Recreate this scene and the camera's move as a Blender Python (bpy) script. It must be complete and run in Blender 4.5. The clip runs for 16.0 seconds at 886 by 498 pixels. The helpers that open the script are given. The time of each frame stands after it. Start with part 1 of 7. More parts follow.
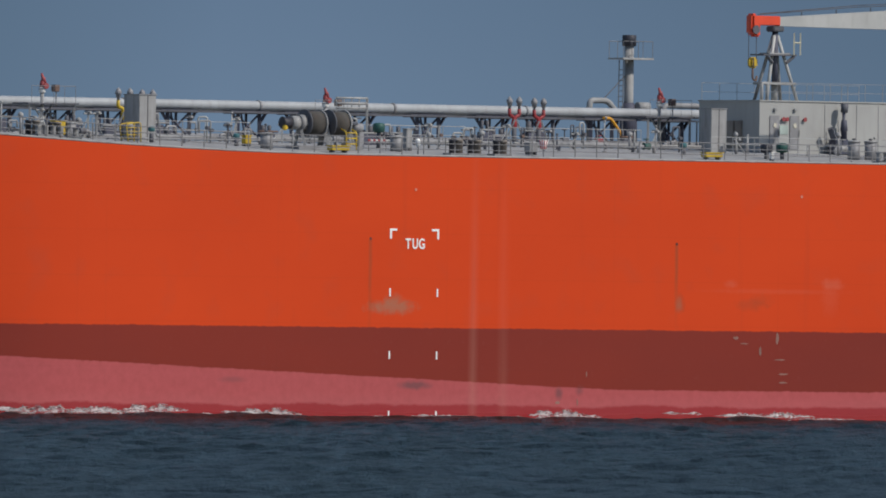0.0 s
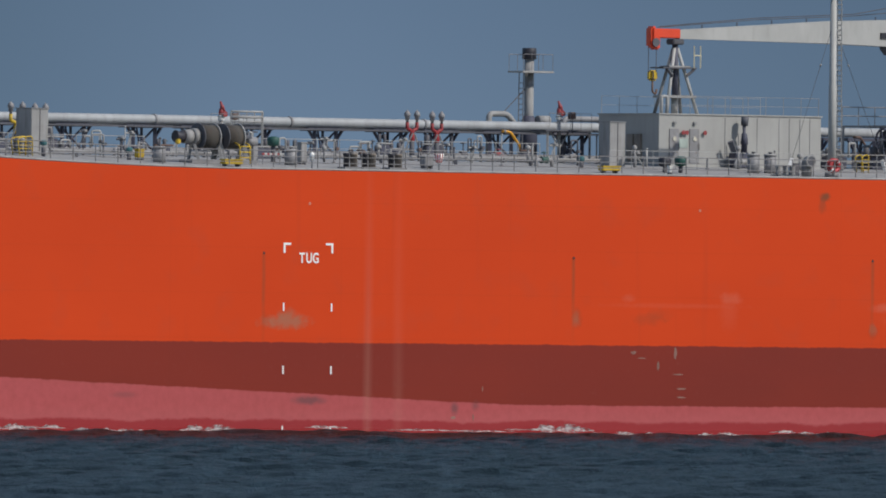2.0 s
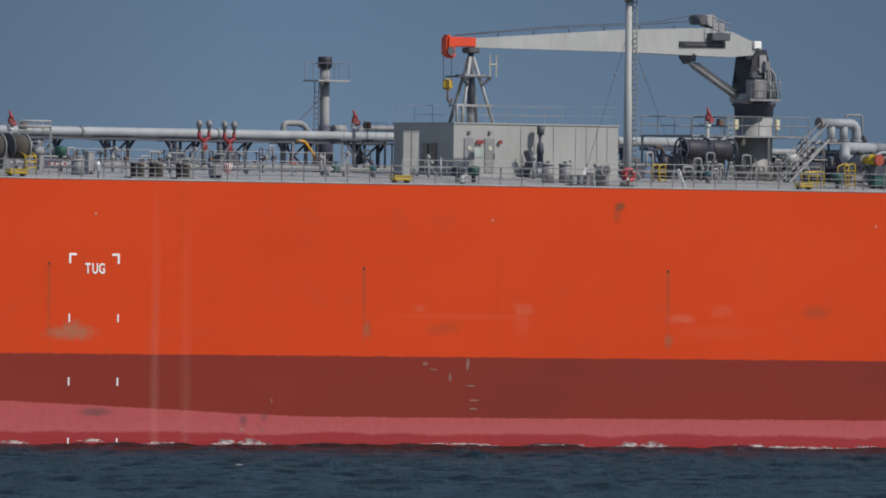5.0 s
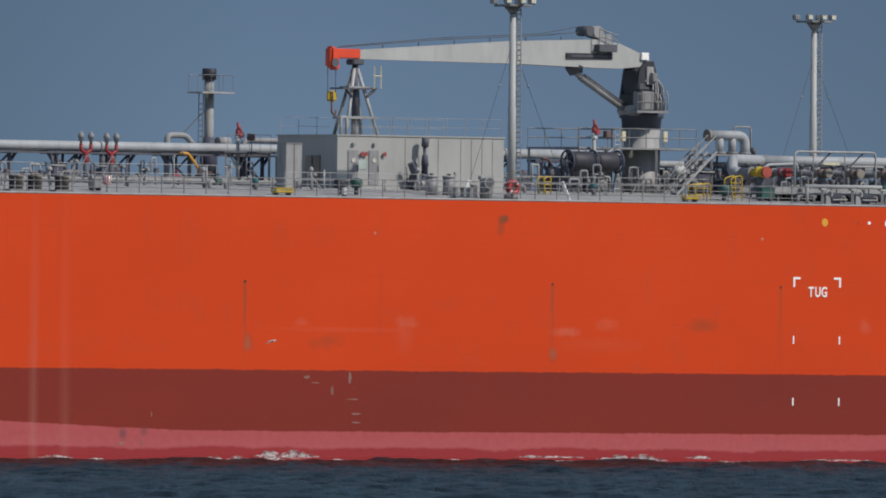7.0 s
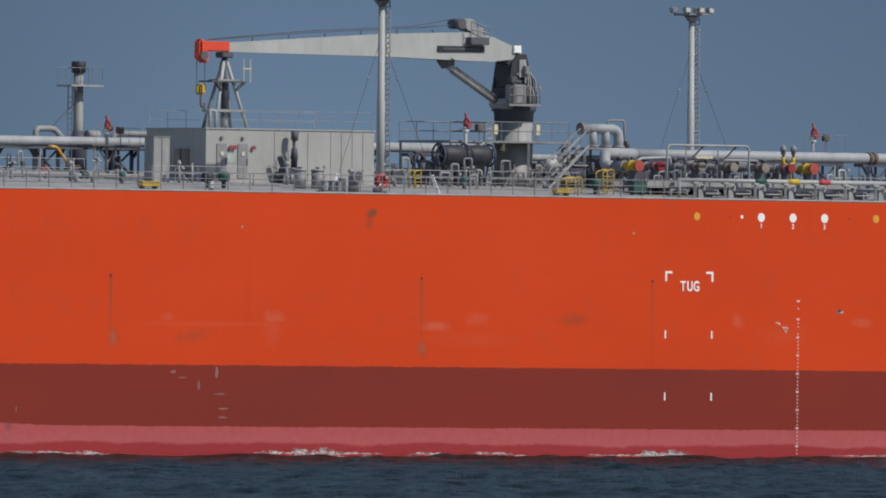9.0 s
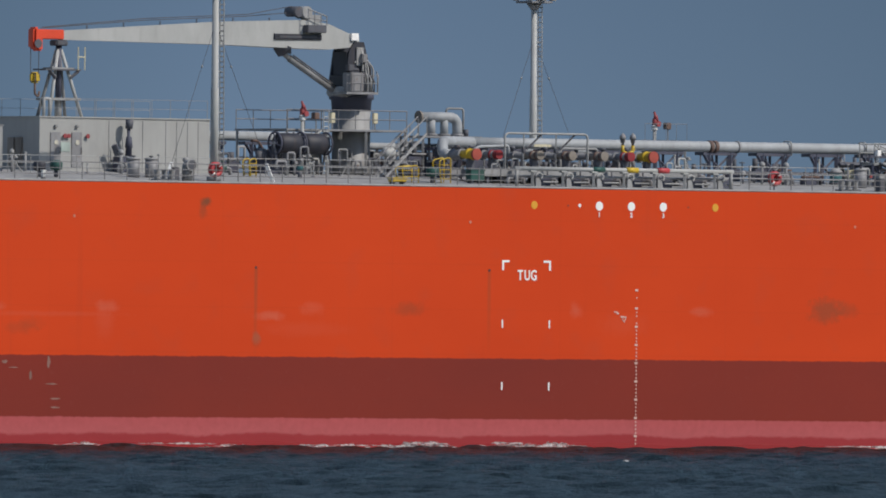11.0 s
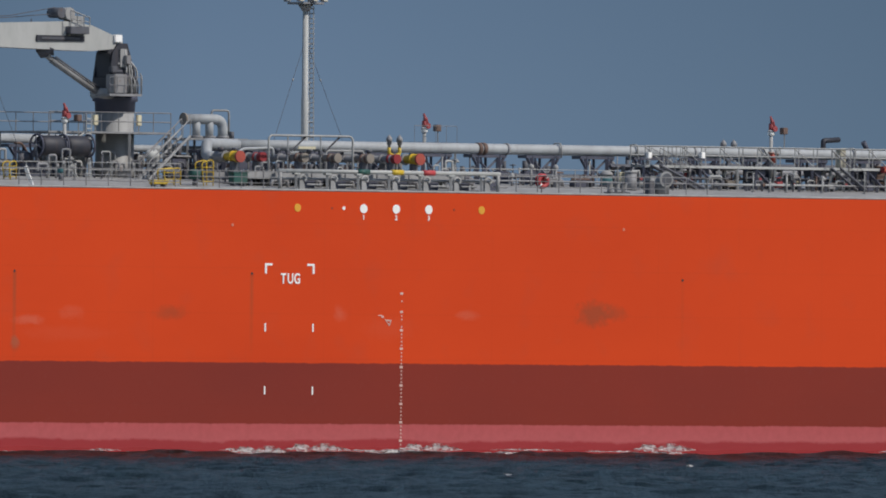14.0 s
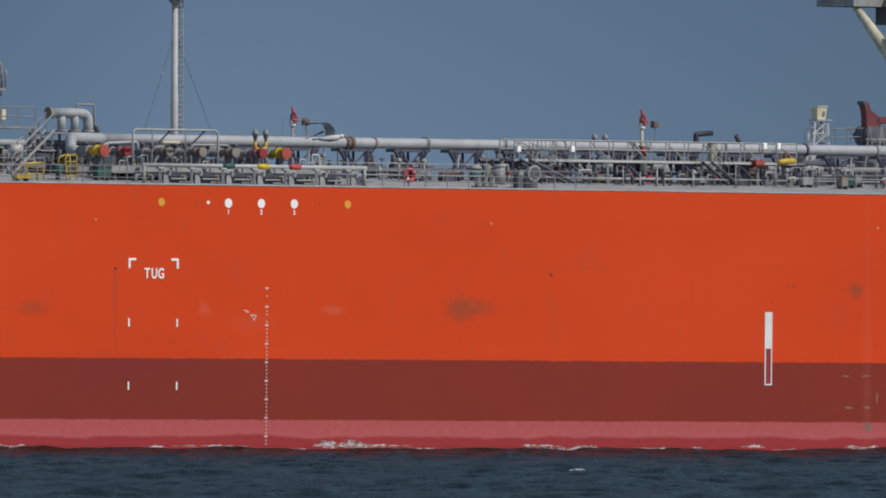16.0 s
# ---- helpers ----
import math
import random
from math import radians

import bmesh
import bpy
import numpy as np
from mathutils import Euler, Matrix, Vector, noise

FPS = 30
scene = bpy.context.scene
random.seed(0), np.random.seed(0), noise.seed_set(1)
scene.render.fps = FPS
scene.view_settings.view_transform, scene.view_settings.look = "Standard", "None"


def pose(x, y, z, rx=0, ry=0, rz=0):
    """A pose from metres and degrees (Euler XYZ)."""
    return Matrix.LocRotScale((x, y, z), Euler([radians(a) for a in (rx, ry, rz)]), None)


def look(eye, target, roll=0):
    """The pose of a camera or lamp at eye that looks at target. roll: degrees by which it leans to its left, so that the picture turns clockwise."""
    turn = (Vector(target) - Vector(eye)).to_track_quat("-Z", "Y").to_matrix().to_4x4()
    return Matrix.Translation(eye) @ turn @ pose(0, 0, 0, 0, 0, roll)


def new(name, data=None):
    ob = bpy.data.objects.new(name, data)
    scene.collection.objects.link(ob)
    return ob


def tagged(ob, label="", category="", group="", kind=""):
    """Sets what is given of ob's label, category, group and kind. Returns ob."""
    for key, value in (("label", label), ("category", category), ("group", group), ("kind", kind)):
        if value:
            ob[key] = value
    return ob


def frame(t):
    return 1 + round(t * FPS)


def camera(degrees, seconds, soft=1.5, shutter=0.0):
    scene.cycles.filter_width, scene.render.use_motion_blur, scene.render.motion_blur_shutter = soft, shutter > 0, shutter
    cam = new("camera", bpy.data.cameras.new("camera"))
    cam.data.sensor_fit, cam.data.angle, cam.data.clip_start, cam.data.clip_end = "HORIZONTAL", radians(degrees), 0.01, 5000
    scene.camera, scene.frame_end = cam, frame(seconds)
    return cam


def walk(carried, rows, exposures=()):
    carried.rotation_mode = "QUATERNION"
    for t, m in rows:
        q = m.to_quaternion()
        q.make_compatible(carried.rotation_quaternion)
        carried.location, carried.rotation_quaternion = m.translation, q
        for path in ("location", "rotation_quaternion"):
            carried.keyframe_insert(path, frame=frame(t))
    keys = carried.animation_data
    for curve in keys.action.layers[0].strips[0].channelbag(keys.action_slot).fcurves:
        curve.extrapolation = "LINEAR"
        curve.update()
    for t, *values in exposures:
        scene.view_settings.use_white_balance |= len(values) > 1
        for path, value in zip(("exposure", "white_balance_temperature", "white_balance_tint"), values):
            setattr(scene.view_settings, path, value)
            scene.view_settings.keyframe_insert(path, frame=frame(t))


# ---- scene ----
# The world's x runs aft along the ship, y across it from the port side, z up from the sea.
cam = camera(2.7306, 16.0, 1.85)
EYE = (-622.36, -797.51, 6.06)      # about a kilometre off the port bow
HEADING = -37.968                   # the lens looks across the ship's side at this turn
SPEED = 4.6317                      # metres a second, bow to the left
ROWS = [                            # seconds, pan, tilt, roll
    (0.0, 0.0112, 0.1662, 0.687), (0.5, 0.0468, 0.1644, 0.686), (1.0, 0.0826, 0.1914, 0.639),
    (1.5, 0.1041, 0.1883, 0.593), (2.0, 0.1014, 0.2147, 0.636), (2.5, 0.0873, 0.2349, 0.639),
    (3.0, 0.0636, 0.2402, 0.582), (3.5, 0.0477, 0.2542, 0.617), (4.0, 0.0365, 0.2259, 0.595),
    (4.2, 0.0382, 0.2260, 0.603), (6.5, 0.1357, 0.3176, 0.573), (7.0, 0.1289, 0.2996, 0.582),
    (7.5, 0.1251, 0.3029, 0.607), (8.0, 0.1447, 0.2932, 0.593), (10.3, 0.1008, 0.2593, 0.561),
    (10.5, 0.0787, 0.2576, 0.565), (11.0, 0.0466, 0.2591, 0.552), (11.5, 0.0256, 0.2419, 0.570),
    (12.0, -0.0032, 0.2494, 0.564), (12.5, 0.0127, 0.2659, 0.530), (13.0, 0.0241, 0.2785, 0.534),
    (13.5, -0.0108, 0.2707, 0.534), (14.0, -0.0611, 0.2773, 0.511), (14.5, -0.0802, 0.2784, 0.448),
    (15.0, -0.0840, 0.2616, 0.493), (15.5, -0.0604, 0.2497, 0.492), (16.0, -0.0597, 0.2650, 0.441),
]
walk(cam, [(t, pose(*EYE, 90 + tilt, -roll, HEADING + pan)) for t, pan, tilt, roll in ROWS])

# ---- light ----
SUN_SIDE, SUN_UP = 26.0, 43.0       # degrees aft of the beam, and above the horizon
world = bpy.data.worlds.new("world")
scene.world = world
world.use_nodes = True
wn = world.node_tree.nodes
sky = wn.new("ShaderNodeTexSky")
sky.sky_type, sky.sun_disc = "NISHITA", False
sky.sun_elevation, sky.sun_rotation = radians(SUN_UP), radians(180 - SUN_SIDE)
sky.air_density, sky.dust_density, sky.ozone_density = 1.0, 0.6, 2.0
world.node_tree.links.new(sky.outputs[0], wn["Background"].inputs[0])
wn["Background"].inputs[1].default_value = 0.092
sun = new("sun", bpy.data.lights.new("sun", "SUN"))
sun.data.energy, sun.data.angle, sun.data.color = 3.2, radians(0.55), (1.0, 0.94, 0.86)
a, e = radians(SUN_SIDE), radians(SUN_UP)
sun.matrix_world = look((math.sin(a) * math.cos(e) * 90, -math.cos(a) * math.cos(e) * 90, math.sin(e) * 90), (0, 0, 0))
scene.view_settings.exposure = 0.0


# ---- materials ----
def nodes(name, rough=0.6, metal=0.0):
    m = bpy.data.materials.new(name)
    m.use_nodes = True
    b = m.node_tree.nodes["Principled BSDF"]
    b.inputs["Roughness"].default_value, b.inputs["Metallic"].default_value = rough, metal
    return m, m.node_tree.nodes, m.node_tree.links, b


def mixer(ns, ls, fac, a, b):
    """A colour mix; fac, a and b may be values or sockets."""
    n = ns.new("ShaderNodeMix")
    n.data_type = "RGBA"
    for slot, v in ((0, fac), (6, a), (7, b)):
        if isinstance(v, bpy.types.NodeSocket):
            ls.new(v, n.inputs[slot])
        else:
            n.inputs[slot].default_value = v if slot == 0 else (*v, 1)
    return n.outputs[2]


def calc(ns, ls, op, a, b=0.0, c=0.0):
    n = ns.new("ShaderNodeMath")
    n.operation = op
    for i, v in enumerate((a, b, c)):
        if isinstance(v, bpy.types.NodeSocket):
            ls.new(v, n.inputs[i])
        else:
            n.inputs[i].default_value = v
    return n.outputs[0]


def span(ns, ls, v, lo, hi):
    """0 below lo, 1 above hi."""
    n = ns.new("ShaderNodeMapRange")
    n.clamp = True
    ls.new(v, n.inputs[0])
    n.inputs[1].default_value, n.inputs[2].default_value = lo, hi
    return n.outputs[0]


def grain(ns, ls, scale, stretch=(1, 1, 1), detail=4.0, rough=0.55, turn=0.0):
    tc, mp, no = ns.new("ShaderNodeTexCoord"), ns.new("ShaderNodeMapping"), ns.new("ShaderNodeTexNoise")
    mp.inputs["Scale"].default_value, mp.inputs["Rotation"].default_value = stretch, (0, 0, radians(turn))
    mp.vector_type = "TEXTURE" if turn else "POINT"
    if turn:
        mp.inputs["Scale"].default_value = tuple(1 / c for c in stretch)
    no.inputs["Scale"].default_value, no.inputs["Detail"].default_value, no.inputs["Roughness"].default_value = scale, detail, rough
    ls.new(tc.outputs["Object"], mp.inputs[0]), ls.new(mp.outputs[0], no.inputs["Vector"])
    return no.outputs["Fac"]


def paint(name, colour, rough=0.5, metal=0.0, wear=0.35, rust=0.12, dirt=(0.09, 0.06, 0.045)):
    """Weathered marine paint: cloudy fading, run-down stains and rusty spots."""
    m, ns, ls, b = nodes(name, rough, metal)
    dull = tuple(c * (1 - wear) for c in colour)
    cloud = grain(ns, ls, 0.9, (1, 1, 0.5))
    runs = grain(ns, ls, 3.0, (1, 1, 0.15))
    spots = grain(ns, ls, 4.5, (1, 1, 1), 6.0, 0.7)
    col = mixer(ns, ls, span(ns, ls, cloud, 0.35, 0.7), colour, dull)
    col = mixer(ns, ls, calc(ns, ls, "MULTIPLY", span(ns, ls, runs, 0.52, 0.75), wear), col, dirt)
    col = mixer(ns, ls, calc(ns, ls, "MULTIPLY", span(ns, ls, spots, 0.60, 0.72), rust * 4), col, (0.16, 0.06, 0.03))
    ls.new(col, b.inputs["Base Color"])
    bump = ns.new("ShaderNodeBump")
    bump.inputs["Strength"].default_value, bump.inputs["Distance"].default_value = 0.25, 0.02
    ls.new(spots, bump.inputs["Height"]), ls.new(bump.outputs[0], b.inputs["Normal"])
    return m


GREY = paint("grey_paint", (0.27, 0.27, 0.28), 0.55)
NOTICE = paint("notice_green", (0.42, 0.50, 0.46), 0.6, rust=0.02)
JIB = paint("crane_paint", (0.43, 0.435, 0.425), 0.6, wear=0.14, rust=0.03)
PALE = paint("pale_grey_paint", (0.33, 0.33, 0.33), 0.6, rust=0.08)
HOUSE = paint("house_paint", (0.345, 0.346, 0.335), 0.65, wear=0.1, rust=0.04)
PIPE = paint("pipe_paint", (0.37, 0.388, 0.405), 0.6, wear=0.22, rust=0.06)
DECK = paint("deck_paint", (0.35, 0.345, 0.34), 0.75, wear=0.3, rust=0.06)
STEEL = paint("dark_steel", (0.10, 0.105, 0.125), 0.65, wear=0.4, rust=0.15)
BLACK = paint("black_paint", (0.03, 0.032, 0.045), 0.6, rust=0.0)
RAILP = paint("pale_rail_paint", (0.39, 0.39, 0.385), 0.6, wear=0.3, rust=0.08)
RAIL = paint("rail_paint", (0.25, 0.245, 0.25), 0.6, rust=0.15)
GUNRED = paint("faded_gun_red", (0.30, 0.05, 0.055), 0.6, wear=0.3, rust=0.05)
RED = paint("red_paint", (0.30, 0.022, 0.028), 0.55, rust=0.05)
ORANGE = paint("orange_paint", (0.75, 0.07, 0.025), 0.45, rust=0.02, wear=0.15)
YELLOW = paint("yellow_paint", (0.62, 0.42, 0.03), 0.5, rust=0.05)
CREAM = paint("cream_paint", (0.68, 0.62, 0.44), 0.5, rust=0.08)
TEAL = paint("teal_canvas", (0.05, 0.16, 0.18), 0.8, rust=0.02)
GREEN = paint("green_paint", (0.02, 0.09, 0.075), 0.55, rust=0.04)
FLANGERED = paint("faded_red", (0.42, 0.075, 0.05), 0.55, rust=0.08)
BUOY = paint("lifebuoy_red", (0.50, 0.06, 0.065), 0.5, wear=0.15, rust=0.0)
BROWN = paint("rusty_brown", (0.16, 0.10, 0.08), 0.7, wear=0.3, rust=0.2)
DULLCREAM = paint("dull_cream_paint", (0.40, 0.375, 0.30), 0.6, wear=0.25, rust=0.08)
BEIGE = paint("beige_cover", (0.27, 0.235, 0.20), 0.7, rust=0.08)
ROPE = paint("mooring_rope", (0.085, 0.078, 0.07), 0.95, wear=0.5, rust=0.0)
NAVY = paint("dark_navy_paint", (0.072, 0.077, 0.112), 0.65, wear=0.25, rust=0.06)
DRAUGHT = paint("worn_draught_paint", (0.72, 0.50, 0.44), 0.6, wear=0.2, rust=0.1)
WHITE = paint("white_paint", (0.74, 0.74, 0.72), 0.5, wear=0.12, rust=0.0)
MARK = paint("white_hull_mark", (0.90, 0.89, 0.87), 0.55, wear=0.06, rust=0.02, dirt=(0.6, 0.3, 0.25))
CHIP = paint("pale_paint_chip", (0.61, 0.20, 0.13), 0.6, wear=0.1, rust=0.0, dirt=(0.5, 0.2, 0.15))
DARKRED = paint("weathered_dark_red", (0.15, 0.03, 0.035), 0.6, wear=0.35, rust=0.2)
AMBER = paint("amber_hull_mark", (0.75, 0.36, 0.03), 0.55, wear=0.15, rust=0.0)
GLASS = nodes("lamp_glass", 0.05)[0]
GLASS.node_tree.nodes["Principled BSDF"].inputs["Base Color"].default_value = (0.5, 0.53, 0.56, 1)
GLASS.node_tree.nodes["Principled BSDF"].inputs["Metallic"].default_value = 0.6


def patch(ns, ls, sep, u, z, ru, rz, seed):
    """A soft ragged blot on the hull round (u, z), 0 to 1."""
    du = calc(ns, ls, "MULTIPLY", calc(ns, ls, "SUBTRACT", sep.outputs[0], u), 1 / ru)
    dz = calc(ns, ls, "MULTIPLY", calc(ns, ls, "SUBTRACT", sep.outputs[2], z), 1 / rz)
    d = calc(ns, ls, "SQRT", calc(ns, ls, "ADD", calc(ns, ls, "MULTIPLY", du, du), calc(ns, ls, "MULTIPLY", dz, dz)))
    d = calc(ns, ls, "ADD", d, calc(ns, ls, "MULTIPLY", calc(ns, ls, "SUBTRACT", seed, 0.5), 1.6))
    return calc(ns, ls, "SUBTRACT", 1.0, span(ns, ls, d, 0.35, 1.1))


def hull_paint():
    """Orange topsides, maroon boot top, faded antifouling and the wet band, with scuffs and runs."""
    m, ns, ls, b = nodes("hull_paint", 0.62)
    b.inputs["Specular IOR Level"].default_value = 0.25
    tc, sep = ns.new("ShaderNodeTexCoord"), ns.new("ShaderNodeSeparateXYZ")
    ls.new(tc.outputs["Object"], sep.inputs[0])
    u, z = sep.outputs[0], sep.outputs[2]
    wide = grain(ns, ls, 0.06, (1, 1, 2.0))
    mid = grain(ns, ls, 0.45, (1, 1, 1))
    fine = grain(ns, ls, 2.2, (1, 1, 1), 5.0, 0.65)
    runs = grain(ns, ls, 0.9, (1, 1, 0.05), 5.0, 0.6)
    col = mixer(ns, ls, span(ns, ls, wide, 0.3, 0.7), (0.650, 0.063, 0.013), (0.59, 0.055, 0.012))
    col = mixer(ns, ls, calc(ns, ls, "MULTIPLY", span(ns, ls, mid, 0.55, 0.8), 0.35), col, (0.50, 0.075, 0.035))
    col = mixer(ns, ls, calc(ns, ls, "MULTIPLY", span(ns, ls, runs, 0.62, 0.85), 0.3), col, (0.36, 0.05, 0.025))
    # pale fender rubs along one height
    for cu, cz, ru, rz, k in PALE_RUBS:
        col = mixer(ns, ls, calc(ns, ls, "MULTIPLY", patch(ns, ls, sep, cu, cz, ru, rz, fine), k * 0.48), col, (0.60, 0.15, 0.095))
    for cu, cz, ru, rz, k in DARK_RUBS:
        col = mixer(ns, ls, calc(ns, ls, "MULTIPLY", patch(ns, ls, sep, cu, cz, ru, rz, fine), k * 0.7), col, (0.20, 0.07, 0.035))
    for cu, cz, ru, rz, k in GREY_RUBS:
        col = mixer(ns, ls, calc(ns, ls, "MULTIPLY", patch(ns, ls, sep, cu, cz, ru, rz, fine), k * 0.7), col, (0.31, 0.17, 0.11))
    edge = calc(ns, ls, "ADD", z, calc(ns, ls, "MULTIPLY", calc(ns, ls, "SUBTRACT", mid, 0.5), 0.12))
    edge = calc(ns, ls, "ADD", edge, calc(ns, ls, "MULTIPLY", calc(ns, ls, "SUBTRACT", fine, 0.5), 0.14))
    maroon = mixer(ns, ls, span(ns, ls, wide, 0.3, 0.7), (0.238, 0.034, 0.022), (0.205, 0.032, 0.023))
    maroon = mixer(ns, ls, calc(ns, ls, "MULTIPLY", span(ns, ls, fine, 0.58, 0.8), 0.4), maroon, (0.24, 0.06, 0.05))
    col = mixer(ns, ls, span(ns, ls, edge, 4.67, 4.71), maroon, col)
    # the faded underwater paint climbs towards the bow
    fore = calc(ns, ls, "MULTIPLY", span(ns, ls, calc(ns, ls, "MULTIPLY", u, -1.0), -12.0, 30.0), 1.56)
    pink = mixer(ns, ls, span(ns, ls, fine, 0.35, 0.75), (0.445, 0.094, 0.098), (0.385, 0.080, 0.082))
    pz = calc(ns, ls, "SUBTRACT", edge, fore)
    col = mixer(ns, ls, span(ns, ls, pz, 1.36, 1.42), pink, col)
    wet = calc(ns, ls, "ADD", z, calc(ns, ls, "MULTIPLY", calc(ns, ls, "SUBTRACT", grain(ns, ls, 0.17, (1, 1, 0)), 0.5), 0.9))
    col = mixer(ns, ls, span(ns, ls, calc(ns, ls, "ADD", wet, calc(ns, ls, "MULTIPLY", fine, 0.3)), 0.58, 0.72), (0.31, 0.032, 0.036), col)
    for cu, cz, ru, rz, k in DARK_RUBS:
        if cz < 4.5:
            col = mixer(ns, ls, calc(ns, ls, "MULTIPLY", patch(ns, ls, sep, cu, cz, ru, rz, fine), k), col, (0.17, 0.07, 0.075))
    # pale vertical runs where water pours off the deck
    for cu, w, k in STREAKS:
        d = calc(ns, ls, "ABSOLUTE", calc(ns, ls, "SUBTRACT", u, cu))
        f = calc(ns, ls, "SUBTRACT", 1.0, span(ns, ls, d, 0.0, w))
        f = calc(ns, ls, "MULTIPLY", f, calc(ns, ls, "MULTIPLY", span(ns, ls, runs, 0.25, 0.6), k))
        f = calc(ns, ls, "MULTIPLY", f, calc(ns, ls, "SUBTRACT", 1.25, span(ns, ls, z, 2.0, 13.0)))
        col = mixer(ns, ls, f, col, (0.52, 0.30, 0.24))
    # rusty weeps under the overboard outlets
    for cu, top, foot, k in WEEPS:
        d = calc(ns, ls, "ABSOLUTE", calc(ns, ls, "SUBTRACT", u, calc(ns, ls, "ADD", cu, calc(ns, ls, "MULTIPLY", calc(ns, ls, "SUBTRACT", mid, 0.5), 0.12))))
        f = calc(ns, ls, "SUBTRACT", 1.0, span(ns, ls, d, 0.03, 0.17))
        f = calc(ns, ls, "MULTIPLY", f, calc(ns, ls, "SUBTRACT", 1.0, span(ns, ls, z, top - 0.05, top)))
        f = calc(ns, ls, "MULTIPLY", f, span(ns, ls, calc(ns, ls, "ADD", z, calc(ns, ls, "MULTIPLY", fine, 3.0)), foot + 2.0, foot + 5.5))
        col = mixer(ns, ls, calc(ns, ls, "MULTIPLY", f, k), col, (0.20, 0.075, 0.035))
    # faint plate seams
    for axis, step, k in ((z, 2.45, 0.05), (u, 11.6, 0.06)):
        d = calc(ns, ls, "ABSOLUTE", calc(ns, ls, "SUBTRACT", calc(ns, ls, "FRACT", calc(ns, ls, "MULTIPLY", axis, 1 / step)), 0.5))
        f = calc(ns, ls, "MULTIPLY", span(ns, ls, d, 0.5 - 0.05 / step, 0.5), calc(ns, ls, "MULTIPLY", mid, 2 * k))
        col = mixer(ns, ls, f, col, (0.10, 0.03, 0.02))
    ls.new(col, b.inputs["Base Color"])
    ls.new(span(ns, ls, wet, -0.4, 1.2), b.inputs["Roughness"])
    bump = ns.new("ShaderNodeBump")
    bump.inputs["Strength"].default_value, bump.inputs["Distance"].default_value = 0.3, 0.04
    plates = calc(ns, ls, "ADD", mid, calc(ns, ls, "MULTIPLY", fine, 0.3))
    ls.new(plates, bump.inputs["Height"]), ls.new(bump.outputs[0], b.inputs["Normal"])
    return m


PALE_RUBS = [(19.87, 7.30, 0.5, 0.25, 0.6), (27.09, 7.33, 0.9, 0.4, 0.7),
             (37.94, 6.90, 1.2, 0.3, 0.6), (40.89, 7.33, 0.9, 0.4, 0.5),
             (38.15, 6.91, 1.0, 0.3, 0.5), (58.98, 7.41, 0.35, 0.5, 0.5),
             (67.85, 7.33, 0.9, 0.3, 0.7), (59.22, 7.33, 0.5, 0.4, 0.4),
             (26.9, 6.5, 0.7, 1.0, 0.3), (23.0, 6.9, 6.0, 0.16, 0.3), (40.5, 6.2, 3.5, 0.5, 0.2), (62.5, 6.6, 2.0, 0.7, 0.2)]
DARK_RUBS = [(16.28, 6.15, 0.35, 0.6, 0.5), (37.15, 5.6, 0.35, 0.5, 0.5), (-5.12, 5.9, 0.3, 0.4, 0.3),
             (33.67, 13.0, 0.42, 0.3, 1.3), (33.45, 12.5, 0.3, 0.5, 0.6),
             (76.7, 7.50, 1.3, 0.8, 0.8), (78.2, 7.55, 0.9, 0.5, 0.5), (47.41, 7.35, 1.2, 0.4, 0.35),
             (104.52, 8.72, 0.6, 0.5, 0.8), (-2.13, 1.57, 1.3, 0.28, 0.8),
             (-14.57, 1.79, 1.0, 0.2, 0.4), (7.85, 1.20, 0.3, 0.4, 0.75), (9.30, 1.33, 0.3, 0.3, 0.6), (21.27, 6.15, 1.2, 0.4, 0.3),
             (21.99, 6.40, 1.0, 0.4, 0.25), (47.73, 7.42, 1.2, 0.4, 0.25)]
GREY_RUBS = [(-3.77, 5.8, 1.9, 0.45, 0.9), (-3.6, 6.2, 0.8, 0.4, 0.5), (16.2, 6.1, 0.3, 0.45, 0.5), (37.15, 5.7, 0.3, 0.4, 0.4)]
WEEPS = [(-5.28, 9.5, 3.6, 0.4), (16.00, 9.45, 4.2, 0.5), (37.07, 9.5, 4.2, 0.45), (53.07, 9.5, 4.2, 0.35),
         (82.91, 9.4, 3.5, 0.1)]
STREAKS = [(1.88, 0.42, 0.125), (3.96, 0.5, 0.09), (105.29, 0.5, 0.06)]
HULL = hull_paint()


# ---- building helpers ----
ORG, SHIP = {}, []


def deck_z(u, b):
    """The deck's height: cambered, rising towards the bow."""
    rise = 0.79 * (max(0.0, -5 - u) / 25.4) ** 2
    return 14.02 + rise + 0.85 * (1 - ((b - 21) / 21) ** 2)


def thing(name, at, label, category, group=""):
    """A top-level thing that sails with the ship: an Empty at its base."""
    ob = tagged(new(name), label, category, group)
    ob.location = at
    ob.empty_display_size = 0.3
    ORG[ob] = Vector(at)
    SHIP.append(ob)
    return ob


def part(name, bm, material, parent, label=""):
    """Links a bmesh, given in the ship's space, as one mesh under a thing or a part."""
    bm.normal_update()
    bmesh.ops.translate(bm, verts=bm.verts, vec=-ORG[parent])
    me = bpy.data.meshes.new(name)
    bm.to_mesh(me), bm.free()
    me.materials.append(material)
    ob = new(name, me)
    ob.parent = parent
    ORG[ob] = ORG[parent]
    if label:
        ob["label"] = label
    return ob


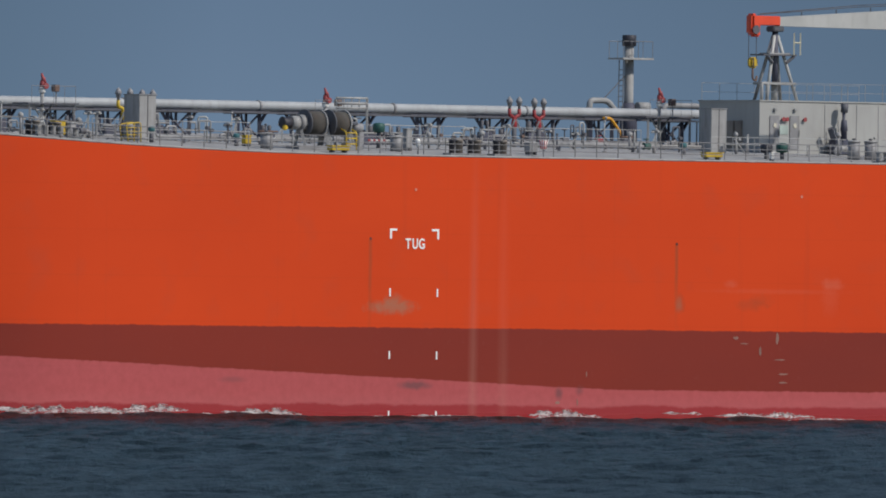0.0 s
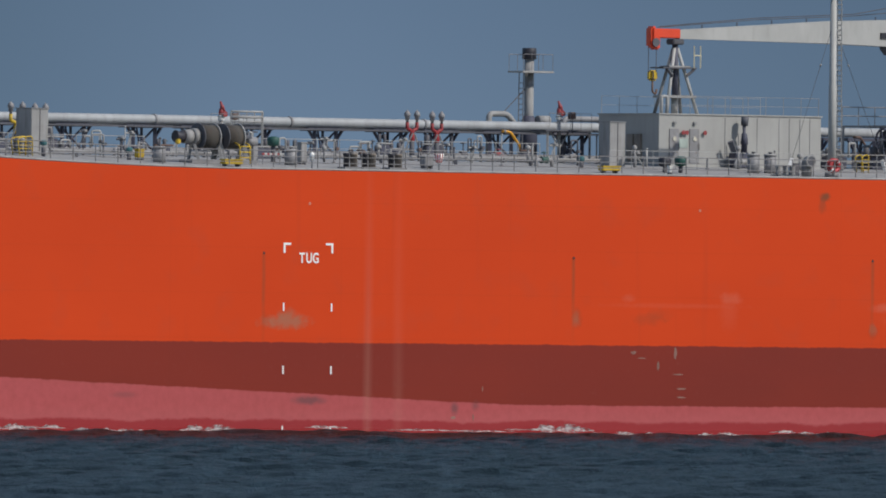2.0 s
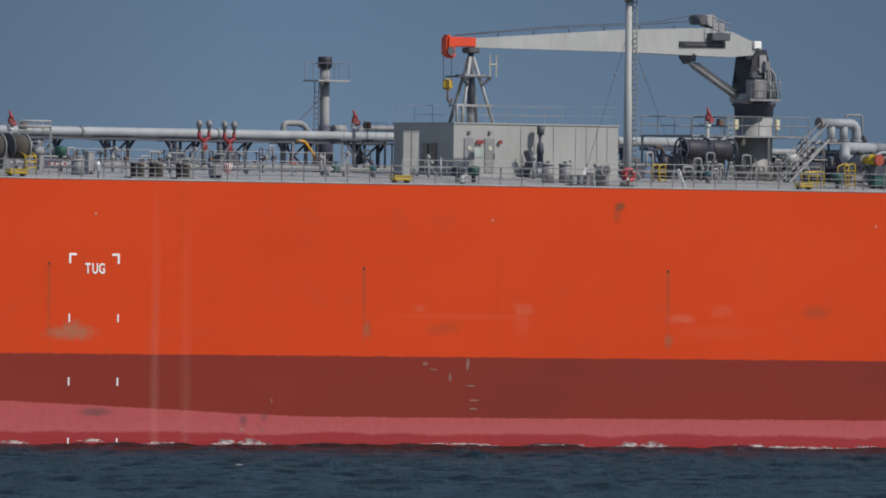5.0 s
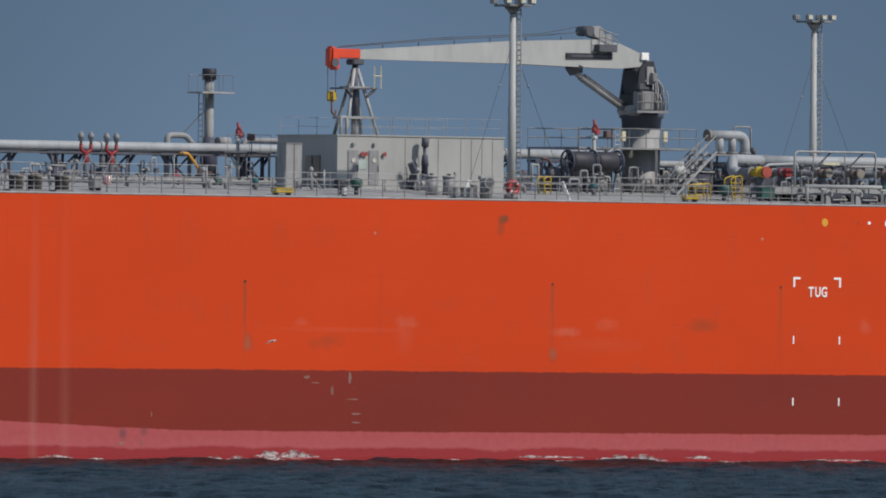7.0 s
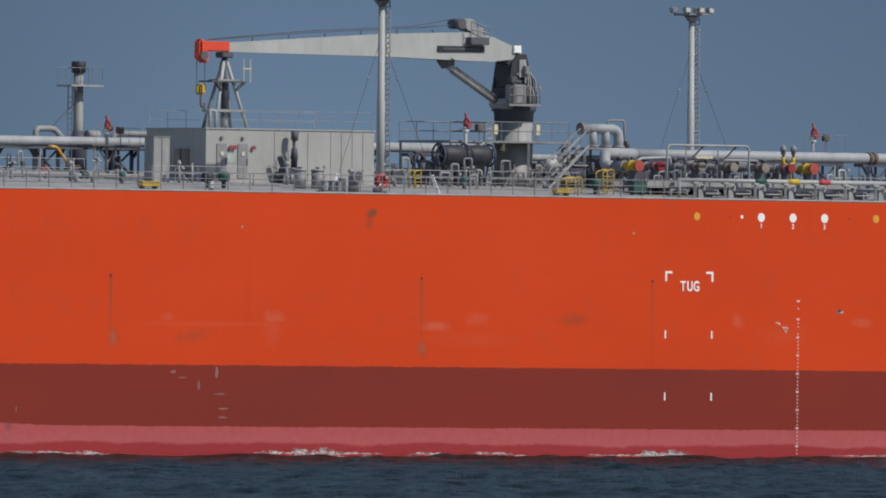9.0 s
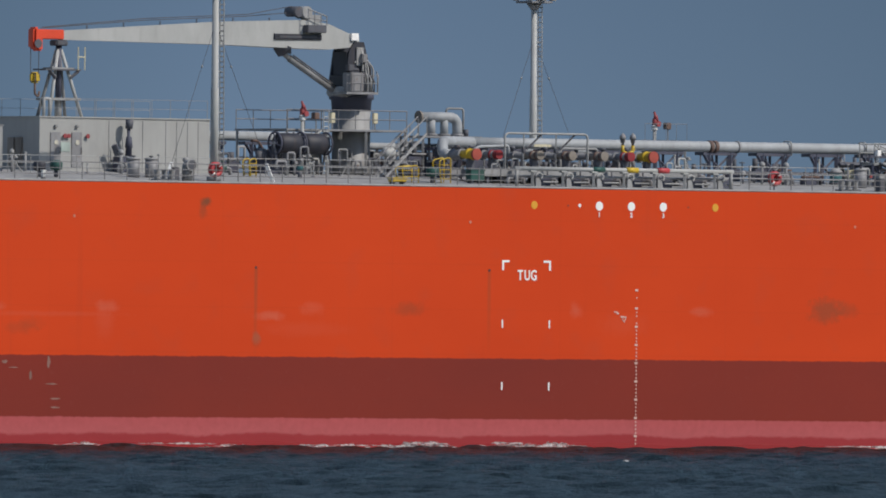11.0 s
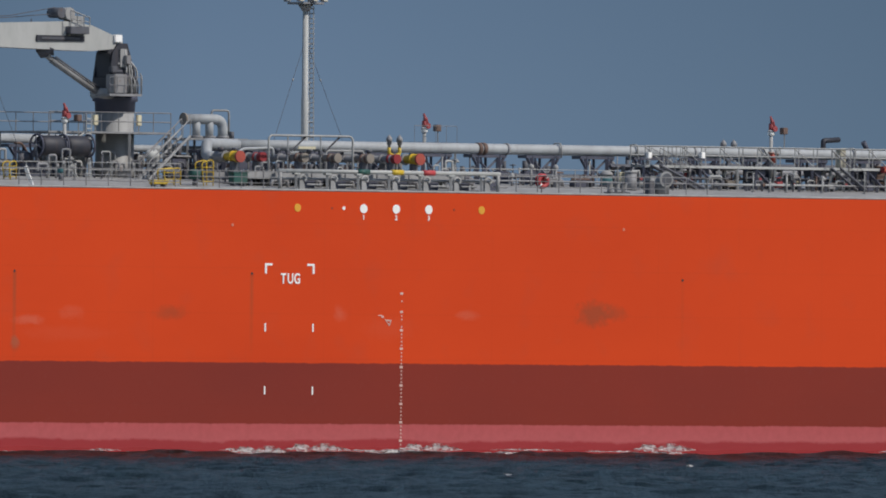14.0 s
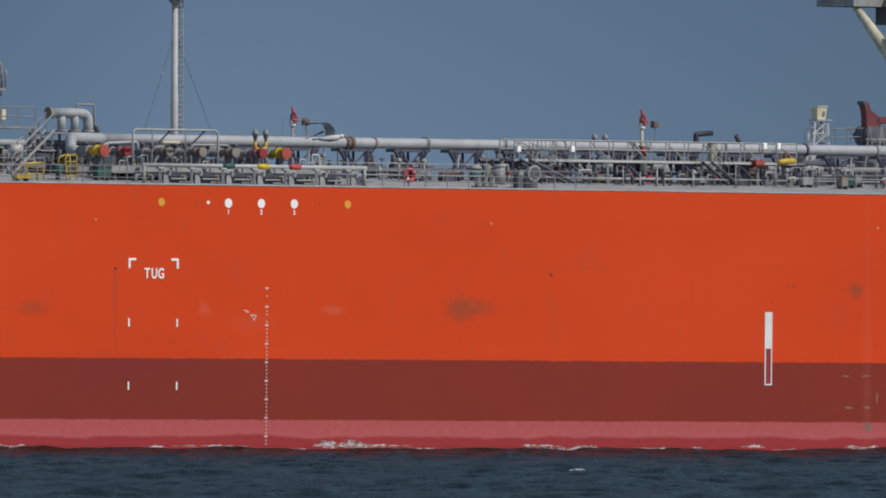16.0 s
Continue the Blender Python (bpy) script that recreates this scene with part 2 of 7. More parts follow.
def box(bm, lo, hi, bevel=0.0):
    g = bmesh.ops.create_cube(bm, size=1)
    lo, hi = Vector(lo), Vector(hi)
    for v in g["verts"]:
        v.co = Vector(((lo[i] + hi[i]) / 2 + v.co[i] * (hi[i] - lo[i])) for i in range(3))
    if bevel:
        es = {e for v in g["verts"] for e in v.link_edges}
        bmesh.ops.bevel(bm, geom=list(es), offset=bevel, segments=2, affect="EDGES")
    return bm


def tube(bm, pts, r, seg=10, ends=True):
    """A pipe along a line of points; r is one radius or one for each point."""
    pts = [Vector(p) for p in pts]
    rs = [r] * len(pts) if isinstance(r, (int, float)) else r
    rings, side = [], None
    for i, p in enumerate(pts):
        d = (pts[min(i + 1, len(pts) - 1)] - pts[max(i - 1, 0)])
        d = d.normalized() if d.length > 1e-6 else Vector((0, 0, 1))
        if side is None:
            side = d.orthogonal().normalized()
        side = (side - d * side.dot(d)).normalized()
        up = d.cross(side)
        rings.append([bm.verts.new(p + rs[i] * (side * math.cos(t) + up * math.sin(t)))
                      for t in (2 * math.pi * (k + 0.5) / seg for k in range(seg))])
    for a, b in zip(rings, rings[1:]):
        for k in range(seg):
            f = bm.faces.new((a[k], a[(k + 1) % seg], b[(k + 1) % seg], b[k]))
            f.smooth = seg > 5
    if ends:
        bm.faces.new(rings[0][::-1]), bm.faces.new(rings[-1])
    return bm


def bar(bm, a, b, w):
    return tube(bm, [a, b], w * 0.7071, 4)


def bend(pts, r, n=5):
    """Rounds the corners of a line of points."""
    pts = [Vector(p) for p in pts]
    out = [pts[0]]
    for a, p, b in zip(pts, pts[1:], pts[2:]):
        x, y = (a - p).normalized() * r, (b - p).normalized() * r
        for k in range(n + 1):
            t = k / n
            out.append(p + x * (1 - t) ** 2 + y * t ** 2)
    return out + [pts[-1]]


def B():
    return bmesh.new()


# ---- sea ----
def water_material():
    m, ns, ls, b = nodes("sea_water", 0.38)
    b.inputs["IOR"].default_value = 1.33
    b.inputs["Specular IOR Level"].default_value = 0.095
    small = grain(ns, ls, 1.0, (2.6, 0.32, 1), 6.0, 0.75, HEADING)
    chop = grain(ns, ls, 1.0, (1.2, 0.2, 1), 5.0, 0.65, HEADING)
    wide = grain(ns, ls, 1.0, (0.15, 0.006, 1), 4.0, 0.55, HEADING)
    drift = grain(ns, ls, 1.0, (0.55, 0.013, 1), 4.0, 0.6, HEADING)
    # colour patches stand in for how wave faces catch or lose the sky
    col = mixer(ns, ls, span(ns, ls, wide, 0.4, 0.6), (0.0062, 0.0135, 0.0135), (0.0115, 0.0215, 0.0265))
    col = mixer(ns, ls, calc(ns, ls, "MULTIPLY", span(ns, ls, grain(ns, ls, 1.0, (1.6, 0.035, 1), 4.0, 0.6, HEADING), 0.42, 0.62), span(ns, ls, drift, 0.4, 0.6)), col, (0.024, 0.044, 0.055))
    ls.new(col, b.inputs["Base Color"])
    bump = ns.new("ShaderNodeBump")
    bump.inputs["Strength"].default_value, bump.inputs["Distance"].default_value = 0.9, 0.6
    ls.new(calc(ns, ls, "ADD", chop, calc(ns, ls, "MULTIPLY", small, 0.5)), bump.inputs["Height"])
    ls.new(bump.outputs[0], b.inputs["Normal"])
    return m


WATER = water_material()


def wave(x, y):
    """The height of the chop at a place, by a few wave trains and broken noise."""
    z = 0.0
    for k, (length, turn, h) in enumerate(((4.6, 20, 0.055), (3.1, 48, 0.04), (2.3, -8, 0.035), (12.0, 33, 0.05))):
        d = radians(turn)
        z += h * math.sin((x * math.cos(d) + y * math.sin(d)) * 6.283 / length + 2.1 * k + 1.5 * noise.noise((x * 0.05, y * 0.05, k)))
    n = noise.noise((x * 0.42, y * 0.42, 3.1)) + 0.8 * noise.noise((x * 0.95, y * 0.95, 7.7))
    return z * (0.7 + 0.6 * noise.noise((x * 0.03, y * 0.03, 9.0))) + 0.15 * n + 0.3 * max(0.0, noise.noise((x * 0.24, y * 0.24, 5.5))) - 0.25


def build_sea():
    """One sheet of sea out to the horizon, finely rippled before the ship."""
    turn = pose(*EYE[:2], 0, 0, 0, HEADING)
    fine_x = [i * 0.5 for i in range(-130, 131)]
    fine_y = [545 + i * 0.75 for i in range(0, 767)]
    far = [0, 60, 160, 400, 1000, 2200, 3800]
    xs = [-65 - f for f in far[:0:-1]] + fine_x + [65 + f for f in far[1:]]
    ys = [-3600, -1500, -600, -150, 100, 250, 380, 450, 505] + fine_y + [1119 + f for f in far[1:]]
    me = bpy.data.meshes.new("sea")
    co, faces = [], []
    for j, y in enumerate(ys):
        for i, x in enumerate(xs):
            p = turn @ Vector((x, y, 0))
            calm = min(1.0, max(0.0, (95 - abs(x)) / 20)) * min(1.0, max(0.0, (y - 505) / 40))
            co.append((p.x, p.y, wave(p.x, p.y) * calm if calm else 0.0))
    n = len(xs)
    for j in range(len(ys) - 1):
        for i in range(n - 1):
            a = j * n + i
            faces.append((a, a + 1, a + n + 1, a + n))
    me.from_pydata(co, [], faces)
    me.polygons.foreach_set("use_smooth", [True] * len(faces))
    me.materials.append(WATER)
    return tagged(new("water", me), "dark blue choppy sea with small breaking crests", "sea", kind="structure")


sea = build_sea()


def build_sky_backdrop():
    """A hazy sky, far beyond the ship, darkened in colour towards both sides."""
    m, ns, ls, b = nodes("hazy_sky")
    ns.remove(b)
    em = ns.new("ShaderNodeEmission")
    tc, sep = ns.new("ShaderNodeTexCoord"), ns.new("ShaderNodeSeparateXYZ")
    ls.new(tc.outputs["Object"], sep.inputs[0])
    across = calc(ns, ls, "ADD", calc(ns, ls, "MULTIPLY", calc(ns, ls, "SUBTRACT", sep.outputs[0], EYE[0]), math.cos(radians(HEADING))),
                  calc(ns, ls, "MULTIPLY", calc(ns, ls, "SUBTRACT", sep.outputs[1], EYE[1]), math.sin(radians(HEADING))))
    tone = mixer(ns, ls, span(ns, ls, sep.outputs[2], 20.0, 110.0), (0.153, 0.230, 0.333), (0.102, 0.163, 0.258))
    # darker sides paint the lens's edge falloff into the sky
    tone = mixer(ns, ls, calc(ns, ls, "MULTIPLY", span(ns, ls, calc(ns, ls, "MULTIPLY", across, -1.0), 55.0, 118.0), 0.5), tone, (0.075, 0.125, 0.185))
    ls.new(mixer(ns, ls, calc(ns, ls, "MULTIPLY", span(ns, ls, across, -30.0, 130.0), 0.5), tone, (0.064, 0.107, 0.158)), em.inputs[0])
    ls.new(em.outputs[0], ns["Material Output"].inputs[0])
    bm = B()
    rows = []
    for k in range(25):
        d = radians(90 + HEADING + (k - 12) * 2.5)
        rows.append([bm.verts.new((EYE[0] + 4400 * math.cos(d), EYE[1] + 4400 * math.sin(d), z)) for z in (-60, 60, 180, 420)])
    for p, q in zip(rows, rows[1:]):
        for i in range(3):
            bm.faces.new((p[i], q[i], q[i + 1], p[i + 1]))
    me = bpy.data.meshes.new("backdrop")
    bm.to_mesh(me), bm.free()
    me.materials.append(m)
    tagged(new("backdrop", me), "hazy slate blue sky above the sea", "sky", kind="structure")


build_sky_backdrop()


# ---- the ship's hull ----
def side_in(u, z):
    """How far the port shell lies inboard of the flat side."""
    d = 0.0
    if u < -24:
        flare = 1.0 + 0.25 * max(0.0, (14 - z) / 14)
        d = 21 * min(1.0, flare * ((-24 - u) / 37.0)) ** 2.1
    if u > 150:
        d = max(d, 9 * ((u - 150) / 38) ** 2 * (1 + max(0.0, (8 - z) / 8)))
    return min(d, 20.6)


def build_hull():
    ship = thing("tanker_hull", (0, 0, 0), "scuffed tanker hull, orange over maroon and faded red", "ship hull")
    us = [-60 + i * 1.5 for i in range(165)]
    zs = [-7, -3, -1, 0, 1, 2, 3.5, 5, 6.5, 8, 9.5, 11, 12.5, None]
    for name, sgn in (("port_shell", 1), ("starboard_shell", -1)):
        bm = B()
        grid = []
        for u in us:
            row = []
            for z in zs:
                top = deck_z(u, 0)
                zz = top if z is None else z
                d = side_in(u, zz)
                row.append(bm.verts.new((u, d if sgn > 0 else 42 - d, zz)))
            grid.append(row)
        for p, q in zip(grid, grid[1:]):
            for i in range(len(zs) - 1):
                f = bm.faces.new((p[i], q[i], q[i + 1], p[i + 1]))
                f.smooth = True
        part(name, bm, HULL, ship)
    bm = B()
    bs = [0, 3, 7, 12, 21, 30, 35, 39, 42]
    grid = []
    for u in us:
        lo = side_in(u, deck_z(u, 0))
        grid.append([bm.verts.new((u, lo + (42 - 2 * lo) * b / 42, deck_z(u, b) - 0.004)) for b in bs])
    for p, q in zip(grid, grid[1:]):
        for i in range(len(bs) - 1):
            bm.faces.new((p[i], q[i], q[i + 1], p[i + 1])).smooth = True
    part("deck_plate", bm, DECK, ship, "grey painted steel main deck")
    bm = B()
    u = us[-1]
    lo = side_in(u, 10)
    box(bm, (u - 0.1, lo, -7), (u + 0.1, 42 - lo, 13.9))
    part("transom", bm, HULL, ship)
    bm = B()
    tube(bm, [(p, side_in(p, 14) + 0.03, deck_z(p, 0) + 0.03) for p in us], 0.07, 6)
    part("gunwale", bm, DECK, ship, "grey rounded deck edge bar")
    return ship


ship = build_hull()


def plate(points, y=-0.02, thick=0.012):
    """A thin painted weld-bead shape on the port side from (u, z) outline points."""
    bm = B()
    f = bm.faces.new([bm.verts.new((u, y, z)) for u, z in points])
    g = bmesh.ops.extrude_face_region(bm, geom=[f])
    bmesh.ops.translate(bm, verts=[v for v in g["geom"] if isinstance(v, bmesh.types.BMVert)], vec=(0, thick + 0.02, 0))
    bmesh.ops.recalc_face_normals(bm, faces=bm.faces)
    return bm


def rect(u0, z0, u1, z1):
    return [(u0, z0), (u1, z0), (u1, z1), (u0, z1)]


def text_part(chars, u, z, size, material, parent, name, squeeze=1.0):
    """Raised lettering on the port side, its left foot at (u, z)."""
    cu = bpy.data.curves.new(name, "FONT")
    cu.body, cu.size, cu.extrude, cu.offset = chars, size, 0.012, size * 0.022
    tmp = new(name, cu)
    dg = bpy.context.evaluated_depsgraph_get()
    me = bpy.data.meshes.new_from_object(tmp.evaluated_get(dg))
    bpy.data.objects.remove(tmp)
    me.transform(Matrix.Translation(Vector((u, -0.02, z)) - ORG[parent]) @ pose(0, 0, 0, 90) @ Matrix.Diagonal((squeeze, 1, 1, 1)))
    me.materials.clear()
    me.materials.append(material)
    ob = new(name, me)
    ob.parent = parent
    ORG[ob] = ORG[parent]
    return ob


def tug_marks(u0, dz, low=-0.05):
    """Push-point marks: two corner brackets, the word and pairs of short ticks down the side."""
    u1 = u0 + 3.38
    z = 10.07 + dz
    part("corner_mark", plate([(u0, z), (u0 + 0.5, z), (u0 + 0.5, z - 0.12), (u0 + 0.13, z - 0.12), (u0 + 0.13, z - 0.55), (u0, z - 0.55)]), MARK, ship, "white corner bracket")
    part("corner_mark", plate([(u1, z), (u1, z - 0.55), (u1 - 0.13, z - 0.55), (u1 - 0.13, z - 0.12), (u1 - 0.5, z - 0.12), (u1 - 0.5, z)]), MARK, ship, "white corner bracket")
    for k, ch in enumerate("TUG"):
        text_part(ch, u0 + 1.07 + 0.45 * k, z - 1.07, 0.77, MARK, ship, "letter", 0.78)
    for zz in (6.6, 3.2, low):
        for uu in (u0, u1 - 0.12):
            part("tick_mark", plate(rect(uu, zz + dz - 0.22, uu + 0.095, zz + dz + 0.22)), MARK, ship, "white tick")


tug_marks(-3.96, 0.0)
tug_marks(53.95, 10.07 - 10.07, -0.6)


def disc_mark(u, z, r, material, name, label):
    part(name, plate([(u + r * math.cos(t), z + r * math.sin(t)) for t in (math.pi * k / 12 for k in range(24))]), material, ship, label)


for u in (56.14, 68.81):
    disc_mark(u, 13.1, 0.22, AMBER, "disc_mark", "amber painted disc")
disc_mark(59.30, 13.11, 0.1, MARK, "disc_mark", "small white painted disc")
for k, u in enumerate((60.67, 62.91, 65.15)):
    disc_mark(u, 13.09, 0.25, MARK, "disc_mark", "white painted disc")
    text_part(str(k + 1), u - 0.1, 12.5, 0.36, MARK, ship, "numeral")

# draught marks: a figure each two decimetres, a longer one each metre
for k in range(43):
    z = 0.1 + 0.2 * k
    metre = k % 5 == 2
    if k in (34, 38, 39, 41):
        continue
    w = 0.2 if metre else 0.075
    part("draught_mark", plate(rect(63.36 - w * 0.62, z - 0.05, 63.36 + w * 0.38, z + (0.07 if metre else 0.035))), DRAUGHT, ship)
for pts in ([(62.19, 7.09), (62.65, 7.06), (62.63, 6.99), (62.27, 7.01)], [(62.19, 7.09), (62.27, 7.01), (62.52, 6.82), (62.50, 6.72)],
            [(62.65, 7.06), (62.50, 6.72), (62.50, 6.82), (62.58, 7.0)], rect(61.75, 7.28, 62.0, 7.33), rect(61.95, 7.18, 62.1, 7.28)):
    part("gauge_mark", plate(pts), DRAUGHT, ship, "small worn white stroke")
part("pilot_mark_white", plate(rect(98.0, 5.45, 98.52, 7.46)), WHITE, ship, "white upper half of pilot boarding mark")
part("pilot_mark_red", plate(rect(98.08, 3.5, 98.44, 5.45)), RED, ship, "red lower half of pilot boarding mark")
part("pilot_mark_border", plate(rect(98.0, 3.42, 98.08, 5.45)), WHITE, ship)
part("pilot_mark_border", plate(rect(98.44, 3.42, 98.52, 5.45)), WHITE, ship)
part("pilot_mark_border", plate(rect(98.08, 3.42, 98.44, 3.5)), WHITE, ship)


def stud(u, z, r, material, name, label):
    disc_mark(u, z, r, material, name, label)


SCUFF = paint("pale_scuff", (0.30, 0.15, 0.12), 0.7, wear=0.4, rust=0.1)
DULLSPOT = paint("dull_red_spot", (0.30, 0.05, 0.03), 0.7, rust=0.0)
DARKSPOT = paint("outlet_dark", (0.06, 0.03, 0.03), 0.7, rust=0.0)
for u, z in ((-5.28, 9.5), (16.00, 9.45), (37.07, 9.5), (53.07, 9.5), (82.91, 9.4)):
    stud(u, z, 0.075, DARKSPOT, "overboard_outlet", "dark round overboard outlet")
for u, z in ((24.80, 12.15), (-2.21, 12.20), (51.72, 12.12),
             (78.74, 12.15), (106.02, 12.18)):
    stud(u, z, 0.085, CHIP, "paint_chip", "small pale paint chip")
for u, z in ((99.64, 8.83), (100.08, 8.84), (98.51, 8.05),
             (58.5, 13.1), (66.9, 13.1)):
    stud(u, z, 0.06, DULLSPOT, "bolt_hole", "small dark hole")


def scuff(u, z, du, dz, seed):
    """A ragged scrape in the paint."""
    rnd = random.Random(seed)
    n = 14
    pts = [(u + du * math.cos(6.283 * k / n) * rnd.uniform(0.45, 1), z + dz * math.sin(6.283 * k / n) * rnd.uniform(0.45, 1)) for k in range(n)]
    part("scrape_mark", plate(pts, -0.008, 0.0), SCUFF, ship, "pale ragged scrape")


for k, (u, z, du, dz) in enumerate((
        (23.19, 4.33, 0.13, 0.42), (20.26, 4.31, 0.28, 0.13), (20.84, 4.01, 0.35, 0.05),
        (21.99, 3.59, 0.12, 0.35), (23.38, 3.14, 0.6, 0.05), (23.61, 2.34, 0.45, 0.07),
        (23.61, 1.88, 0.4, 0.06), (7.77, 0.68, 0.25, 0.13), (9.15, 0.72, 0.09, 0.25),
        (9.78, 2.27, 0.06, 0.2), (103.79, 3.95, 0.32, 0.06), (105.29, 3.96, 0.4, 0.06),
        (103.99, 2.20, 0.45, 0.08), (105.33, 2.23, 0.35, 0.09), (106.06, 2.74, 0.08, 0.4),
        (105.41, 1.11, 0.35, 0.35))):
    scuff(u, z, du, dz, k)


# ---- deck gear: the large forms ----
def railing(u0, u1, n, b=0.25):
    """A length of guard rail along the deck edge."""
    ob = thing("guard_rail", (u0, b, deck_z(u0, b)), "grey steel deck edge guard rail with three bars", "railing", "deck edge railings")
    step = (u1 - u0) / n
    for i in range(n):
        u = u0 + i * step
        lo = side_in(u, 14) + b
        part("post", tube(B(), [(u, lo, deck_z(u, b) - 0.02), (u, lo, deck_z(u, b) + 1.0)], 0.032, 5), RAIL, ob)
    for h in (0.36, 0.68, 1.0):
        pts = [(u0 + i * step, side_in(u0 + i * step, 14) + b, deck_z(u0 + i * step, b) + h) for i in range(n + 1)]
        part("rail_bar", tube(B(), pts, 0.022 if h < 1 else 0.028, 5), RAIL, ob)


for k in range(8):
    railing(-46.5 + 12 * k, -34.5 + 12 * k, 8)
railing(49.5, 55.5, 4)
railing(71.4, 86.3, 10)


def build_house():
    u0, u1, b0, b1, zt = 30.62, 42.2, 11.0, 16.4, 17.55
    z0 = deck_z(u0, b0) - 0.06
    ob = thing("deck_house", (u0, b0, deck_z(u0, b0)), "grey steel deck house with two doors and a railed flat roof", "deck house")
    part("wall_block", box(B(), (u0, b0, z0), (u1, b1, zt)), HOUSE, ob)
    part("roof_plate", box(B(), (u0 - 0.06, b0 - 0.06, zt), (u1 + 0.06, b1 + 0.06, zt + 0.07)), HOUSE, ob)
    for u in (35.32, 37.62, 39.20, 39.93, 40.68, 41.41):
        part("wall_seam", box(B(), (u - 0.02, b0 - 0.02, z0), (u + 0.02, b0 + 0.01, zt - 0.1)), GREY, ob, "dark vertical weld seam")
    for u in (31.68, 33.12):
        d = part("door", box(B(), (u - 0.35, b0 - 0.05, z0 + 0.25), (u + 0.35, b0 + 0.01, z0 + 2.15), 0.02), GREY, ob, "grey weathertight steel door")
        part("porthole", tube(B(), [(u, b0 - 0.09, z0 + 1.6), (u, b0 - 0.03, z0 + 1.6)], 0.13, 12), GLASS, d, "round glass port")
        part("handle", tube(B(), [(u + 0.27, b0 - 0.12, z0 + 1.0), (u + 0.27, b0 - 0.12, z0 + 1.35)], 0.02, 6), STEEL, d)
        part("door_lamp", box(B(), (u - 0.1, b0 - 0.16, z0 + 2.4), (u + 0.1, b0 + 0.01, z0 + 2.55), 0.02), PALE, ob, "small bulkhead lamp")
    for b in (12.5, 13.2):
        part("fore_locker", box(B(), (u0 - 0.12, b, z0 + 0.35), (u0 + 0.02, b + 0.58, z0 + 1.85), 0.02), BEIGE, ob, "dull beige-brown locker door on the fore wall")
    u = 32.36
    part("notice_board", box(B(), (u - 0.3, b0 - 0.03, z0 + 1.1), (u + 0.3, b0 + 0.01, z0 + 1.6)), NOTICE, ob, "pale green notice plate")
    for u in (32.25, 32.5, 33.80):
        part("alarm_horn", tube(B(), [(u, b0 - 0.16, z0 + 1.95), (u, b0 + 0.02, z0 + 1.95)], [0.13, 0.05], 10), GUNRED, ob, "dull red alarm horn")
    u, n = u0 + 0.1, 9
    for i in range(n + 1):
        x = u0 + 0.1 + (u1 - u0 - 0.2) * i / n
        for b in (b0 + 0.1, b1 - 0.1):
            part("rail_post", tube(B(), [(x, b, zt), (x, b, zt + 1.05)], 0.016, 5), PALE, ob)
    for b in (b0 + 0.1, b1 - 0.1):
        for h in (0.55, 1.05):
            part("roof_rail", tube(B(), [(u0 + 0.1, b, zt + h), (u1 - 0.1, b, zt + h)], 0.011, 5), PALE, ob)


build_house()


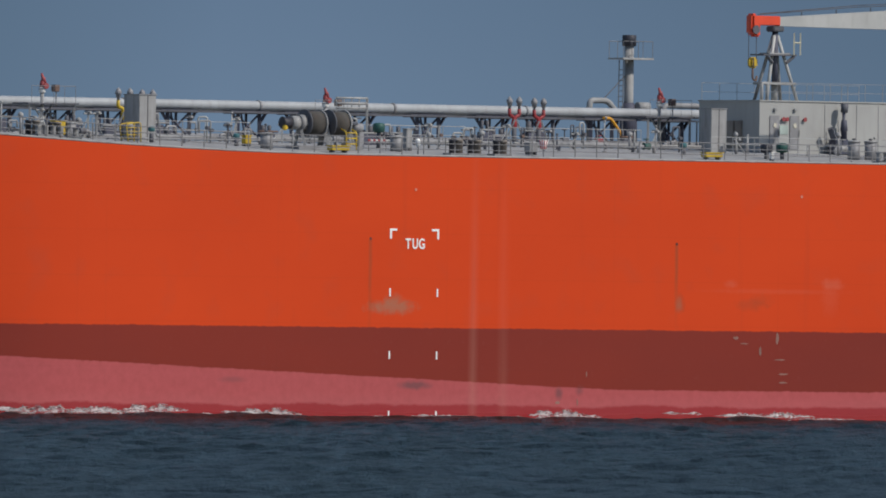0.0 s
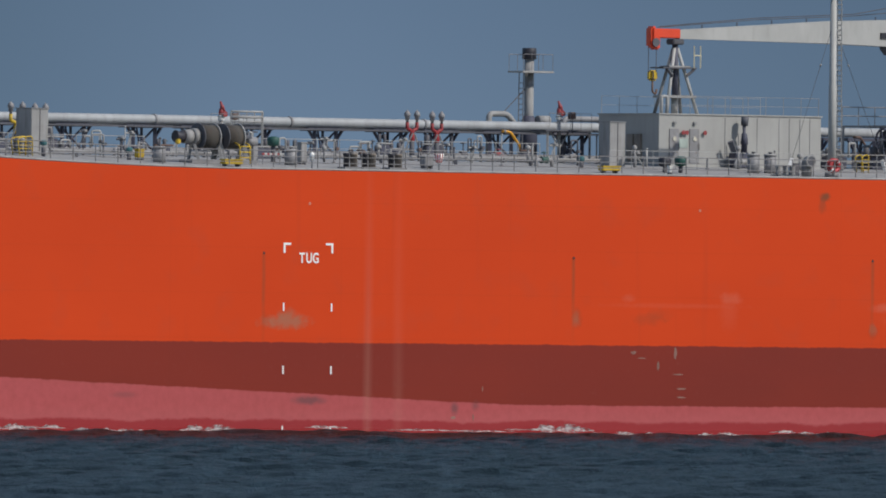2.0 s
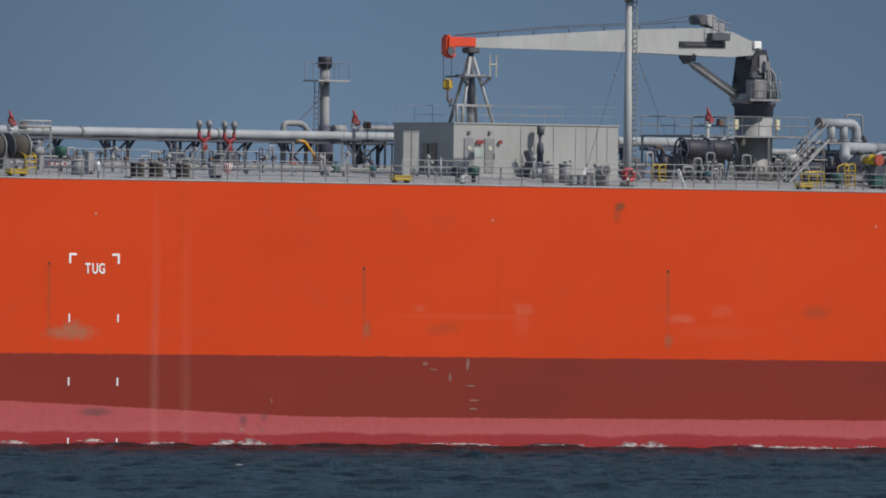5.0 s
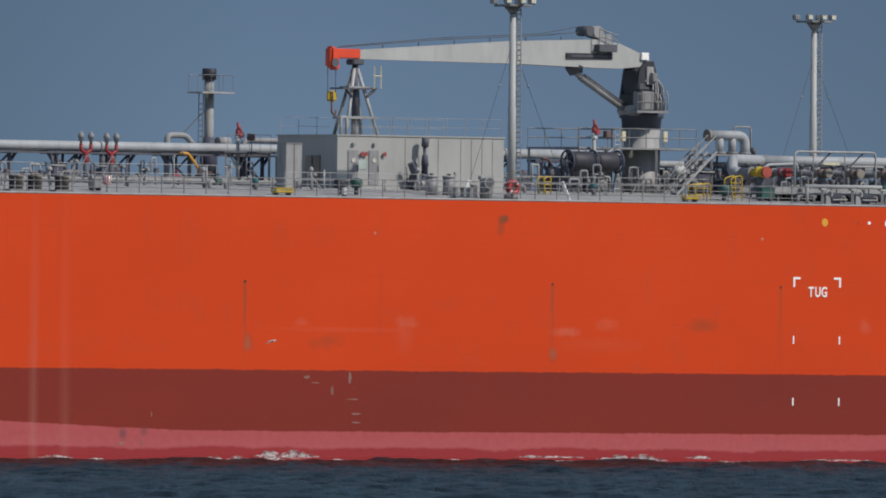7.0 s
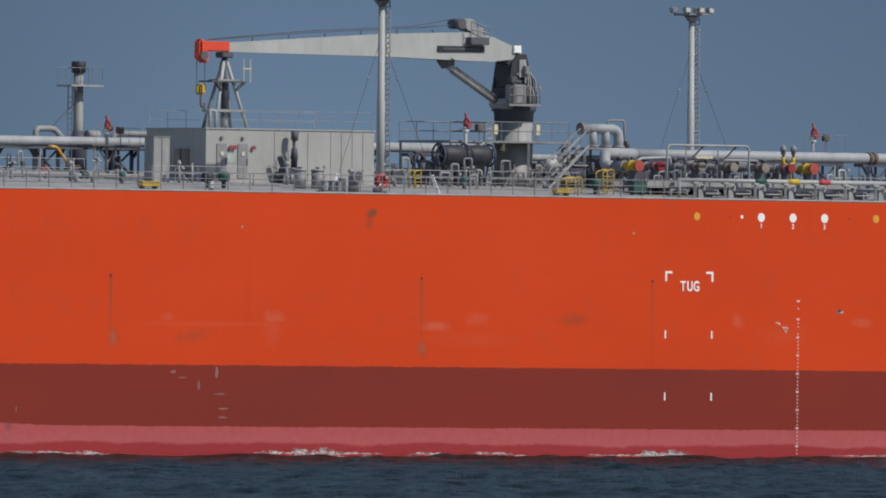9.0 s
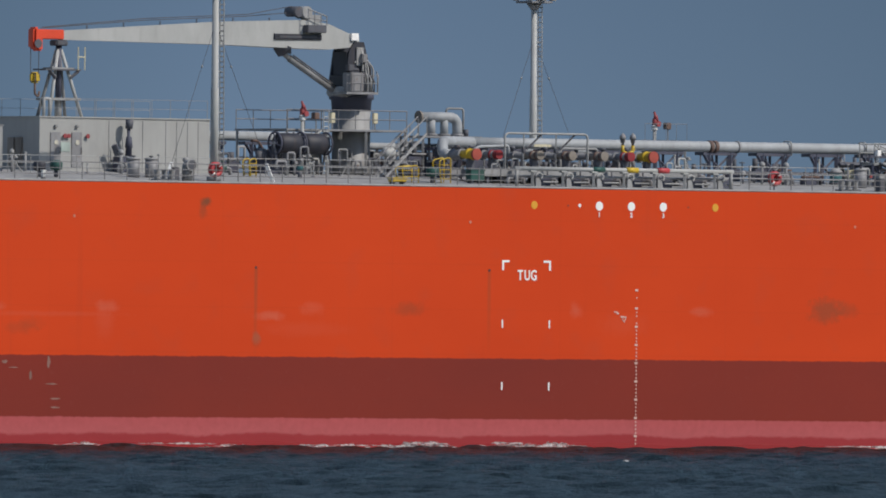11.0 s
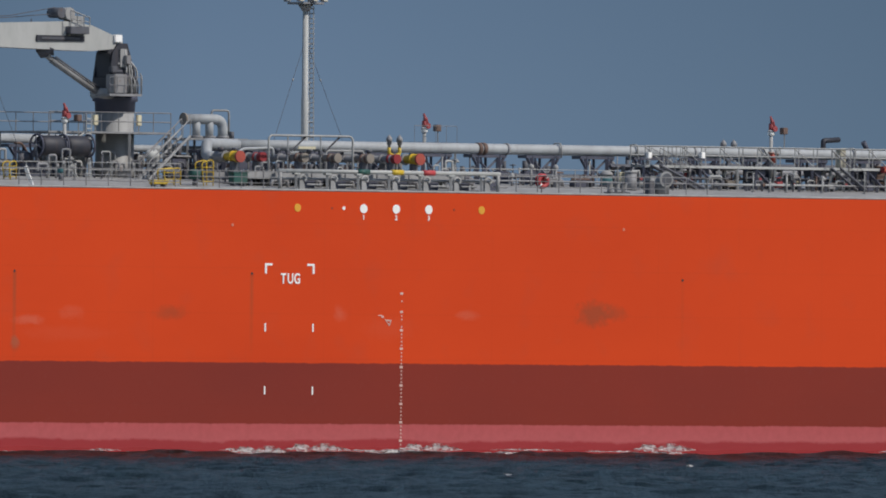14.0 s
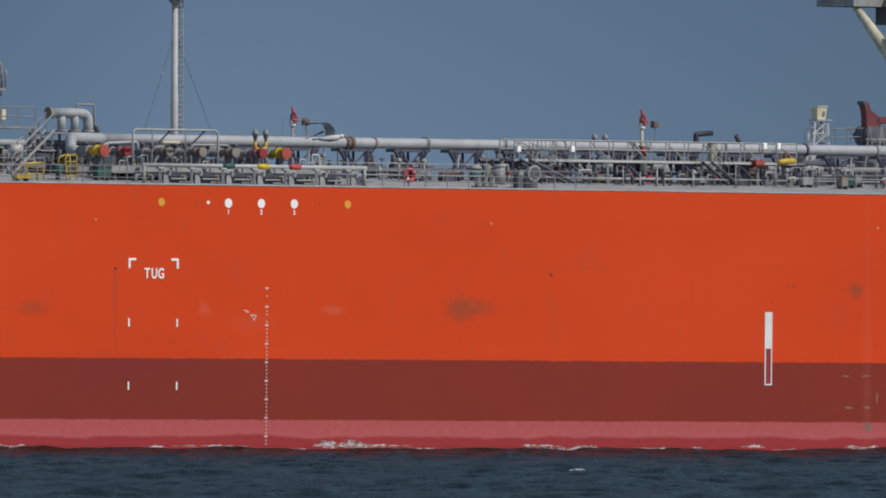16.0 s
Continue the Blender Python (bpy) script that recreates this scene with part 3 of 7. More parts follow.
def build_crane():
    b = 14.0
    u = 54.26
    z0 = deck_z(u, b)
    ob = thing("hose_crane", (u, b, z0), "grey hose handling crane with jib stowed and orange jib head", "crane")
    part("pedestal", tube(B(), [(u, b, z0 - 0.05), (u, b, 15.5), (u, b, 15.55), (u, b, 19.02)], [1.12, 1.12, 1.06, 1.06], 28), PALE, ob, "grey cylindrical pedestal")
    # the ring's navy collar paints the slewing column's shade onto the pedestal top
    part("slewing_ring", tube(B(), [(u, b, 18.25), (u, b, 18.85), (u, b, 18.9), (u, b, 19.25)], [1.08, 1.12, 1.24, 1.24], 28), NAVY, ob, "dark navy slewing ring, its collar coloured as the shade below it")
    bm = B()
    for s in (-0.75, 0.62):
        pts = [(u - 1.05, 19.25), (u + 0.95, 19.25), (u + 0.85, 20.2), (u + 0.25, 22.05), (u - 0.35, 22.05), (u - 0.75, 21.55), (u - 1.0, 20.0)]
        f = bm.faces.new([bm.verts.new((x, b + s, z)) for x, z in pts])
        g = bmesh.ops.extrude_face_region(bm, geom=[f])
        bmesh.ops.translate(bm, verts=[v for v in g["geom"] if isinstance(v, bmesh.types.BMVert)], vec=(0, 0.13, 0))
    box(bm, (u + 0.1, b - 0.62, 19.25), (u + 0.5, b + 0.62, 21.0))
    box(bm, (u - 1.0, b - 0.62, 19.25), (u - 0.1, b + 0.62, 20.2))
    box(bm, (u - 0.85, b - 0.62, 20.22), (u - 0.7, b + 0.62, 21.5))
    bmesh.ops.recalc_face_normals(bm, faces=bm.faces)
    part("slewing_column", bm, BLACK, ob, "black-blue slewing column")
    cab = part("control_stand", box(B(), (u - 1.25, b - 1.6, 19.3), (u - 0.35, b - 0.78, 20.35), 0.05), GREY, ob, "grey open control stand")
    part("stand_platform", box(B(), (u - 1.95, b - 2.1, 19.15), (u + 0.25, b - 0.7, 19.28)), GREY, cab)
    bm = B()
    for x in (u - 1.9, u - 1.4, u - 0.9, u - 0.4, u - 0.1, u + 0.2):
        bar(bm, (x, b - 2.05, 19.28), (x, b - 2.05, 20.2), 0.028)
    for z in (19.75, 20.2):
        bar(bm, (u - 1.9, b - 2.05, z), (u + 0.2, b - 2.05, z), 0.028)
    part("stand_rail", bm, RAIL, cab)
    for k, x in enumerate((0.05, 0.25, 0.42, 0.6, 0.78)):
        part("hydraulic_hose", tube(B(), bend([(u + x, b - 0.82, 19.3), (u + x + 0.05, b - 0.9, 20.6), (u + x * 0.3, b - 0.82, 21.7 - 0.12 * k)], 0.3), 0.055, 7), (RAILP, PALE, RAILP, STEEL, RAILP)[k], ob, "hydraulic hose")
    for k, (x, z, w, h) in enumerate(((-0.2, 19.4, 0.5, 0.7), (0.35, 19.35, 0.45, 0.5), (-0.85, 20.45, 0.4, 0.35), (0.1, 20.9, 0.35, 0.5))):
        part("valve_unit", box(B(), (u + x - w / 2, b - 1.1, z), (u + x + w / 2, b - 0.76, z + h), 0.04), (GREY, PALE, STEEL, GREY)[k], ob)
    part("heat_guard", box(B(), (u - 0.3, b - 0.84, 20.75), (u + 0.2, b - 0.77, 21.75), 0.02), PALE, ob, "pale guard plate")
    for k in range(9):
        x, h = u - 1.0 + 0.24 * k, 0.55 + 0.5 * ((k * 5) % 7) / 7
        part("oil_line", tube(B(), bend([(x, b - 1.15, 19.28), (x, b - 1.2, 19.28 + h), (x + 0.15, b - 0.85, 19.5 + h)], 0.12), 0.04, 6), (RAILP, STEEL, PALE)[k % 3], ob, "bent hydraulic oil line")
    for k in range(4):
        part("column_rung", box(B(), (u - 0.6 + 0.1 * k, b - 0.8, 20.1 + 0.4 * k), (u - 0.2 + 0.08 * k, b - 0.755, 20.2 + 0.4 * k)), (PALE, STEEL)[k % 2], ob)
    # jib: a tapered box girder, heel aft, tip forward
    top = [(34.2, 22.33), (45.1, 23.02), (50.5, 23.2), (52.2, 23.0), (54.3, 22.25)]
    low = [(34.2, 21.83), (45.1, 21.75), (50.5, 21.62), (53.0, 21.6), (54.3, 21.8)]
    bm = B()
    rings = []
    for (x, zt), (_, zl) in zip(top, low):
        w = 0.24 + 0.36 * min(1, (x - 34.2) / 14)
        rings.append([bm.verts.new(p) for p in ((x, b - w, zl), (x, b + w, zl), (x, b + w, zt), (x, b - w, zt))])
    for p, q in zip(rings, rings[1:]):
        for k in range(4):
            bm.faces.new((p[k], p[(k + 1) % 4], q[(k + 1) % 4], q[k]))
    bm.faces.new(rings[0]), bm.faces.new(rings[-1][::-1])
    bmesh.ops.recalc_face_normals(bm, faces=bm.faces)
    jib = part("jib", bm, JIB, ob, "long tapered pale grey box jib")
    part("name_board", box(B(), (48.4, b - 0.66, 22.1), (51.65, b - 0.55, 22.42)), BLACK, jib, "dark panel on the jib side")
    part("jib_marking", box(B(), (48.7, b - 0.69, 22.2), (51.3, b - 0.64, 22.32)), STEEL, jib, "unreadable pale lettering bar")
    bm = box(B(), (32.35, b - 0.3, 21.85), (34.25, b + 0.3, 22.38), 0.04)
    box(bm, (32.2, b - 0.34, 21.3), (32.62, b + 0.34, 22.5), 0.12)
    box(bm, (32.4, b - 0.3, 21.2), (32.85, b + 0.3, 22.0), 0.1)
    head = part("jib_head", bm, ORANGE, ob, "bright orange jib head with sheaves")
    part("sheave", tube(B(), [(32.45, b - 0.38, 21.6), (32.45, b - 0.34, 21.6)], 0.25, 14), STEEL, head)
    bm = B()
    for x in (32.2, 32.75):
        tube(bm, [(x, b, 21.4), (x, b, 19.95)], 0.022, 5)
    part("hoist_rope", bm, STEEL, ob)
    hook = part("hook_block", box(B(), (32.2, b - 0.2, 19.45), (32.78, b + 0.2, 20.05), 0.12), YELLOW, ob, "yellow and black hook block")
    part("hook_stripe", box(B(), (32.33, b - 0.22, 19.5), (32.45, b + 0.22, 20.0), 0.02), BLACK, hook)
    part("hook", tube(B(), bend([(32.5, b, 19.45), (32.5, b, 18.85), (32.75, b, 18.7), (32.8, b, 19.0)], 0.12), 0.06, 8), BROWN, hook, "rusty steel hook")
    part("jib_cylinder", tube(B(), [(53.2, b, 19.3), (49.9, b, 21.1)], 0.2, 14), PALE, ob, "grey hydraulic luffing cylinder")
    part("piston_rod", tube(B(), [(49.9, b, 21.1), (49.5, b, 21.35)], 0.15, 12), PALE, ob, "bright steel piston rod")
    part("cylinder_lug", tube(B(), [(49.35, b, 21.2), (49.3, b, 21.45), (49.45, b, 21.7)], [0.2, 0.5, 0.75], 4), STEEL, jib)
    part("oil_pipe", tube(B(), [(53.0, b - 0.25, 19.6), (50.0, b - 0.25, 21.25)], 0.05, 6), STEEL, ob, "dark oil pipe on the cylinder")
    part("cylinder_foot", tube(B(), [(53.2, b - 1.0, 19.3), (53.2, b + 0.5, 19.3)], 0.3, 16), RAILP, ob)
    part("jib_winch", tube(B(), [(50.2, b - 0.5, 23.66), (50.2, b + 0.5, 23.66)], 0.29, 16), STEEL, jib, "dark winch drum on the jib")
    w = part("winch_platform", box(B(), (50.4, b - 1.05, 22.5), (51.7, b - 0.58, 22.92), 0.03), STEEL, jib, "dark grey service platform")
    bm = B()
    for x in (50.4, 50.85, 51.3, 51.7):
        bar(bm, (x, b - 1.05, 22.9), (x, b - 1.05, 23.8 - (x - 50.4) * 0.3), 0.05)
    bar(bm, (50.4, b - 1.05, 23.8), (51.7, b - 1.05, 23.41), 0.05)
    bar(bm, (50.4, b - 1.05, 23.35), (51.7, b - 1.05, 23.15), 0.04)
    tube(bm, [(50.75, b - 0.55, 23.62), (50.75, b + 0.3, 23.62)], 0.34, 14)
    box(bm, (50.9, b - 0.5, 23.1), (51.7, b + 0.3, 23.5), 0.03)
    part("winch_gear", bm, PALE, jib, "grey winch gearbox and rail")
    part("flood_lamp", box(B(), (53.66, b - 0.75, 22.1), (54.18, b - 0.45, 22.52), 0.03), MARK, jib, "white flood lamp housing")
    bm = B()
    for i, (x, z) in enumerate(((36, 22.6), (38.5, 22.78), (41, 22.92), (43.5, 23.08), (46, 23.2), (48.5, 23.25))):
        bar(bm, (x, b, z - 0.2), (x, b, z + 0.05), 0.06)
    tube(bm, [(33.0, b, 22.5), (40, b, 23.1), (47, b, 23.45), (50.1, b, 23.95)], 0.025, 5)
    tube(bm, [(33.0, b + 0.2, 22.45), (40, b + 0.2, 23.0), (47, b + 0.2, 23.35), (50.1, b + 0.2, 23.6)], 0.025, 5)
    part("jib_rope", bm, STEEL, jib, "wire ropes along the jib top")


build_crane()


def build_jib_rest():
    b, u = 14.0, 34.1
    z0 = 17.62
    ob = thing("jib_rest", (u, b, z0), "pale steel trestle carrying the stowed crane jib", "crane rest")
    bm = B()
    part("column", tube(B(), [(u, b, 18.6), (u, b, 21.5)], 0.17, 14), NAVY, ob, "dark centre column")
    part("column_foot", tube(B(), [(u, b, z0), (u, b, 18.6)], 0.2, 14), RAILP, ob, "pale column foot")
    for du, db in ((-1.05, -0.6), (1.15, -0.6), (-0.9, 0.7), (1.0, 0.7)):
        # near legs take lighter paint, standing in for sun on them
        part("leg", tube(B(), [(u + du, b + db, z0), (u + du * 0.1, b + db * 0.1, 21.3)], 0.095, 10), JIB if db < 0 else PALE, ob)
    for z, w in ((18.6, 1.05), (20.25, 0.75)):
        part("cross_bar", box(B(), (u - w, b - w * 0.6, z - 0.07), (u + w, b + w * 0.6, z + 0.07)), PALE, ob)
    part("platform", box(B(), (u - 1.3, b - 0.6, 20.16), (u + 1.1, b + 0.6, 20.24)), STEEL, ob)
    for s in (-1, 1):
        part("gusset", bar(B(), (u + s * 1.0, b - 0.5, 20.15), (u + s * 0.5, b - 0.4, 19.75), 0.14), STEEL, ob)
    part("saddle", box(B(), (u - 0.4, b - 0.35, 21.5), (u + 0.4, b + 0.35, 21.82), 0.06), STEEL, ob, "dark padded saddle")
    for du in (0.85, 1.3):
        part("guard_post", bar(B(), (u + du, b - 0.65, 20.2), (u + du, b - 0.65, 21.45), 0.06), CREAM, ob, "yellowish guard post")
    part("hook_stand", tube(B(), bend([(u - 1.65, b - 0.9, z0), (u - 1.65, b - 0.9, 18.6), (u - 1.25, b - 0.9, 18.6), (u - 1.25, b - 0.9, z0)], 0.12), 0.09, 8), RAILP, ob, "pale hooped hook stowage frame")
    part("guard_bar", bar(B(), (u + 0.8, b - 0.65, 20.9), (u + 1.35, b - 0.65, 20.9), 0.05), CREAM, ob)


build_jib_rest()


def light_mast(u, b, top, w, feet):
    z0 = deck_z(u, b)
    ob = thing("light_mast", (u, b, z0), "tall grey tubular mast with floodlight head, ladder and stays", "light mast", "deck light masts")
    part("mast_tube", tube(B(), [(u, b, z0 - 0.05), (u, b, z0 + 5), (u, b, z0 + 5.05), (u, b, top)], [w * 1.12, w * 1.12, w, w * 0.85], 18), JIB, ob)
    part("mast_foot", tube(B(), [(u, b, z0 - 0.03), (u, b, z0 + 0.25)], w * 2, 16), GREY, ob)
    bm = B()
    for s in (-0.18, 0.18):
        bar(bm, (u + 0.52, b + s, z0), (u + 0.42, b + s, top - 0.2), 0.055)
    z = z0 + 0.3
    while z < top - 0.3:
        bar(bm, (u + 0.48, b - 0.18, z), (u + 0.48, b + 0.18, z), 0.045)
        z += 0.28
    z = z0 + 1.5
    while z < top:
        bar(bm, (u, b, z), (u + 0.5, b, z), 0.05)
        z += 2.2
    part("ladder", bm, RAILP, ob, "pale steel rung ladder")
    head = part("lamp_platform", box(B(), (u - 0.75, b - 0.75, top - 0.12), (u + 0.75, b + 0.75, top), 0.02), GREY, ob)
    part("bracket", tube(B(), [(u, b, top - 0.5), (u, b, top - 0.12)], [w, w * 2.4], 14), GREY, ob)
    for du, db in ((-0.85, -0.6), (0.85, -0.6), (-0.85, 0.6), (0.85, 0.6), (0, -0.8)):
        l = part("flood_lamp", box(B(), (u + du - 0.2, b + db - 0.15, top + 0.02), (u + du + 0.2, b + db + 0.15, top + 0.34), 0.05), GREY, ob, "grey flood lamp")
        part("lens", box(B(), (u + du - 0.15, b + db - 0.17, top + 0.07), (u + du + 0.15, b + db - 0.148, top + 0.29)), GLASS, l)
    for x, y in feet:
        p, q = Vector((u, b, top - 2.1)), Vector((x, y, deck_z(x, y) - 0.02))
        part("stay", tube(B(), [p, q], 0.014, 5), STEEL, ob, "wire stay")
        part("insulator", tube(B(), [q + (p - q) * 0.72, q + (p - q) * 0.735], 0.045, 6), PALE, ob, "small pale stay insulator")
        part("stay_sleeve", bar(B(), q + (p - q) * 0.12, q, 0.17), MARK, ob, "white sleeve on the stay's foot")
    return ob


light_mast(35.31, 1.5, 24.75, 0.2, ((31.68, 1.0), (38.96, 1.0)))
light_mast(82.76, 34.0, 25.0, 0.19, ((79.55, 34.0), (86.78, 34.0)))



# ---- long deck pipes on their trestles ----
def trestle(u, b, z, w):
    zd = deck_z(u, b)
    ob = thing("pipe_trestle", (u, b, zd), "dark steel pipe trestle with braces", "pipe support", "deck pipe trestles")
    for s in (-1, 1):
        part("leg", bar(B(), (u + 0.75 * s, b - 0.3, zd - 0.03), (u + 0.75 * s, b - 0.3, z), 0.2), NAVY, ob)
    part("head_beam", box(B(), (u - w, b - 0.4, z - 0.17), (u + w, b + 0.4, z), 0.0), NAVY, ob)
    if w > 1:
        part("slant_leg", bar(B(), (u - 0.15, b - 0.25, zd - 0.03), (u - 0.5, b - 0.25, z - 0.1), 0.09), NAVY, ob)
        part("slant_leg", bar(B(), (u + 0.2, b + 0.2, zd - 0.03), (u + 0.2, b + 0.2, z - 0.1), 0.14), NAVY, ob)
    for s in (-1, 1):
        part("knee_brace", bar(B(), (u + 0.7 * s, b - 0.3, z - 0.75), (u + w * 0.95 * s, b - 0.3, z - 0.1), 0.14), NAVY, ob)
        part("cross_brace", bar(B(), (u - 0.7 * s, b - 0.2, zd + 0.25), (u + 0.7 * s, b - 0.2, z - 0.25), 0.1), NAVY, ob)


def flange(bm, p, d, r):
    d = Vector(d).normalized()
    p = Vector(p)
    return tube(bm, [p - d * 0.07, p + d * 0.07], r, 18)


def deck_pipe(name, u0, u1, b, z, r, joints, material=None, label="long pale grey cargo pipe with bolted flanges"):
    ob = thing(name, (u0, b, z), label, "pipe", "deck pipes")
    part("pipe_run", tube(B(), [(u0 + (u1 - u0) * k / 12, b, z) for k in range(13)], r, 18), material or PIPE, ob)
    for u in joints:
        part("flange", flange(B(), (u, b, z), (1, 0, 0), r * 1.16), GREY, ob)
    return ob


deck_pipe("cargo_pipe", -52, 57, 21.0, 16.86, 0.27, [-44 + 9.4 * k for k in range(11)])
deck_pipe("vent_pipe", -52, 34, 21.7, 16.62, 0.16, [-40 + 12 * k for k in range(6)], label="thinner grey vent pipe beside the cargo pipe")
for k in range(25):
    trestle(-50 + 4.3 * k + 0.5 * math.sin(k * 1.7), 21.0, 16.56, 1.25)
bm = B()
walkway = thing("pipe_catwalk", (-52, 20.3, 16.5), "dark steel grating catwalk along the pipes", "catwalk")
part("grating", box(B(), (-52, 20.2, 16.42), (34, 20.6, 16.52)), STEEL, walkway)
main_pipe = deck_pipe("cargo_main", 59.0, 124, 10.0, 16.58, 0.295, [78.35, 91.6, 97.0, 114.0])
for u in (76.38, 76.72):
    part("band_flange", tube(B(), [(u - 0.12, 10.0, 16.58), (u + 0.12, 10.0, 16.58)], 0.345, 20), BROWN, main_pipe, "rusty brown bolted flange")
part("band_flange", flange(B(), (108.9, 10.0, 16.58), (1, 0, 0), 0.37), STEEL, main_pipe, "dark bolted flange")
for u in (81.95, 87.37, 103.0):
    part("clamp_ring", tube(B(), bend([(u, 9.6, 16.15), (u, 9.62, 16.95), (u, 10.38, 16.95), (u, 10.4, 16.15)], 0.25), 0.045, 6), RAILP, main_pipe, "pale pipe clamp strap")
for k in range(17):
    trestle(58.0 + 3.82 * k, 10.3, 16.28, 1.2)


def riser():
    u, b = 31.6, 24.0
    z0 = deck_z(u, b)
    ob = thing("vent_riser", (u, b, z0), "grey vent riser post with black top and small platform", "vent riser")
    part("post", tube(B(), [(u, b, z0 - 0.05), (u, b, 20.7)], 0.27, 18), PALE, ob)
    part("cap", tube(B(), [(u, b, 20.55), (u, b, 20.68), (u, b, 20.7), (u, b, 21.28), (u, b, 21.32)], [0.24, 0.24, 0.40, 0.40, 0.36], 18), BLACK, ob, "black flame screen cap")
    part("platform", box(B(), (u - 1.25, b - 1.05, 19.92), (u + 0.95, b + 0.35, 20.02)), RAILP, ob)
    for y in (-1.0, 0.3):
        bm = B()
        for x in (-1.2, -0.6, 0.2, 0.9):
            bar(bm, (u + x, b + y, 20.02), (u + x, b + y, 20.95), 0.028)
        bar(bm, (u - 1.2, b + y, 20.95), (u + 0.9, b + y, 20.95), 0.028)
        part("platform_rail", bm, RAIL, ob)
    bm = B()
    for s in (-0.2, 0.2):
        bar(bm, (u - 0.6, b + s, z0), (u - 0.55, b + s, 20.0), 0.05)
    for k in range(16):
        bar(bm, (u - 0.58, b - 0.2, z0 + 0.3 * k), (u - 0.58, b + 0.2, z0 + 0.3 * k), 0.03)
    part("ladder", bm, RAIL, ob)
    part("brace", bar(B(), (u - 1.9, b, 17.6), (u - 0.3, b, 19.0), 0.05), STEEL, ob)
    part("base_sleeve", tube(B(), [(u, b, z0), (u, b, 16.9), (u, b, 17.5)], [0.5, 0.5, 0.3], 16), NAVY, ob, "dark base sleeve")
    part("side_valve", tube(B(), [(u + 0.3, b - 0.4, 17.25), (u + 1.1, b - 0.4, 17.25)], 0.28, 14), PALE, ob)


riser()


# ---- deck gear: forward ----
def tall_locker(u, b, du, db, top, name="vent_locker"):
    z0 = deck_z(u, b)
    ob = thing(name, (u, b, z0), "tall grey steel locker standing on the deck", "locker", "tall deck lockers")
    part("body", box(B(), (u, b, z0 - 0.05), (u + du, b + db, top), 0.02), PALE, ob)
    part("lid", box(B(), (u - 0.04, b - 0.04, top), (u + du + 0.04, b + db + 0.04, top + 0.05)), GREY, ob)
    part("door_seam", box(B(), (u + du * 0.5 - 0.02, b - 0.02, z0), (u + du * 0.5 + 0.02, b + 0.01, top)), STEEL, ob, "dark seam between two doors")


tall_locker(-15.06, 8.0, 1.14, 1.4, 17.15)
tall_locker(25.56, 9.0, 1.1, 0.85, 17.03)


def vent_head(bm, p, r=0.2):
    """A mushroom-shaped pressure valve head standing on p."""
    p = Vector(p)
    tube(bm, [p, p + Vector((0, 0, 0.16)), p + Vector((0, 0, 0.18)), p + Vector((0, 0, 0.34)), p + Vector((0, 0, 0.36)),
              p + Vector((0, 0, 0.5)), p + Vector((0, 0, 0.6)), p + Vector((0, 0, 0.72))],
         [r * 0.5, r * 0.5, r * 0.85, r * 0.85, r * 1.15, r * 1.15, r * 0.8, r * 0.1], 14)
    return bm


def twin_vent(u, b, top, gap, colour, label):
    """Two valve heads on a forked pipe, carried on splayed legs."""
    z0 = deck_z(u, b)
    ob = thing("tank_vent", (u, b, z0), label, "tank vent", "tank vent valves")
    for s in (-1, 1):
        part("valve_head", vent_head(B(), (u + s * gap / 2, b, top - 0.72), 0.155), GREY, ob, "grey domed valve head")
        part("fork_arm", tube(B(), bend([(u, b, top - 1.4), (u + s * gap * 0.1, b, top - 1.15), (u + s * gap / 2, b, top - 1.05), (u + s * gap / 2, b, top - 0.7)], 0.1), 0.1, 10), colour, ob)
        part("leg", bar(B(), (u + s * 0.55, b - 0.3 * s, z0 - 0.03), (u + s * 0.06, b - 0.15, top - 1.3), 0.08), PALE, ob)
    part("stem", tube(B(), [(u, b, z0 - 0.03), (u, b, top - 1.75)], 0.14, 12), STEEL, ob)
    part("valve_body", tube(B(), [(u, b, top - 1.8), (u, b, top - 1.7), (u, b, top - 1.4), (u, b, top - 1.3)], [0.12, 0.17, 0.17, 0.12], 12), colour, ob)


twin_vent(17.9, 17.0, 17.62, 0.68, RED, "red forked tank vent with twin grey valve heads")
twin_vent(19.64, 17.0, 17.58, 0.66, RED, "red forked tank vent with twin grey valve heads")
twin_vent(68.19, 7.0, 17.23, 0.72, YELLOW, "yellow forked tank vent with twin grey valve heads")
twin_vent(-13.09, 12.0, 17.59, 0.8, YELLOW, "yellow forked tank vent with twin grey valve heads")
twin_vent(-11.50, 12.0, 17.53, 0.72, STEEL, "dark forked tank vent with twin grey valve heads")
twin_vent(99.00, 16.0, 17.41, 0.75, STEEL, "dark forked tank vent with twin grey valve heads")


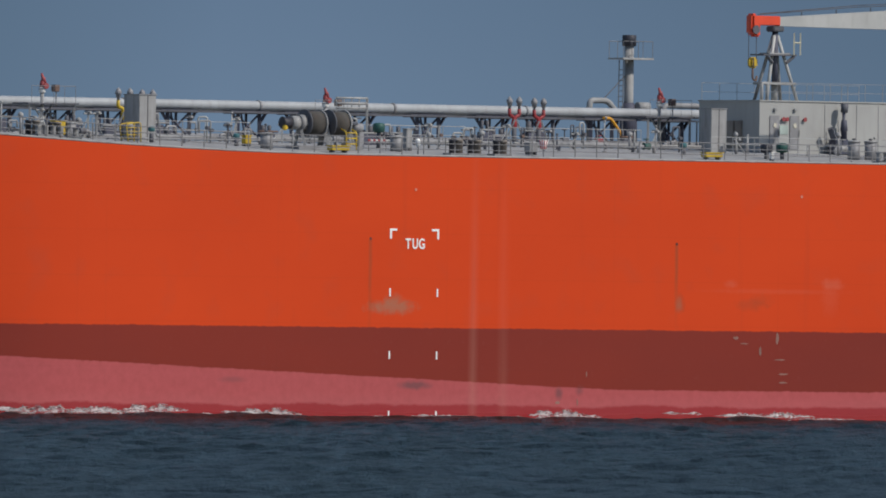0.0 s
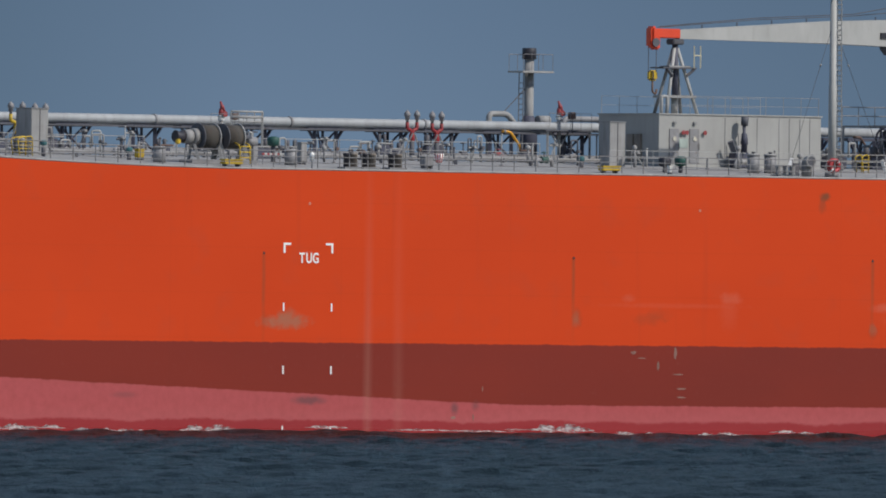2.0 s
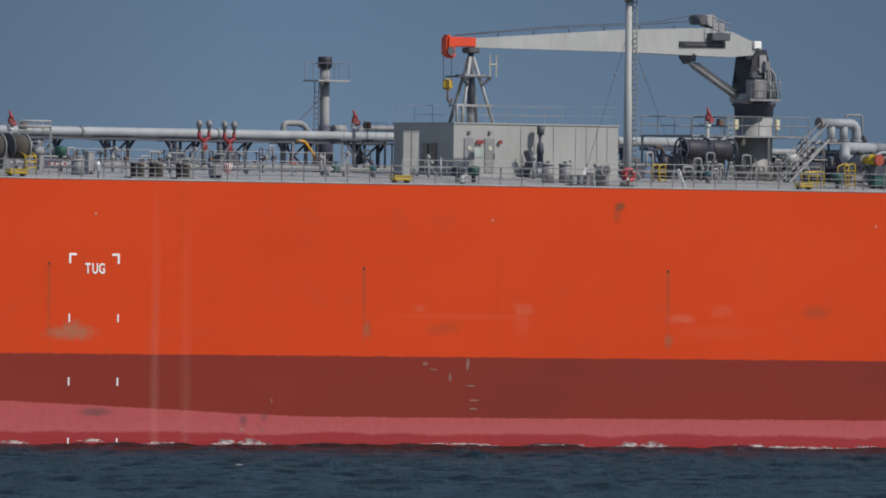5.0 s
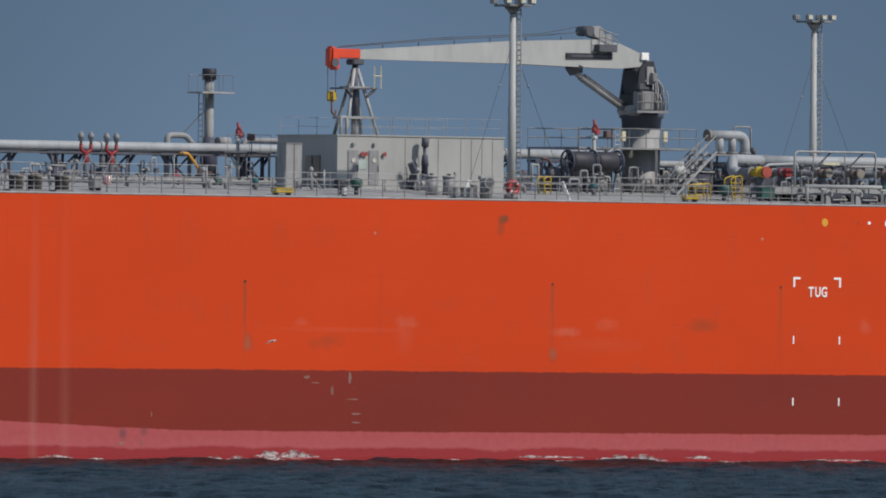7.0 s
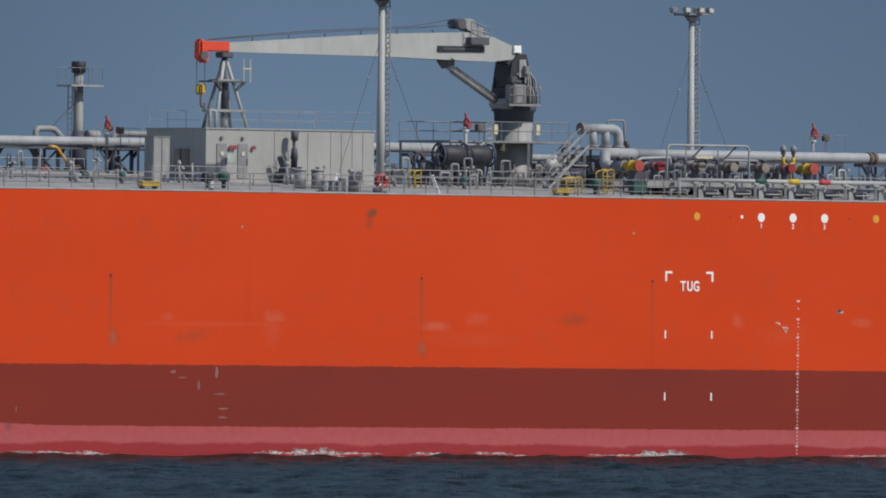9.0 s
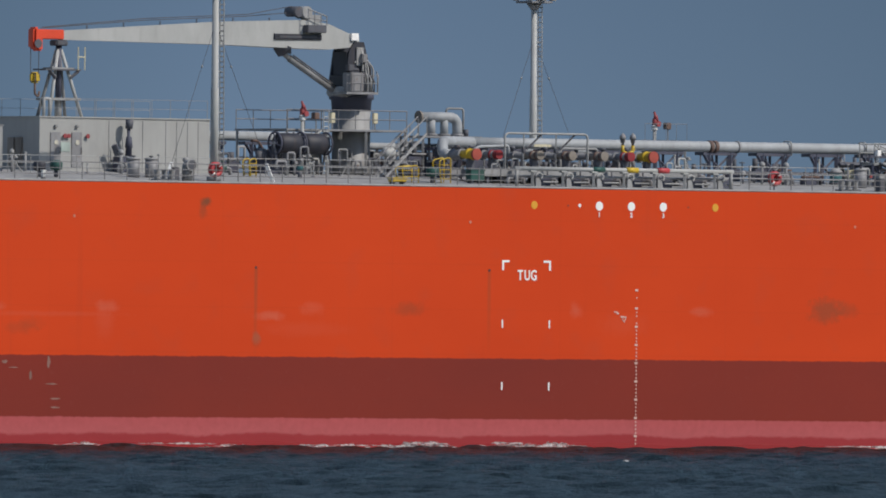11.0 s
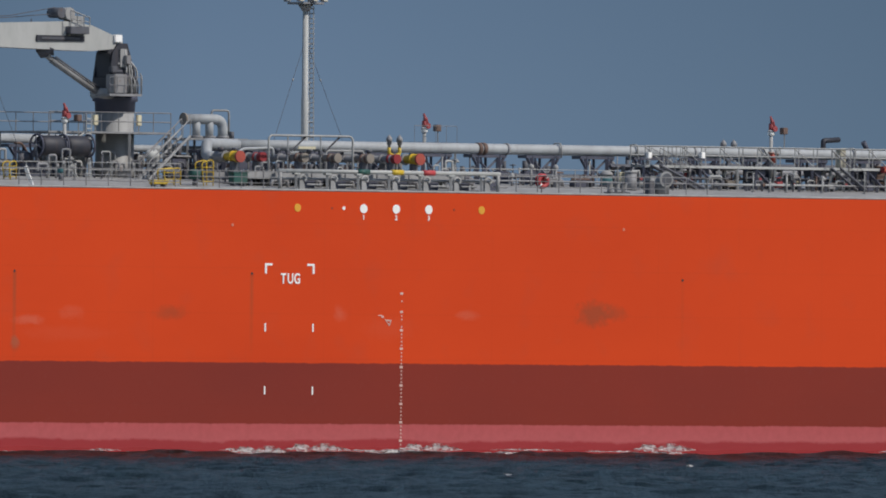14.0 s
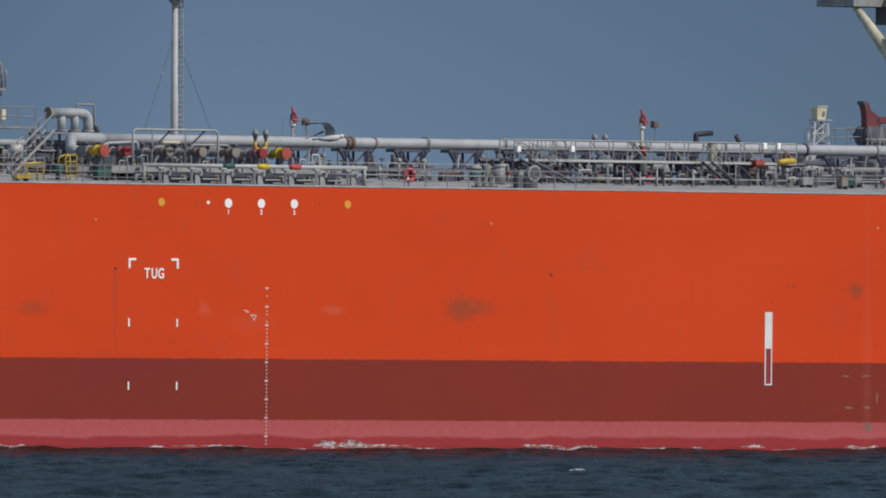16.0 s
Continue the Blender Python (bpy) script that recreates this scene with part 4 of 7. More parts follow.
def mooring_winch(u, b):
    """A long mooring winch: warping head, gear case and two rope drums on one shaft."""
    z0 = deck_z(u, b)
    zc = 15.76
    ob = thing("mooring_winch", (u, b, z0), "mooring winch with two rope-filled drums and a black warping head", "winch")
    part("bedplate", box(B(), (u + 0.5, b - 0.6, z0 - 0.04), (u + 4.9, b + 0.6, z0 + 0.18)), GREY, ob)
    part("shaft", tube(B(), [(u, b, zc), (u + 4.9, b, zc)], 0.12, 12), STEEL, ob)
    part("warping_head", tube(B(), [(u - 0.25, b, zc), (u - 0.2, b, zc), (u + 0.05, b, zc), (u + 0.3, b, zc)], [0.3, 0.34, 0.24, 0.34], 20), BLACK, ob, "black warping head")
    part("brake_drum", tube(B(), [(u + 0.3, b, zc), (u + 0.85, b, zc)], 0.38, 20), PALE, ob, "pale painted drum end")
    part("gear_case", tube(B(), [(u + 0.85, b, zc), (u + 1.25, b, zc)], 0.45, 20), PALE, ob)
    part("shaft_guard", box(B(), (u - 0.35, b - 0.4, zc - 0.42), (u - 0.1, b - 0.15, zc - 0.15), 0.05), YELLOW, ob, "yellow shaft guard")
    for x0, x1 in ((1.3, 2.35), (2.95, 4.0)):
        d = part("rope_drum", tube(B(), [(u + x0, b, zc), (u + x1, b, zc)], 0.66, 24), ROPE, ob, "drum wound with dark rope")
        for x in (x0, x1):
            part("drum_flange", tube(B(), [(u + x - 0.035, b, zc), (u + x + 0.035, b, zc)], 0.74, 24), PALE if x == x1 else STEEL, d)
    for x in (0.95, 2.55, 2.75, 4.3):
        bm = B()
        for s in (-1, 1):
            bar(bm, (u + x + 0.1, b + s * 0.5, z0), (u + x, b, zc + 0.05), 0.16)
        part("bearing_stand", bm, PALE, ob, "pale splayed bearing stand")
    part("motor", tube(B(), [(u + 4.7, b + 0.1, zc - 0.2), (u + 5.3, b + 0.1, zc - 0.2)], 0.24, 14), GREY, ob, "grey hydraulic motor")
    part("motor_stand", box(B(), (u + 4.95, b - 0.2, z0 - 0.03), (u + 5.25, b + 0.4, zc - 0.45)), GREY, ob)
    bm = B()
    for x in (3.35, 4.05):
        tube(bm, bend([(u + x, b - 1.1, z0 - 0.02), (u + x, b - 1.1, z0 + 0.95), (u + x, b - 0.5, z0 + 1.15)], 0.2), 0.04, 6)
    for h in (0.3, 0.6, 0.9):
        tube(bm, [(u + 3.35, b - 1.1, z0 + h), (u + 4.05, b - 1.1, z0 + h)], 0.035, 6)
    part("step_rail", bm, YELLOW, ob, "yellow step frame")


mooring_winch(-7.75, 4.5)


def monitor(u, b, top, raised=True):
    """A red fire monitor on a braced pale post."""
    z0 = deck_z(u, b)
    ob = thing("fire_monitor", (u, b, z0), "red fire monitor gun on a braced pale steel post", "fire monitor", "deck fire monitors")
    part("post", tube(B(), [(u, b, z0 - 0.03), (u, b, top - 0.75)], 0.1, 10), RAILP, ob)
    for s in (-1, 1):
        part("brace", bar(B(), (u, b - 0.05, top - 2.3), (u + s * 0.65, b - 0.05, top - 1.4), 0.08), RAILP, ob)
    part("swivel", tube(B(), [(u, b, top - 0.78), (u, b, top - 0.7), (u, b, top - 0.45)], [0.13, 0.19, 0.15], 12), WHITE, ob, "pale swivel joint")
    part("gun_body", tube(B(), [(u, b, top - 0.5), (u, b, top - 0.42), (u + 0.02, b, top - 0.12), (u + 0.02, b, top - 0.05)], [0.12, 0.15, 0.15, 0.1], 10), GUNRED, ob, "faded red gun body")
    part("gun_barrel", tube(B(), [(u + 0.16, b - 0.05, top - 0.3), (u + 0.02, b - 0.07, top - 0.02), (u - 0.02, b - 0.08, top + 0.06), (u - 0.03, b - 0.08, top + 0.08), (u - 0.13, b - 0.1, top + 0.3)], [0.1, 0.12, 0.12, 0.085, 0.06], 10), GUNRED, ob, "faded red gun barrel")
    part("hand_wheel", tube(B(), [(u + 0.1, b - 0.26, top - 0.38), (u + 0.1, b - 0.22, top - 0.38)], 0.16, 12), GUNRED, ob)
    part("base_flange", tube(B(), [(u, b, top - 0.56), (u, b, top - 0.5)], 0.2, 12), PALE, ob)
    part("control_box", box(B(), (u + 0.75, b - 0.15, top - 0.68), (u + 1.1, b + 0.2, top - 0.3), 0.03), BROWN, ob, "weathered brown control box")
    part("box_stand", bar(B(), (u + 0.95, b, top - 1.5), (u + 0.95, b, top - 0.65), 0.06), PALE, ob)
    if not raised:
        part("riser_valve", tube(B(), [(u + 0.1, b - 0.14, top - 2.3), (u + 0.1, b - 0.14, top - 2.05), (u - 0.1, b - 0.14, top - 1.75)], [0.1, 0.17, 0.12], 12), FLANGERED, ob, "faded red valve on the riser")
        part("valve_arm", bar(B(), (u - 0.3, b - 0.16, top - 1.72), (u + 0.4, b - 0.16, top - 1.82), 0.1), BROWN, ob)
        return
    zp = top - 1.38
    part("platform", box(B(), (u - 1.5, b - 0.7, zp), (u + 2.0, b + 0.7, zp + 0.08)), STEEL, ob, "dark grating platform")
    for du in (-1.2, 1.8):
        part("platform_leg", bar(B(), (u + du, b - 0.5, deck_z(u + du, b - 0.5) - 0.03), (u + du, b - 0.5, zp), 0.12), PALE, ob)
    bm = B()
    for k in range(5):
        bar(bm, (u - 1.2 + 0.75 * k, b - 0.65, zp), (u - 1.2 + 0.75 * k, b - 0.65, zp + 1.0), 0.022)
    bar(bm, (u - 1.2, b - 0.65, zp + 1.0), (u + 1.8, b - 0.65, zp + 1.0), 0.022)
    part("platform_rail", bm, RAIL, ob)


for u, b, z in ((-14.19, 18, 18.05), (5.37, 18, 17.57), (29.84, 19, 17.98), (78.85, 18, 18.29)):
    monitor(u, b, z)
monitor(48.95, 11.5, 18.4, False)
monitor(96.6, 9.25, 18.34, False)


def pipe_thing(name, pts, r, material, label, feet=(), round_by=0.35, flanges=()):
    """A bent pipe with its flanges, standing on the deck by feet at the given (u, b)."""
    ob = thing(name, pts[0], label, "pipe", "deck pipes")
    part("pipe_run", tube(B(), bend(pts, round_by), r, 14), material, ob)
    for p, d in flanges:
        part("flange", flange(B(), p, d, r * 1.35), GREY, ob)
    for u, b, z in feet:
        part("pipe_foot", bar(B(), (u, b, deck_z(u, b) - 0.03), (u, b, z), 0.16), STEEL, ob)
    return ob


# gooseneck and cross-over pipes near the vent riser
pipe_thing("gooseneck_pipe", [(27.2, 22, deck_z(27.2, 22)), (27.2, 22, 17.56), (28.5, 22, 17.56), (29.15, 22, 16.9)], 0.17, PALE, "grey gooseneck pipe rising beside the cargo line", round_by=0.3)
pipe_thing("return_pipe", [(32.5, 22, deck_z(32.5, 22)), (32.5, 22, 17.35), (35.2, 22, 17.35), (35.2, 22, 16.9)], 0.17, GREY, "grey bent return pipe beside the vent riser")
pipe_thing("drain_branch", [(26.6, 20, 16.55), (27.15, 20, 16.55), (27.9, 20, 15.7), (27.9, 20, deck_z(27.9, 20))], 0.08, AMBER, "yellow drain branch under the cargo pipe", round_by=0.2, flanges=[((26.75, 20, 16.55), (1, 0, 0))])
pipe_thing("drain_branch", [(51.9, 20, 16.6), (52.4, 20, 16.6), (53.0, 20, 15.8), (53.0, 20, deck_z(53, 20))], 0.07, BROWN, "rusty drain branch under the cargo pipe", round_by=0.2)


def service_frame(u0, u1, b, z):
    """A pale pipe frame with two rails behind the winch."""
    ob = thing("service_frame", (u0, b, deck_z(u0, b)), "pale tubular service frame behind the winch", "pipe frame")
    for k in range(5):
        u = u0 + (u1 - u0) * k / 4
        part("upright", bar(B(), (u, b, (deck_z(u, b) if k in (0, 4) else z - 0.55) - 0.03), (u, b, z), 0.12 if k == 4 else 0.06), RAILP, ob)
    for h, r in ((0.0, 0.06), (0.3, 0.09), (0.55, 0.05)):
        part("cross_rail", tube(B(), [(u0, b, z - h), (u1, b, z - h)], r, 8), PALE if h else RAILP, ob)


service_frame(1.5, 3.65, 12.0, 17.27)
for k, (b, z, r, u0, u1) in enumerate(((24.5, 15.2, 0.13, -50, 56), (18.5, 15.1, 0.09, -50, 30), (13.5, 14.98, 0.07, -48, 29), (8.0, 14.8, 0.05, -40, 24))):
    pipe_thing("deck_line", [(u0, b, z), (u0 + 1, b, z), (u1, b, z)], r, (GREY, GREY, PALE, GREY)[k],
               "small service pipe along the deck", [(u0 + 2 + 5.2 * j, b, z) for j in range(int((u1 - u0) / 5.2))])


def inner_rail(u0, u1, b, h=1.05, step=1.55):
    ob = thing("passage_rail", (u0, b, deck_z(u0, b)), "pale grey guard rail along the deck passage", "railing", "inner deck railings")
    n = int((u1 - u0) / step)
    for i in range(n + 1):
        u = u0 + i * step
        part("post", bar(B(), (u, b, deck_z(u, b) - 0.02), (u, b, deck_z(u, b) + h), 0.038), RAILP, ob)
    for k in (0.55, h):
        part("rail_bar", tube(B(), [(u0 + i * step, b, deck_z(u0 + i * step, b) + k) for i in range(n + 1)], 0.02, 5), RAILP, ob)


for u0, u1 in ((-45, -33), (-33, -21), (-13, -1), (2, 14), (14.5, 26)):
    inner_rail(u0, u1, 15.0)
for u0, u1 in ((24.2, 35), (35.5, 47), (47.5, 55), (71.8, 85.5)):
    inner_rail(u0, u1, 7.3, 0.95)
for k in range(12):
    inner_rail(-40 + 13 * k, -27 + 13 * k - 0.5, 41.7, 1.0, 1.5)


def bitts(u, b=1.5, r=0.16, h=0.85, gap=0.5):
    z0 = deck_z(u, b)
    ob = thing("mooring_bitts", (u, b, z0), "pair of dark and beige mooring posts on a base plate", "mooring bitts", "mooring bitts")
    part("base_plate", box(B(), (u - 0.35, b - 0.35, z0 - 0.05), (u + gap + 0.35, b + 0.35, z0 + 0.1)), GREY, ob)
    for k in (0, 1):
        part("bollard_post", tube(B(), [(u + gap * k, b, z0), (u + gap * k, b, z0 + h - 0.12), (u + gap * k, b, z0 + h - 0.1), (u + gap * k, b, z0 + h)], [r, r, r * 1.2, r * 1.15] if k == 0 else [r * 1.3, r * 1.3, r * 1.5, r * 1.3], 14), BLACK if k == 0 else BEIGE, ob)


for u in (1.41, 2.67, 4.47, -27.39, -25.96):
    bitts(u)


def roller_chock(u, b=0.75):
    z0 = deck_z(u, b)
    ob = thing("roller_fairlead", (u, b, z0), "grey roller fairlead at the deck edge", "fairlead", "deck edge fairleads")
    part("frame", box(B(), (u, b - 0.3, z0 - 0.06), (u + 1.4, b + 0.3, z0 + 0.14)), GREY, ob)
    for k in range(3):
        x = u + 0.2 + 0.5 * k
        part("roller", tube(B(), [(x, b, z0 + 0.1), (x, b, z0 + 0.2), (x, b, z0 + 0.5), (x, b, z0 + 0.62)], [0.2, 0.15, 0.15, 0.2], 12), PALE, ob)


for u in (-27.50, -25.99, 30.70, 78.15):
    roller_chock(u)


def cowl_vent(u, b, z, r=0.3):
    """A round-mouthed cowl ventilator facing outboard and forward."""
    z0 = deck_z(u, b)
    ob = thing("cowl_ventilator", (u, b, z0), "grey cowl ventilator with a round dark mouth", "ventilator", "cowl ventilators")
    part("trunk", tube(B(), bend([(u, b, z0 - 0.03), (u, b, z), (u - 0.05, b - 0.35, z)], 0.22), [r * 1.0] * 6 + [r * 0.95] * 2, 16), PALE, ob)
    part("mouth_ring", tube(B(), [(u - 0.05, b - 0.32, z), (u - 0.06, b - 0.48, z)], [r, r * 1.12], 18), PALE, ob)
    part("mouth", tube(B(), [(u - 0.05, b - 0.4, z), (u - 0.06, b - 0.5, z)], r * 0.84, 16), STEEL, ob, "dark mesh mouth")
    part("pedestal", box(B(), (u - 1.0, b - 0.15, z0 - 0.04), (u - 0.62, b + 0.3, z0 + 0.75), 0.04), STEEL, ob, "dark control pedestal")


cowl_vent(33.28, 1.2, 15.0)
cowl_vent(82.45, 1.3, 14.95, 0.4)


def ring_buoy(u, b, z, label="red and white ring lifebuoy in a rail holder"):
    ob = thing("lifebuoy", (u, b, z), label, "lifebuoy", "lifebuoys on the railing")
    bm = B()
    ring = [(u + 0.3 * math.cos(6.2832 * k / 20), b, z + 0.29 * math.sin(6.2832 * k / 20)) for k in range(21)]
    part("ring", tube(bm, ring, 0.13, 8), BUOY, ob)
    part("backboard", tube(B(), [(u, b + 0.13, z), (u, b + 0.17, z)], 0.42, 24), BUOY, ob, "round red backing board")
    part("bracket", bar(B(), (u, b + 0.12, deck_z(u, b) - 0.02), (u, b + 0.12, z), 0.06), RAIL, ob)
    for a in (0.785, 3.927):
        part("band", tube(B(), [(u + 0.3 * math.cos(a - 0.15), b, z + 0.3 * math.sin(a - 0.15)), (u + 0.3 * math.cos(a + 0.15), b, z + 0.3 * math.sin(a + 0.15))], 0.135, 8), MARK, ob, "white band")


ring_buoy(34.61, 0.4, 14.75)
ring_buoy(73.38, 0.4, 14.75)


# ---- small deck fittings ----
def tank_hatch(u, b, h=0.62, r=0.34):
    z0 = deck_z(u, b)
    ob = thing("tank_hatch", (u, b, z0), "round grey tank access hatch with a bolted lid", "hatch", "tank hatches")
    part("coaming", tube(B(), [(u, b, z0 - 0.05), (u, b, z0 + h)], r, 20), GREY, ob)
    part("lid", tube(B(), [(u, b, z0 + h), (u, b, z0 + h + 0.07), (u, b, z0 + h + 0.12)], [r * 1.12, r * 1.12, r * 0.7], 20), PALE, ob)
    part("hand_wheel", tube(B(), [(u, b, z0 + h + 0.1), (u, b, z0 + h + 0.22)], [0.05, 0.14], 10), STEEL, ob)


def gate_valve(u, b, material, h=0.7):
    z0 = deck_z(u, b)
    ob = thing("deck_valve", (u, b, z0), "deck valve with hand wheel on a short pipe", "valve", "deck valves")
    part("pipe_stub", tube(B(), bend([(u - 0.55, b, z0 - 0.03), (u - 0.55, b, z0 + 0.35), (u + 0.55, b, z0 + 0.35), (u + 0.55, b, z0 - 0.03)], 0.18), 0.1, 8), GREY, ob)
    part("valve_body", tube(B(), [(u - 0.2, b, z0 + 0.35), (u - 0.12, b, z0 + 0.35), (u + 0.12, b, z0 + 0.35), (u + 0.2, b, z0 + 0.35)], [0.2, 0.16, 0.16, 0.2], 12), material, ob)
    part("stem", tube(B(), [(u, b, z0 + 0.35), (u, b, z0 + h + 0.1)], 0.035, 6), STEEL, ob)
    part("hand_wheel", tube(B(), [(u, b, z0 + h), (u, b, z0 + h + 0.05)], 0.17, 12), material, ob)


def mushroom_vent(u, b, r=0.16, h=0.9):
    z0 = deck_z(u, b)
    ob = thing("mushroom_vent", (u, b, z0), "grey mushroom-topped tank vent", "ventilator", "mushroom vents")
    part("stem", tube(B(), [(u, b, z0 - 0.03), (u, b, z0 + h)], r * 0.6, 10), GREY, ob)
    part("cap", tube(B(), [(u, b, z0 + h - 0.12), (u, b, z0 + h - 0.08), (u, b, z0 + h + 0.05), (u, b, z0 + h + 0.14)], [r, r * 1.3, r * 1.2, r * 0.3], 14), PALE, ob)


def gear_box(u, b, du, db, h, material, label, name="deck_box"):
    z0 = deck_z(u, b)
    ob = thing(name, (u, b, z0), label, "deck box", "small deck boxes")
    part("body", box(B(), (u - du / 2, b - db / 2, z0 + 0.12), (u + du / 2, b + db / 2, z0 + h), 0.03), material, ob)
    part("lid", box(B(), (u - du / 2 - 0.03, b - db / 2 - 0.03, z0 + h), (u + du / 2 + 0.03, b + db / 2 + 0.03, z0 + h + 0.05)), material, ob)
    for s in (-1, 1):
        part("foot", box(B(), (u + s * du * 0.35 - 0.05, b - db * 0.4, z0 - 0.04), (u + s * du * 0.35 + 0.05, b + db * 0.4, z0 + 0.12)), STEEL, ob)


def rail_canister(u, b):
    """A white egg-shaped life-line canister on a short post at the rail."""
    z0 = deck_z(u, b)
    ob = thing("lifeline_canister", (u, b, z0), "white egg-shaped canister on a post at the rail", "canister")
    part("canister", tube(B(), [(u, b, z0 + 0.42 + h) for h in (0.0, 0.06, 0.22, 0.38, 0.48, 0.52)], [0.05, 0.11, 0.15, 0.13, 0.08, 0.02], 14), MARK, ob)
    part("post", bar(B(), (u, b, z0 - 0.03), (u, b, z0 + 0.45), 0.07), GREY, ob)


def covered_motor(u, b, z, material, label, k=1.0):
    """A squat rounded canvas-covered unit on a stand."""
    z0 = deck_z(u, b)
    ob = thing("covered_unit", (u, b, z0), label, "covered unit", "covered deck units")
    part("cover", tube(B(), [(u, b, z - 0.28 * k), (u, b, z - 0.22 * k), (u, b, z + 0.12 * k), (u, b, z + 0.22 * k), (u, b, z + 0.26 * k)], [0.2 * k, 0.33 * k, 0.35 * k, 0.28 * k, 0.1 * k], 14), material, ob)
    part("stand", tube(B(), [(u, b, z0 - 0.03), (u, b, z - 0.2)], 0.12, 10), STEEL, ob)


covered_motor(24.68, 3.0, 14.84, BLACK, "black canvas-covered deck unit")
covered_motor(25.80, 3.0, 14.89, GREEN, "green canvas-covered deck unit")
covered_motor(0.61, 7.0, 15.62, GREEN, "green canvas-covered deck unit")
for u, z in ((-15.72, 15.3), (-9.94, 15.0), (21.2, 14.95), (44.6, 15.0)):
    covered_motor(u, 6.0, z, TEAL, "small teal canvas-covered valve", 0.55)
covered_motor(51.40, 3.0, 14.87, GREEN, "green canvas-covered deck unit")
gear_box(54.52, 3.2, 0.95, 0.5, 0.7, GREEN, "green hydraulic control box")
gear_box(19.68, 1.6, 1.2, 0.5, 0.35, YELLOW, "yellow stretcher box on the deck")
gear_box(-6.33, 1.6, 1.2, 0.5, 0.35, YELLOW, "yellow stretcher box on the deck")
gear_box(47.9, 1.6, 0.95, 0.5, 0.3, YELLOW, "yellow stretcher box on the deck")
gear_box(-22.81, 5.0, 0.7, 0.5, 0.85, YELLOW, "yellow deck equipment box")
gear_box(-9.1, 6.2, 0.4, 0.4, 0.55, YELLOW, "small yellow equipment box")
gear_box(1.05, 5.0, 0.4, 0.4, 1.15, PALE, "narrow pale grey standing locker")
barrier = thing("striped_barrier", (-1.76, 4.0, deck_z(-1.76, 4)), "low red and white striped barrier board", "barrier")
for k in range(8):
    part("stripe", box(B(), (-2.44 + 0.17 * k, 3.98, 14.83), (-2.27 + 0.17 * k, 4.02, 14.94)), GUNRED if k % 2 == 0 else JIB, barrier, "red stripe" if k % 2 == 0 else "white stripe")
for u in (-2.35, -1.17):
    part("foot", bar(B(), (u, 4.05, deck_z(u, 4) - 0.03), (u, 4.05, 14.9), 0.05), GREY, barrier)
rail_canister(-1.63, 0.6)
us, zs = 7.69, deck_z(7.69, 1.4)
ob = thing("hose_box", (us, 1.4, zs), "red and white striped fire hose holder on a post", "hose box")
part("holder", tube(B(), [(us, 1.4, zs + 0.38), (us, 1.4, zs + 0.4), (us, 1.4, zs + 0.92)], [0.12, 0.18, 0.27], 14), MARK, ob)
for k in range(4):
    a = -3.1 + 0.57 * k
    part("stripe", bar(B(), (us + 0.185 * math.cos(a), 1.4 + 0.185 * math.sin(a), zs + 0.42), (us + 0.27 * math.cos(a), 1.4 + 0.27 * math.sin(a), zs + 0.9), 0.05), BUOY, ob, "red stripe")
part("post", bar(B(), (us, 1.4, zs - 0.03), (us, 1.4, zs + 0.4), 0.08), GREY, ob)
gear_box(8.09, 3.0, 0.6, 0.5, 0.6, GREY, "small grey deck box")
gear_box(23.45, 1.0, 0.2, 0.18, 0.45, WHITE, "small white signal box at the rail")
for u, b in ((-9.40, 4), (-0.47, 4), (31.75, 4), (32.95, 4), (-22, 5), (83.2, 5)):
    tank_hatch(u, b, 0.95 if u > 30 else 0.75)
rnd = random.Random(7)
for k in range(46):
    u = -34 + 150 * (k + rnd.random()) / 46
    if 44 < u < 58 and k % 2:
        continue
    gate_valve(u, rnd.choice((7.8, 9.2, 16.0, 19.5, 23.0)) + rnd.uniform(-0.4, 0.4), rnd.choice((STEEL, GREY, BROWN, STEEL, RED, GREEN, PALE)), rnd.uniform(0.6, 1.0))
for k in range(24):
    mushroom_vent(-33 + 150 * (k + rnd.random()) / 24, rnd.choice((8.2, 12.0, 17.8)), rnd.uniform(0.1, 0.15), rnd.uniform(0.7, 1.2))


def sounding_post(u, b, h, material):
    z0 = deck_z(u, b)
    ob = thing("standpipe", (u, b, z0), "thin painted standpipe on the deck", "standpipe", "deck standpipes")
    part("pipe", tube(B(), [(u, b, z0 - 0.03), (u, b, z0 + h)], rnd.uniform(0.03, 0.06), 7), material, ob)
    part("cap", tube(B(), [(u, b, z0 + h - 0.04), (u, b, z0 + h + 0.05)], 0.075, 8), material, ob)
    part("foot_flange", tube(B(), [(u, b, z0 - 0.03), (u, b, z0 + 0.05)], 0.12, 8), GREY, ob)


def valve_block(u, b, w, h):
    """A dark cluster of pump gear: a squat body, two cylinders and a cross pipe."""
    z0 = deck_z(u, b)
    ob = thing("valve_block", (u, b, z0), "dark cluster of hydraulic valves and pipes", "valve block", "valve blocks")
    part("body", box(B(), (u - w / 2, b - 0.3, z0 - 0.04), (u + w / 2, b + 0.3, z0 + h * 0.55), 0.04), NAVY, ob)
    for s in (-0.3, 0.25):
        part("cylinder", tube(B(), [(u + s * w, b, z0 + h * 0.5), (u + s * w, b, z0 + h)], w * 0.13, 10), STEEL, ob)
    part("cross_pipe", tube(B(), [(u - w * 0.8, b - 0.2, z0 + h * 0.62), (u + w * 0.8, b - 0.2, z0 + h * 0.62)], 0.06, 8), rnd.choice((GREY, PALE, BROWN)), ob)


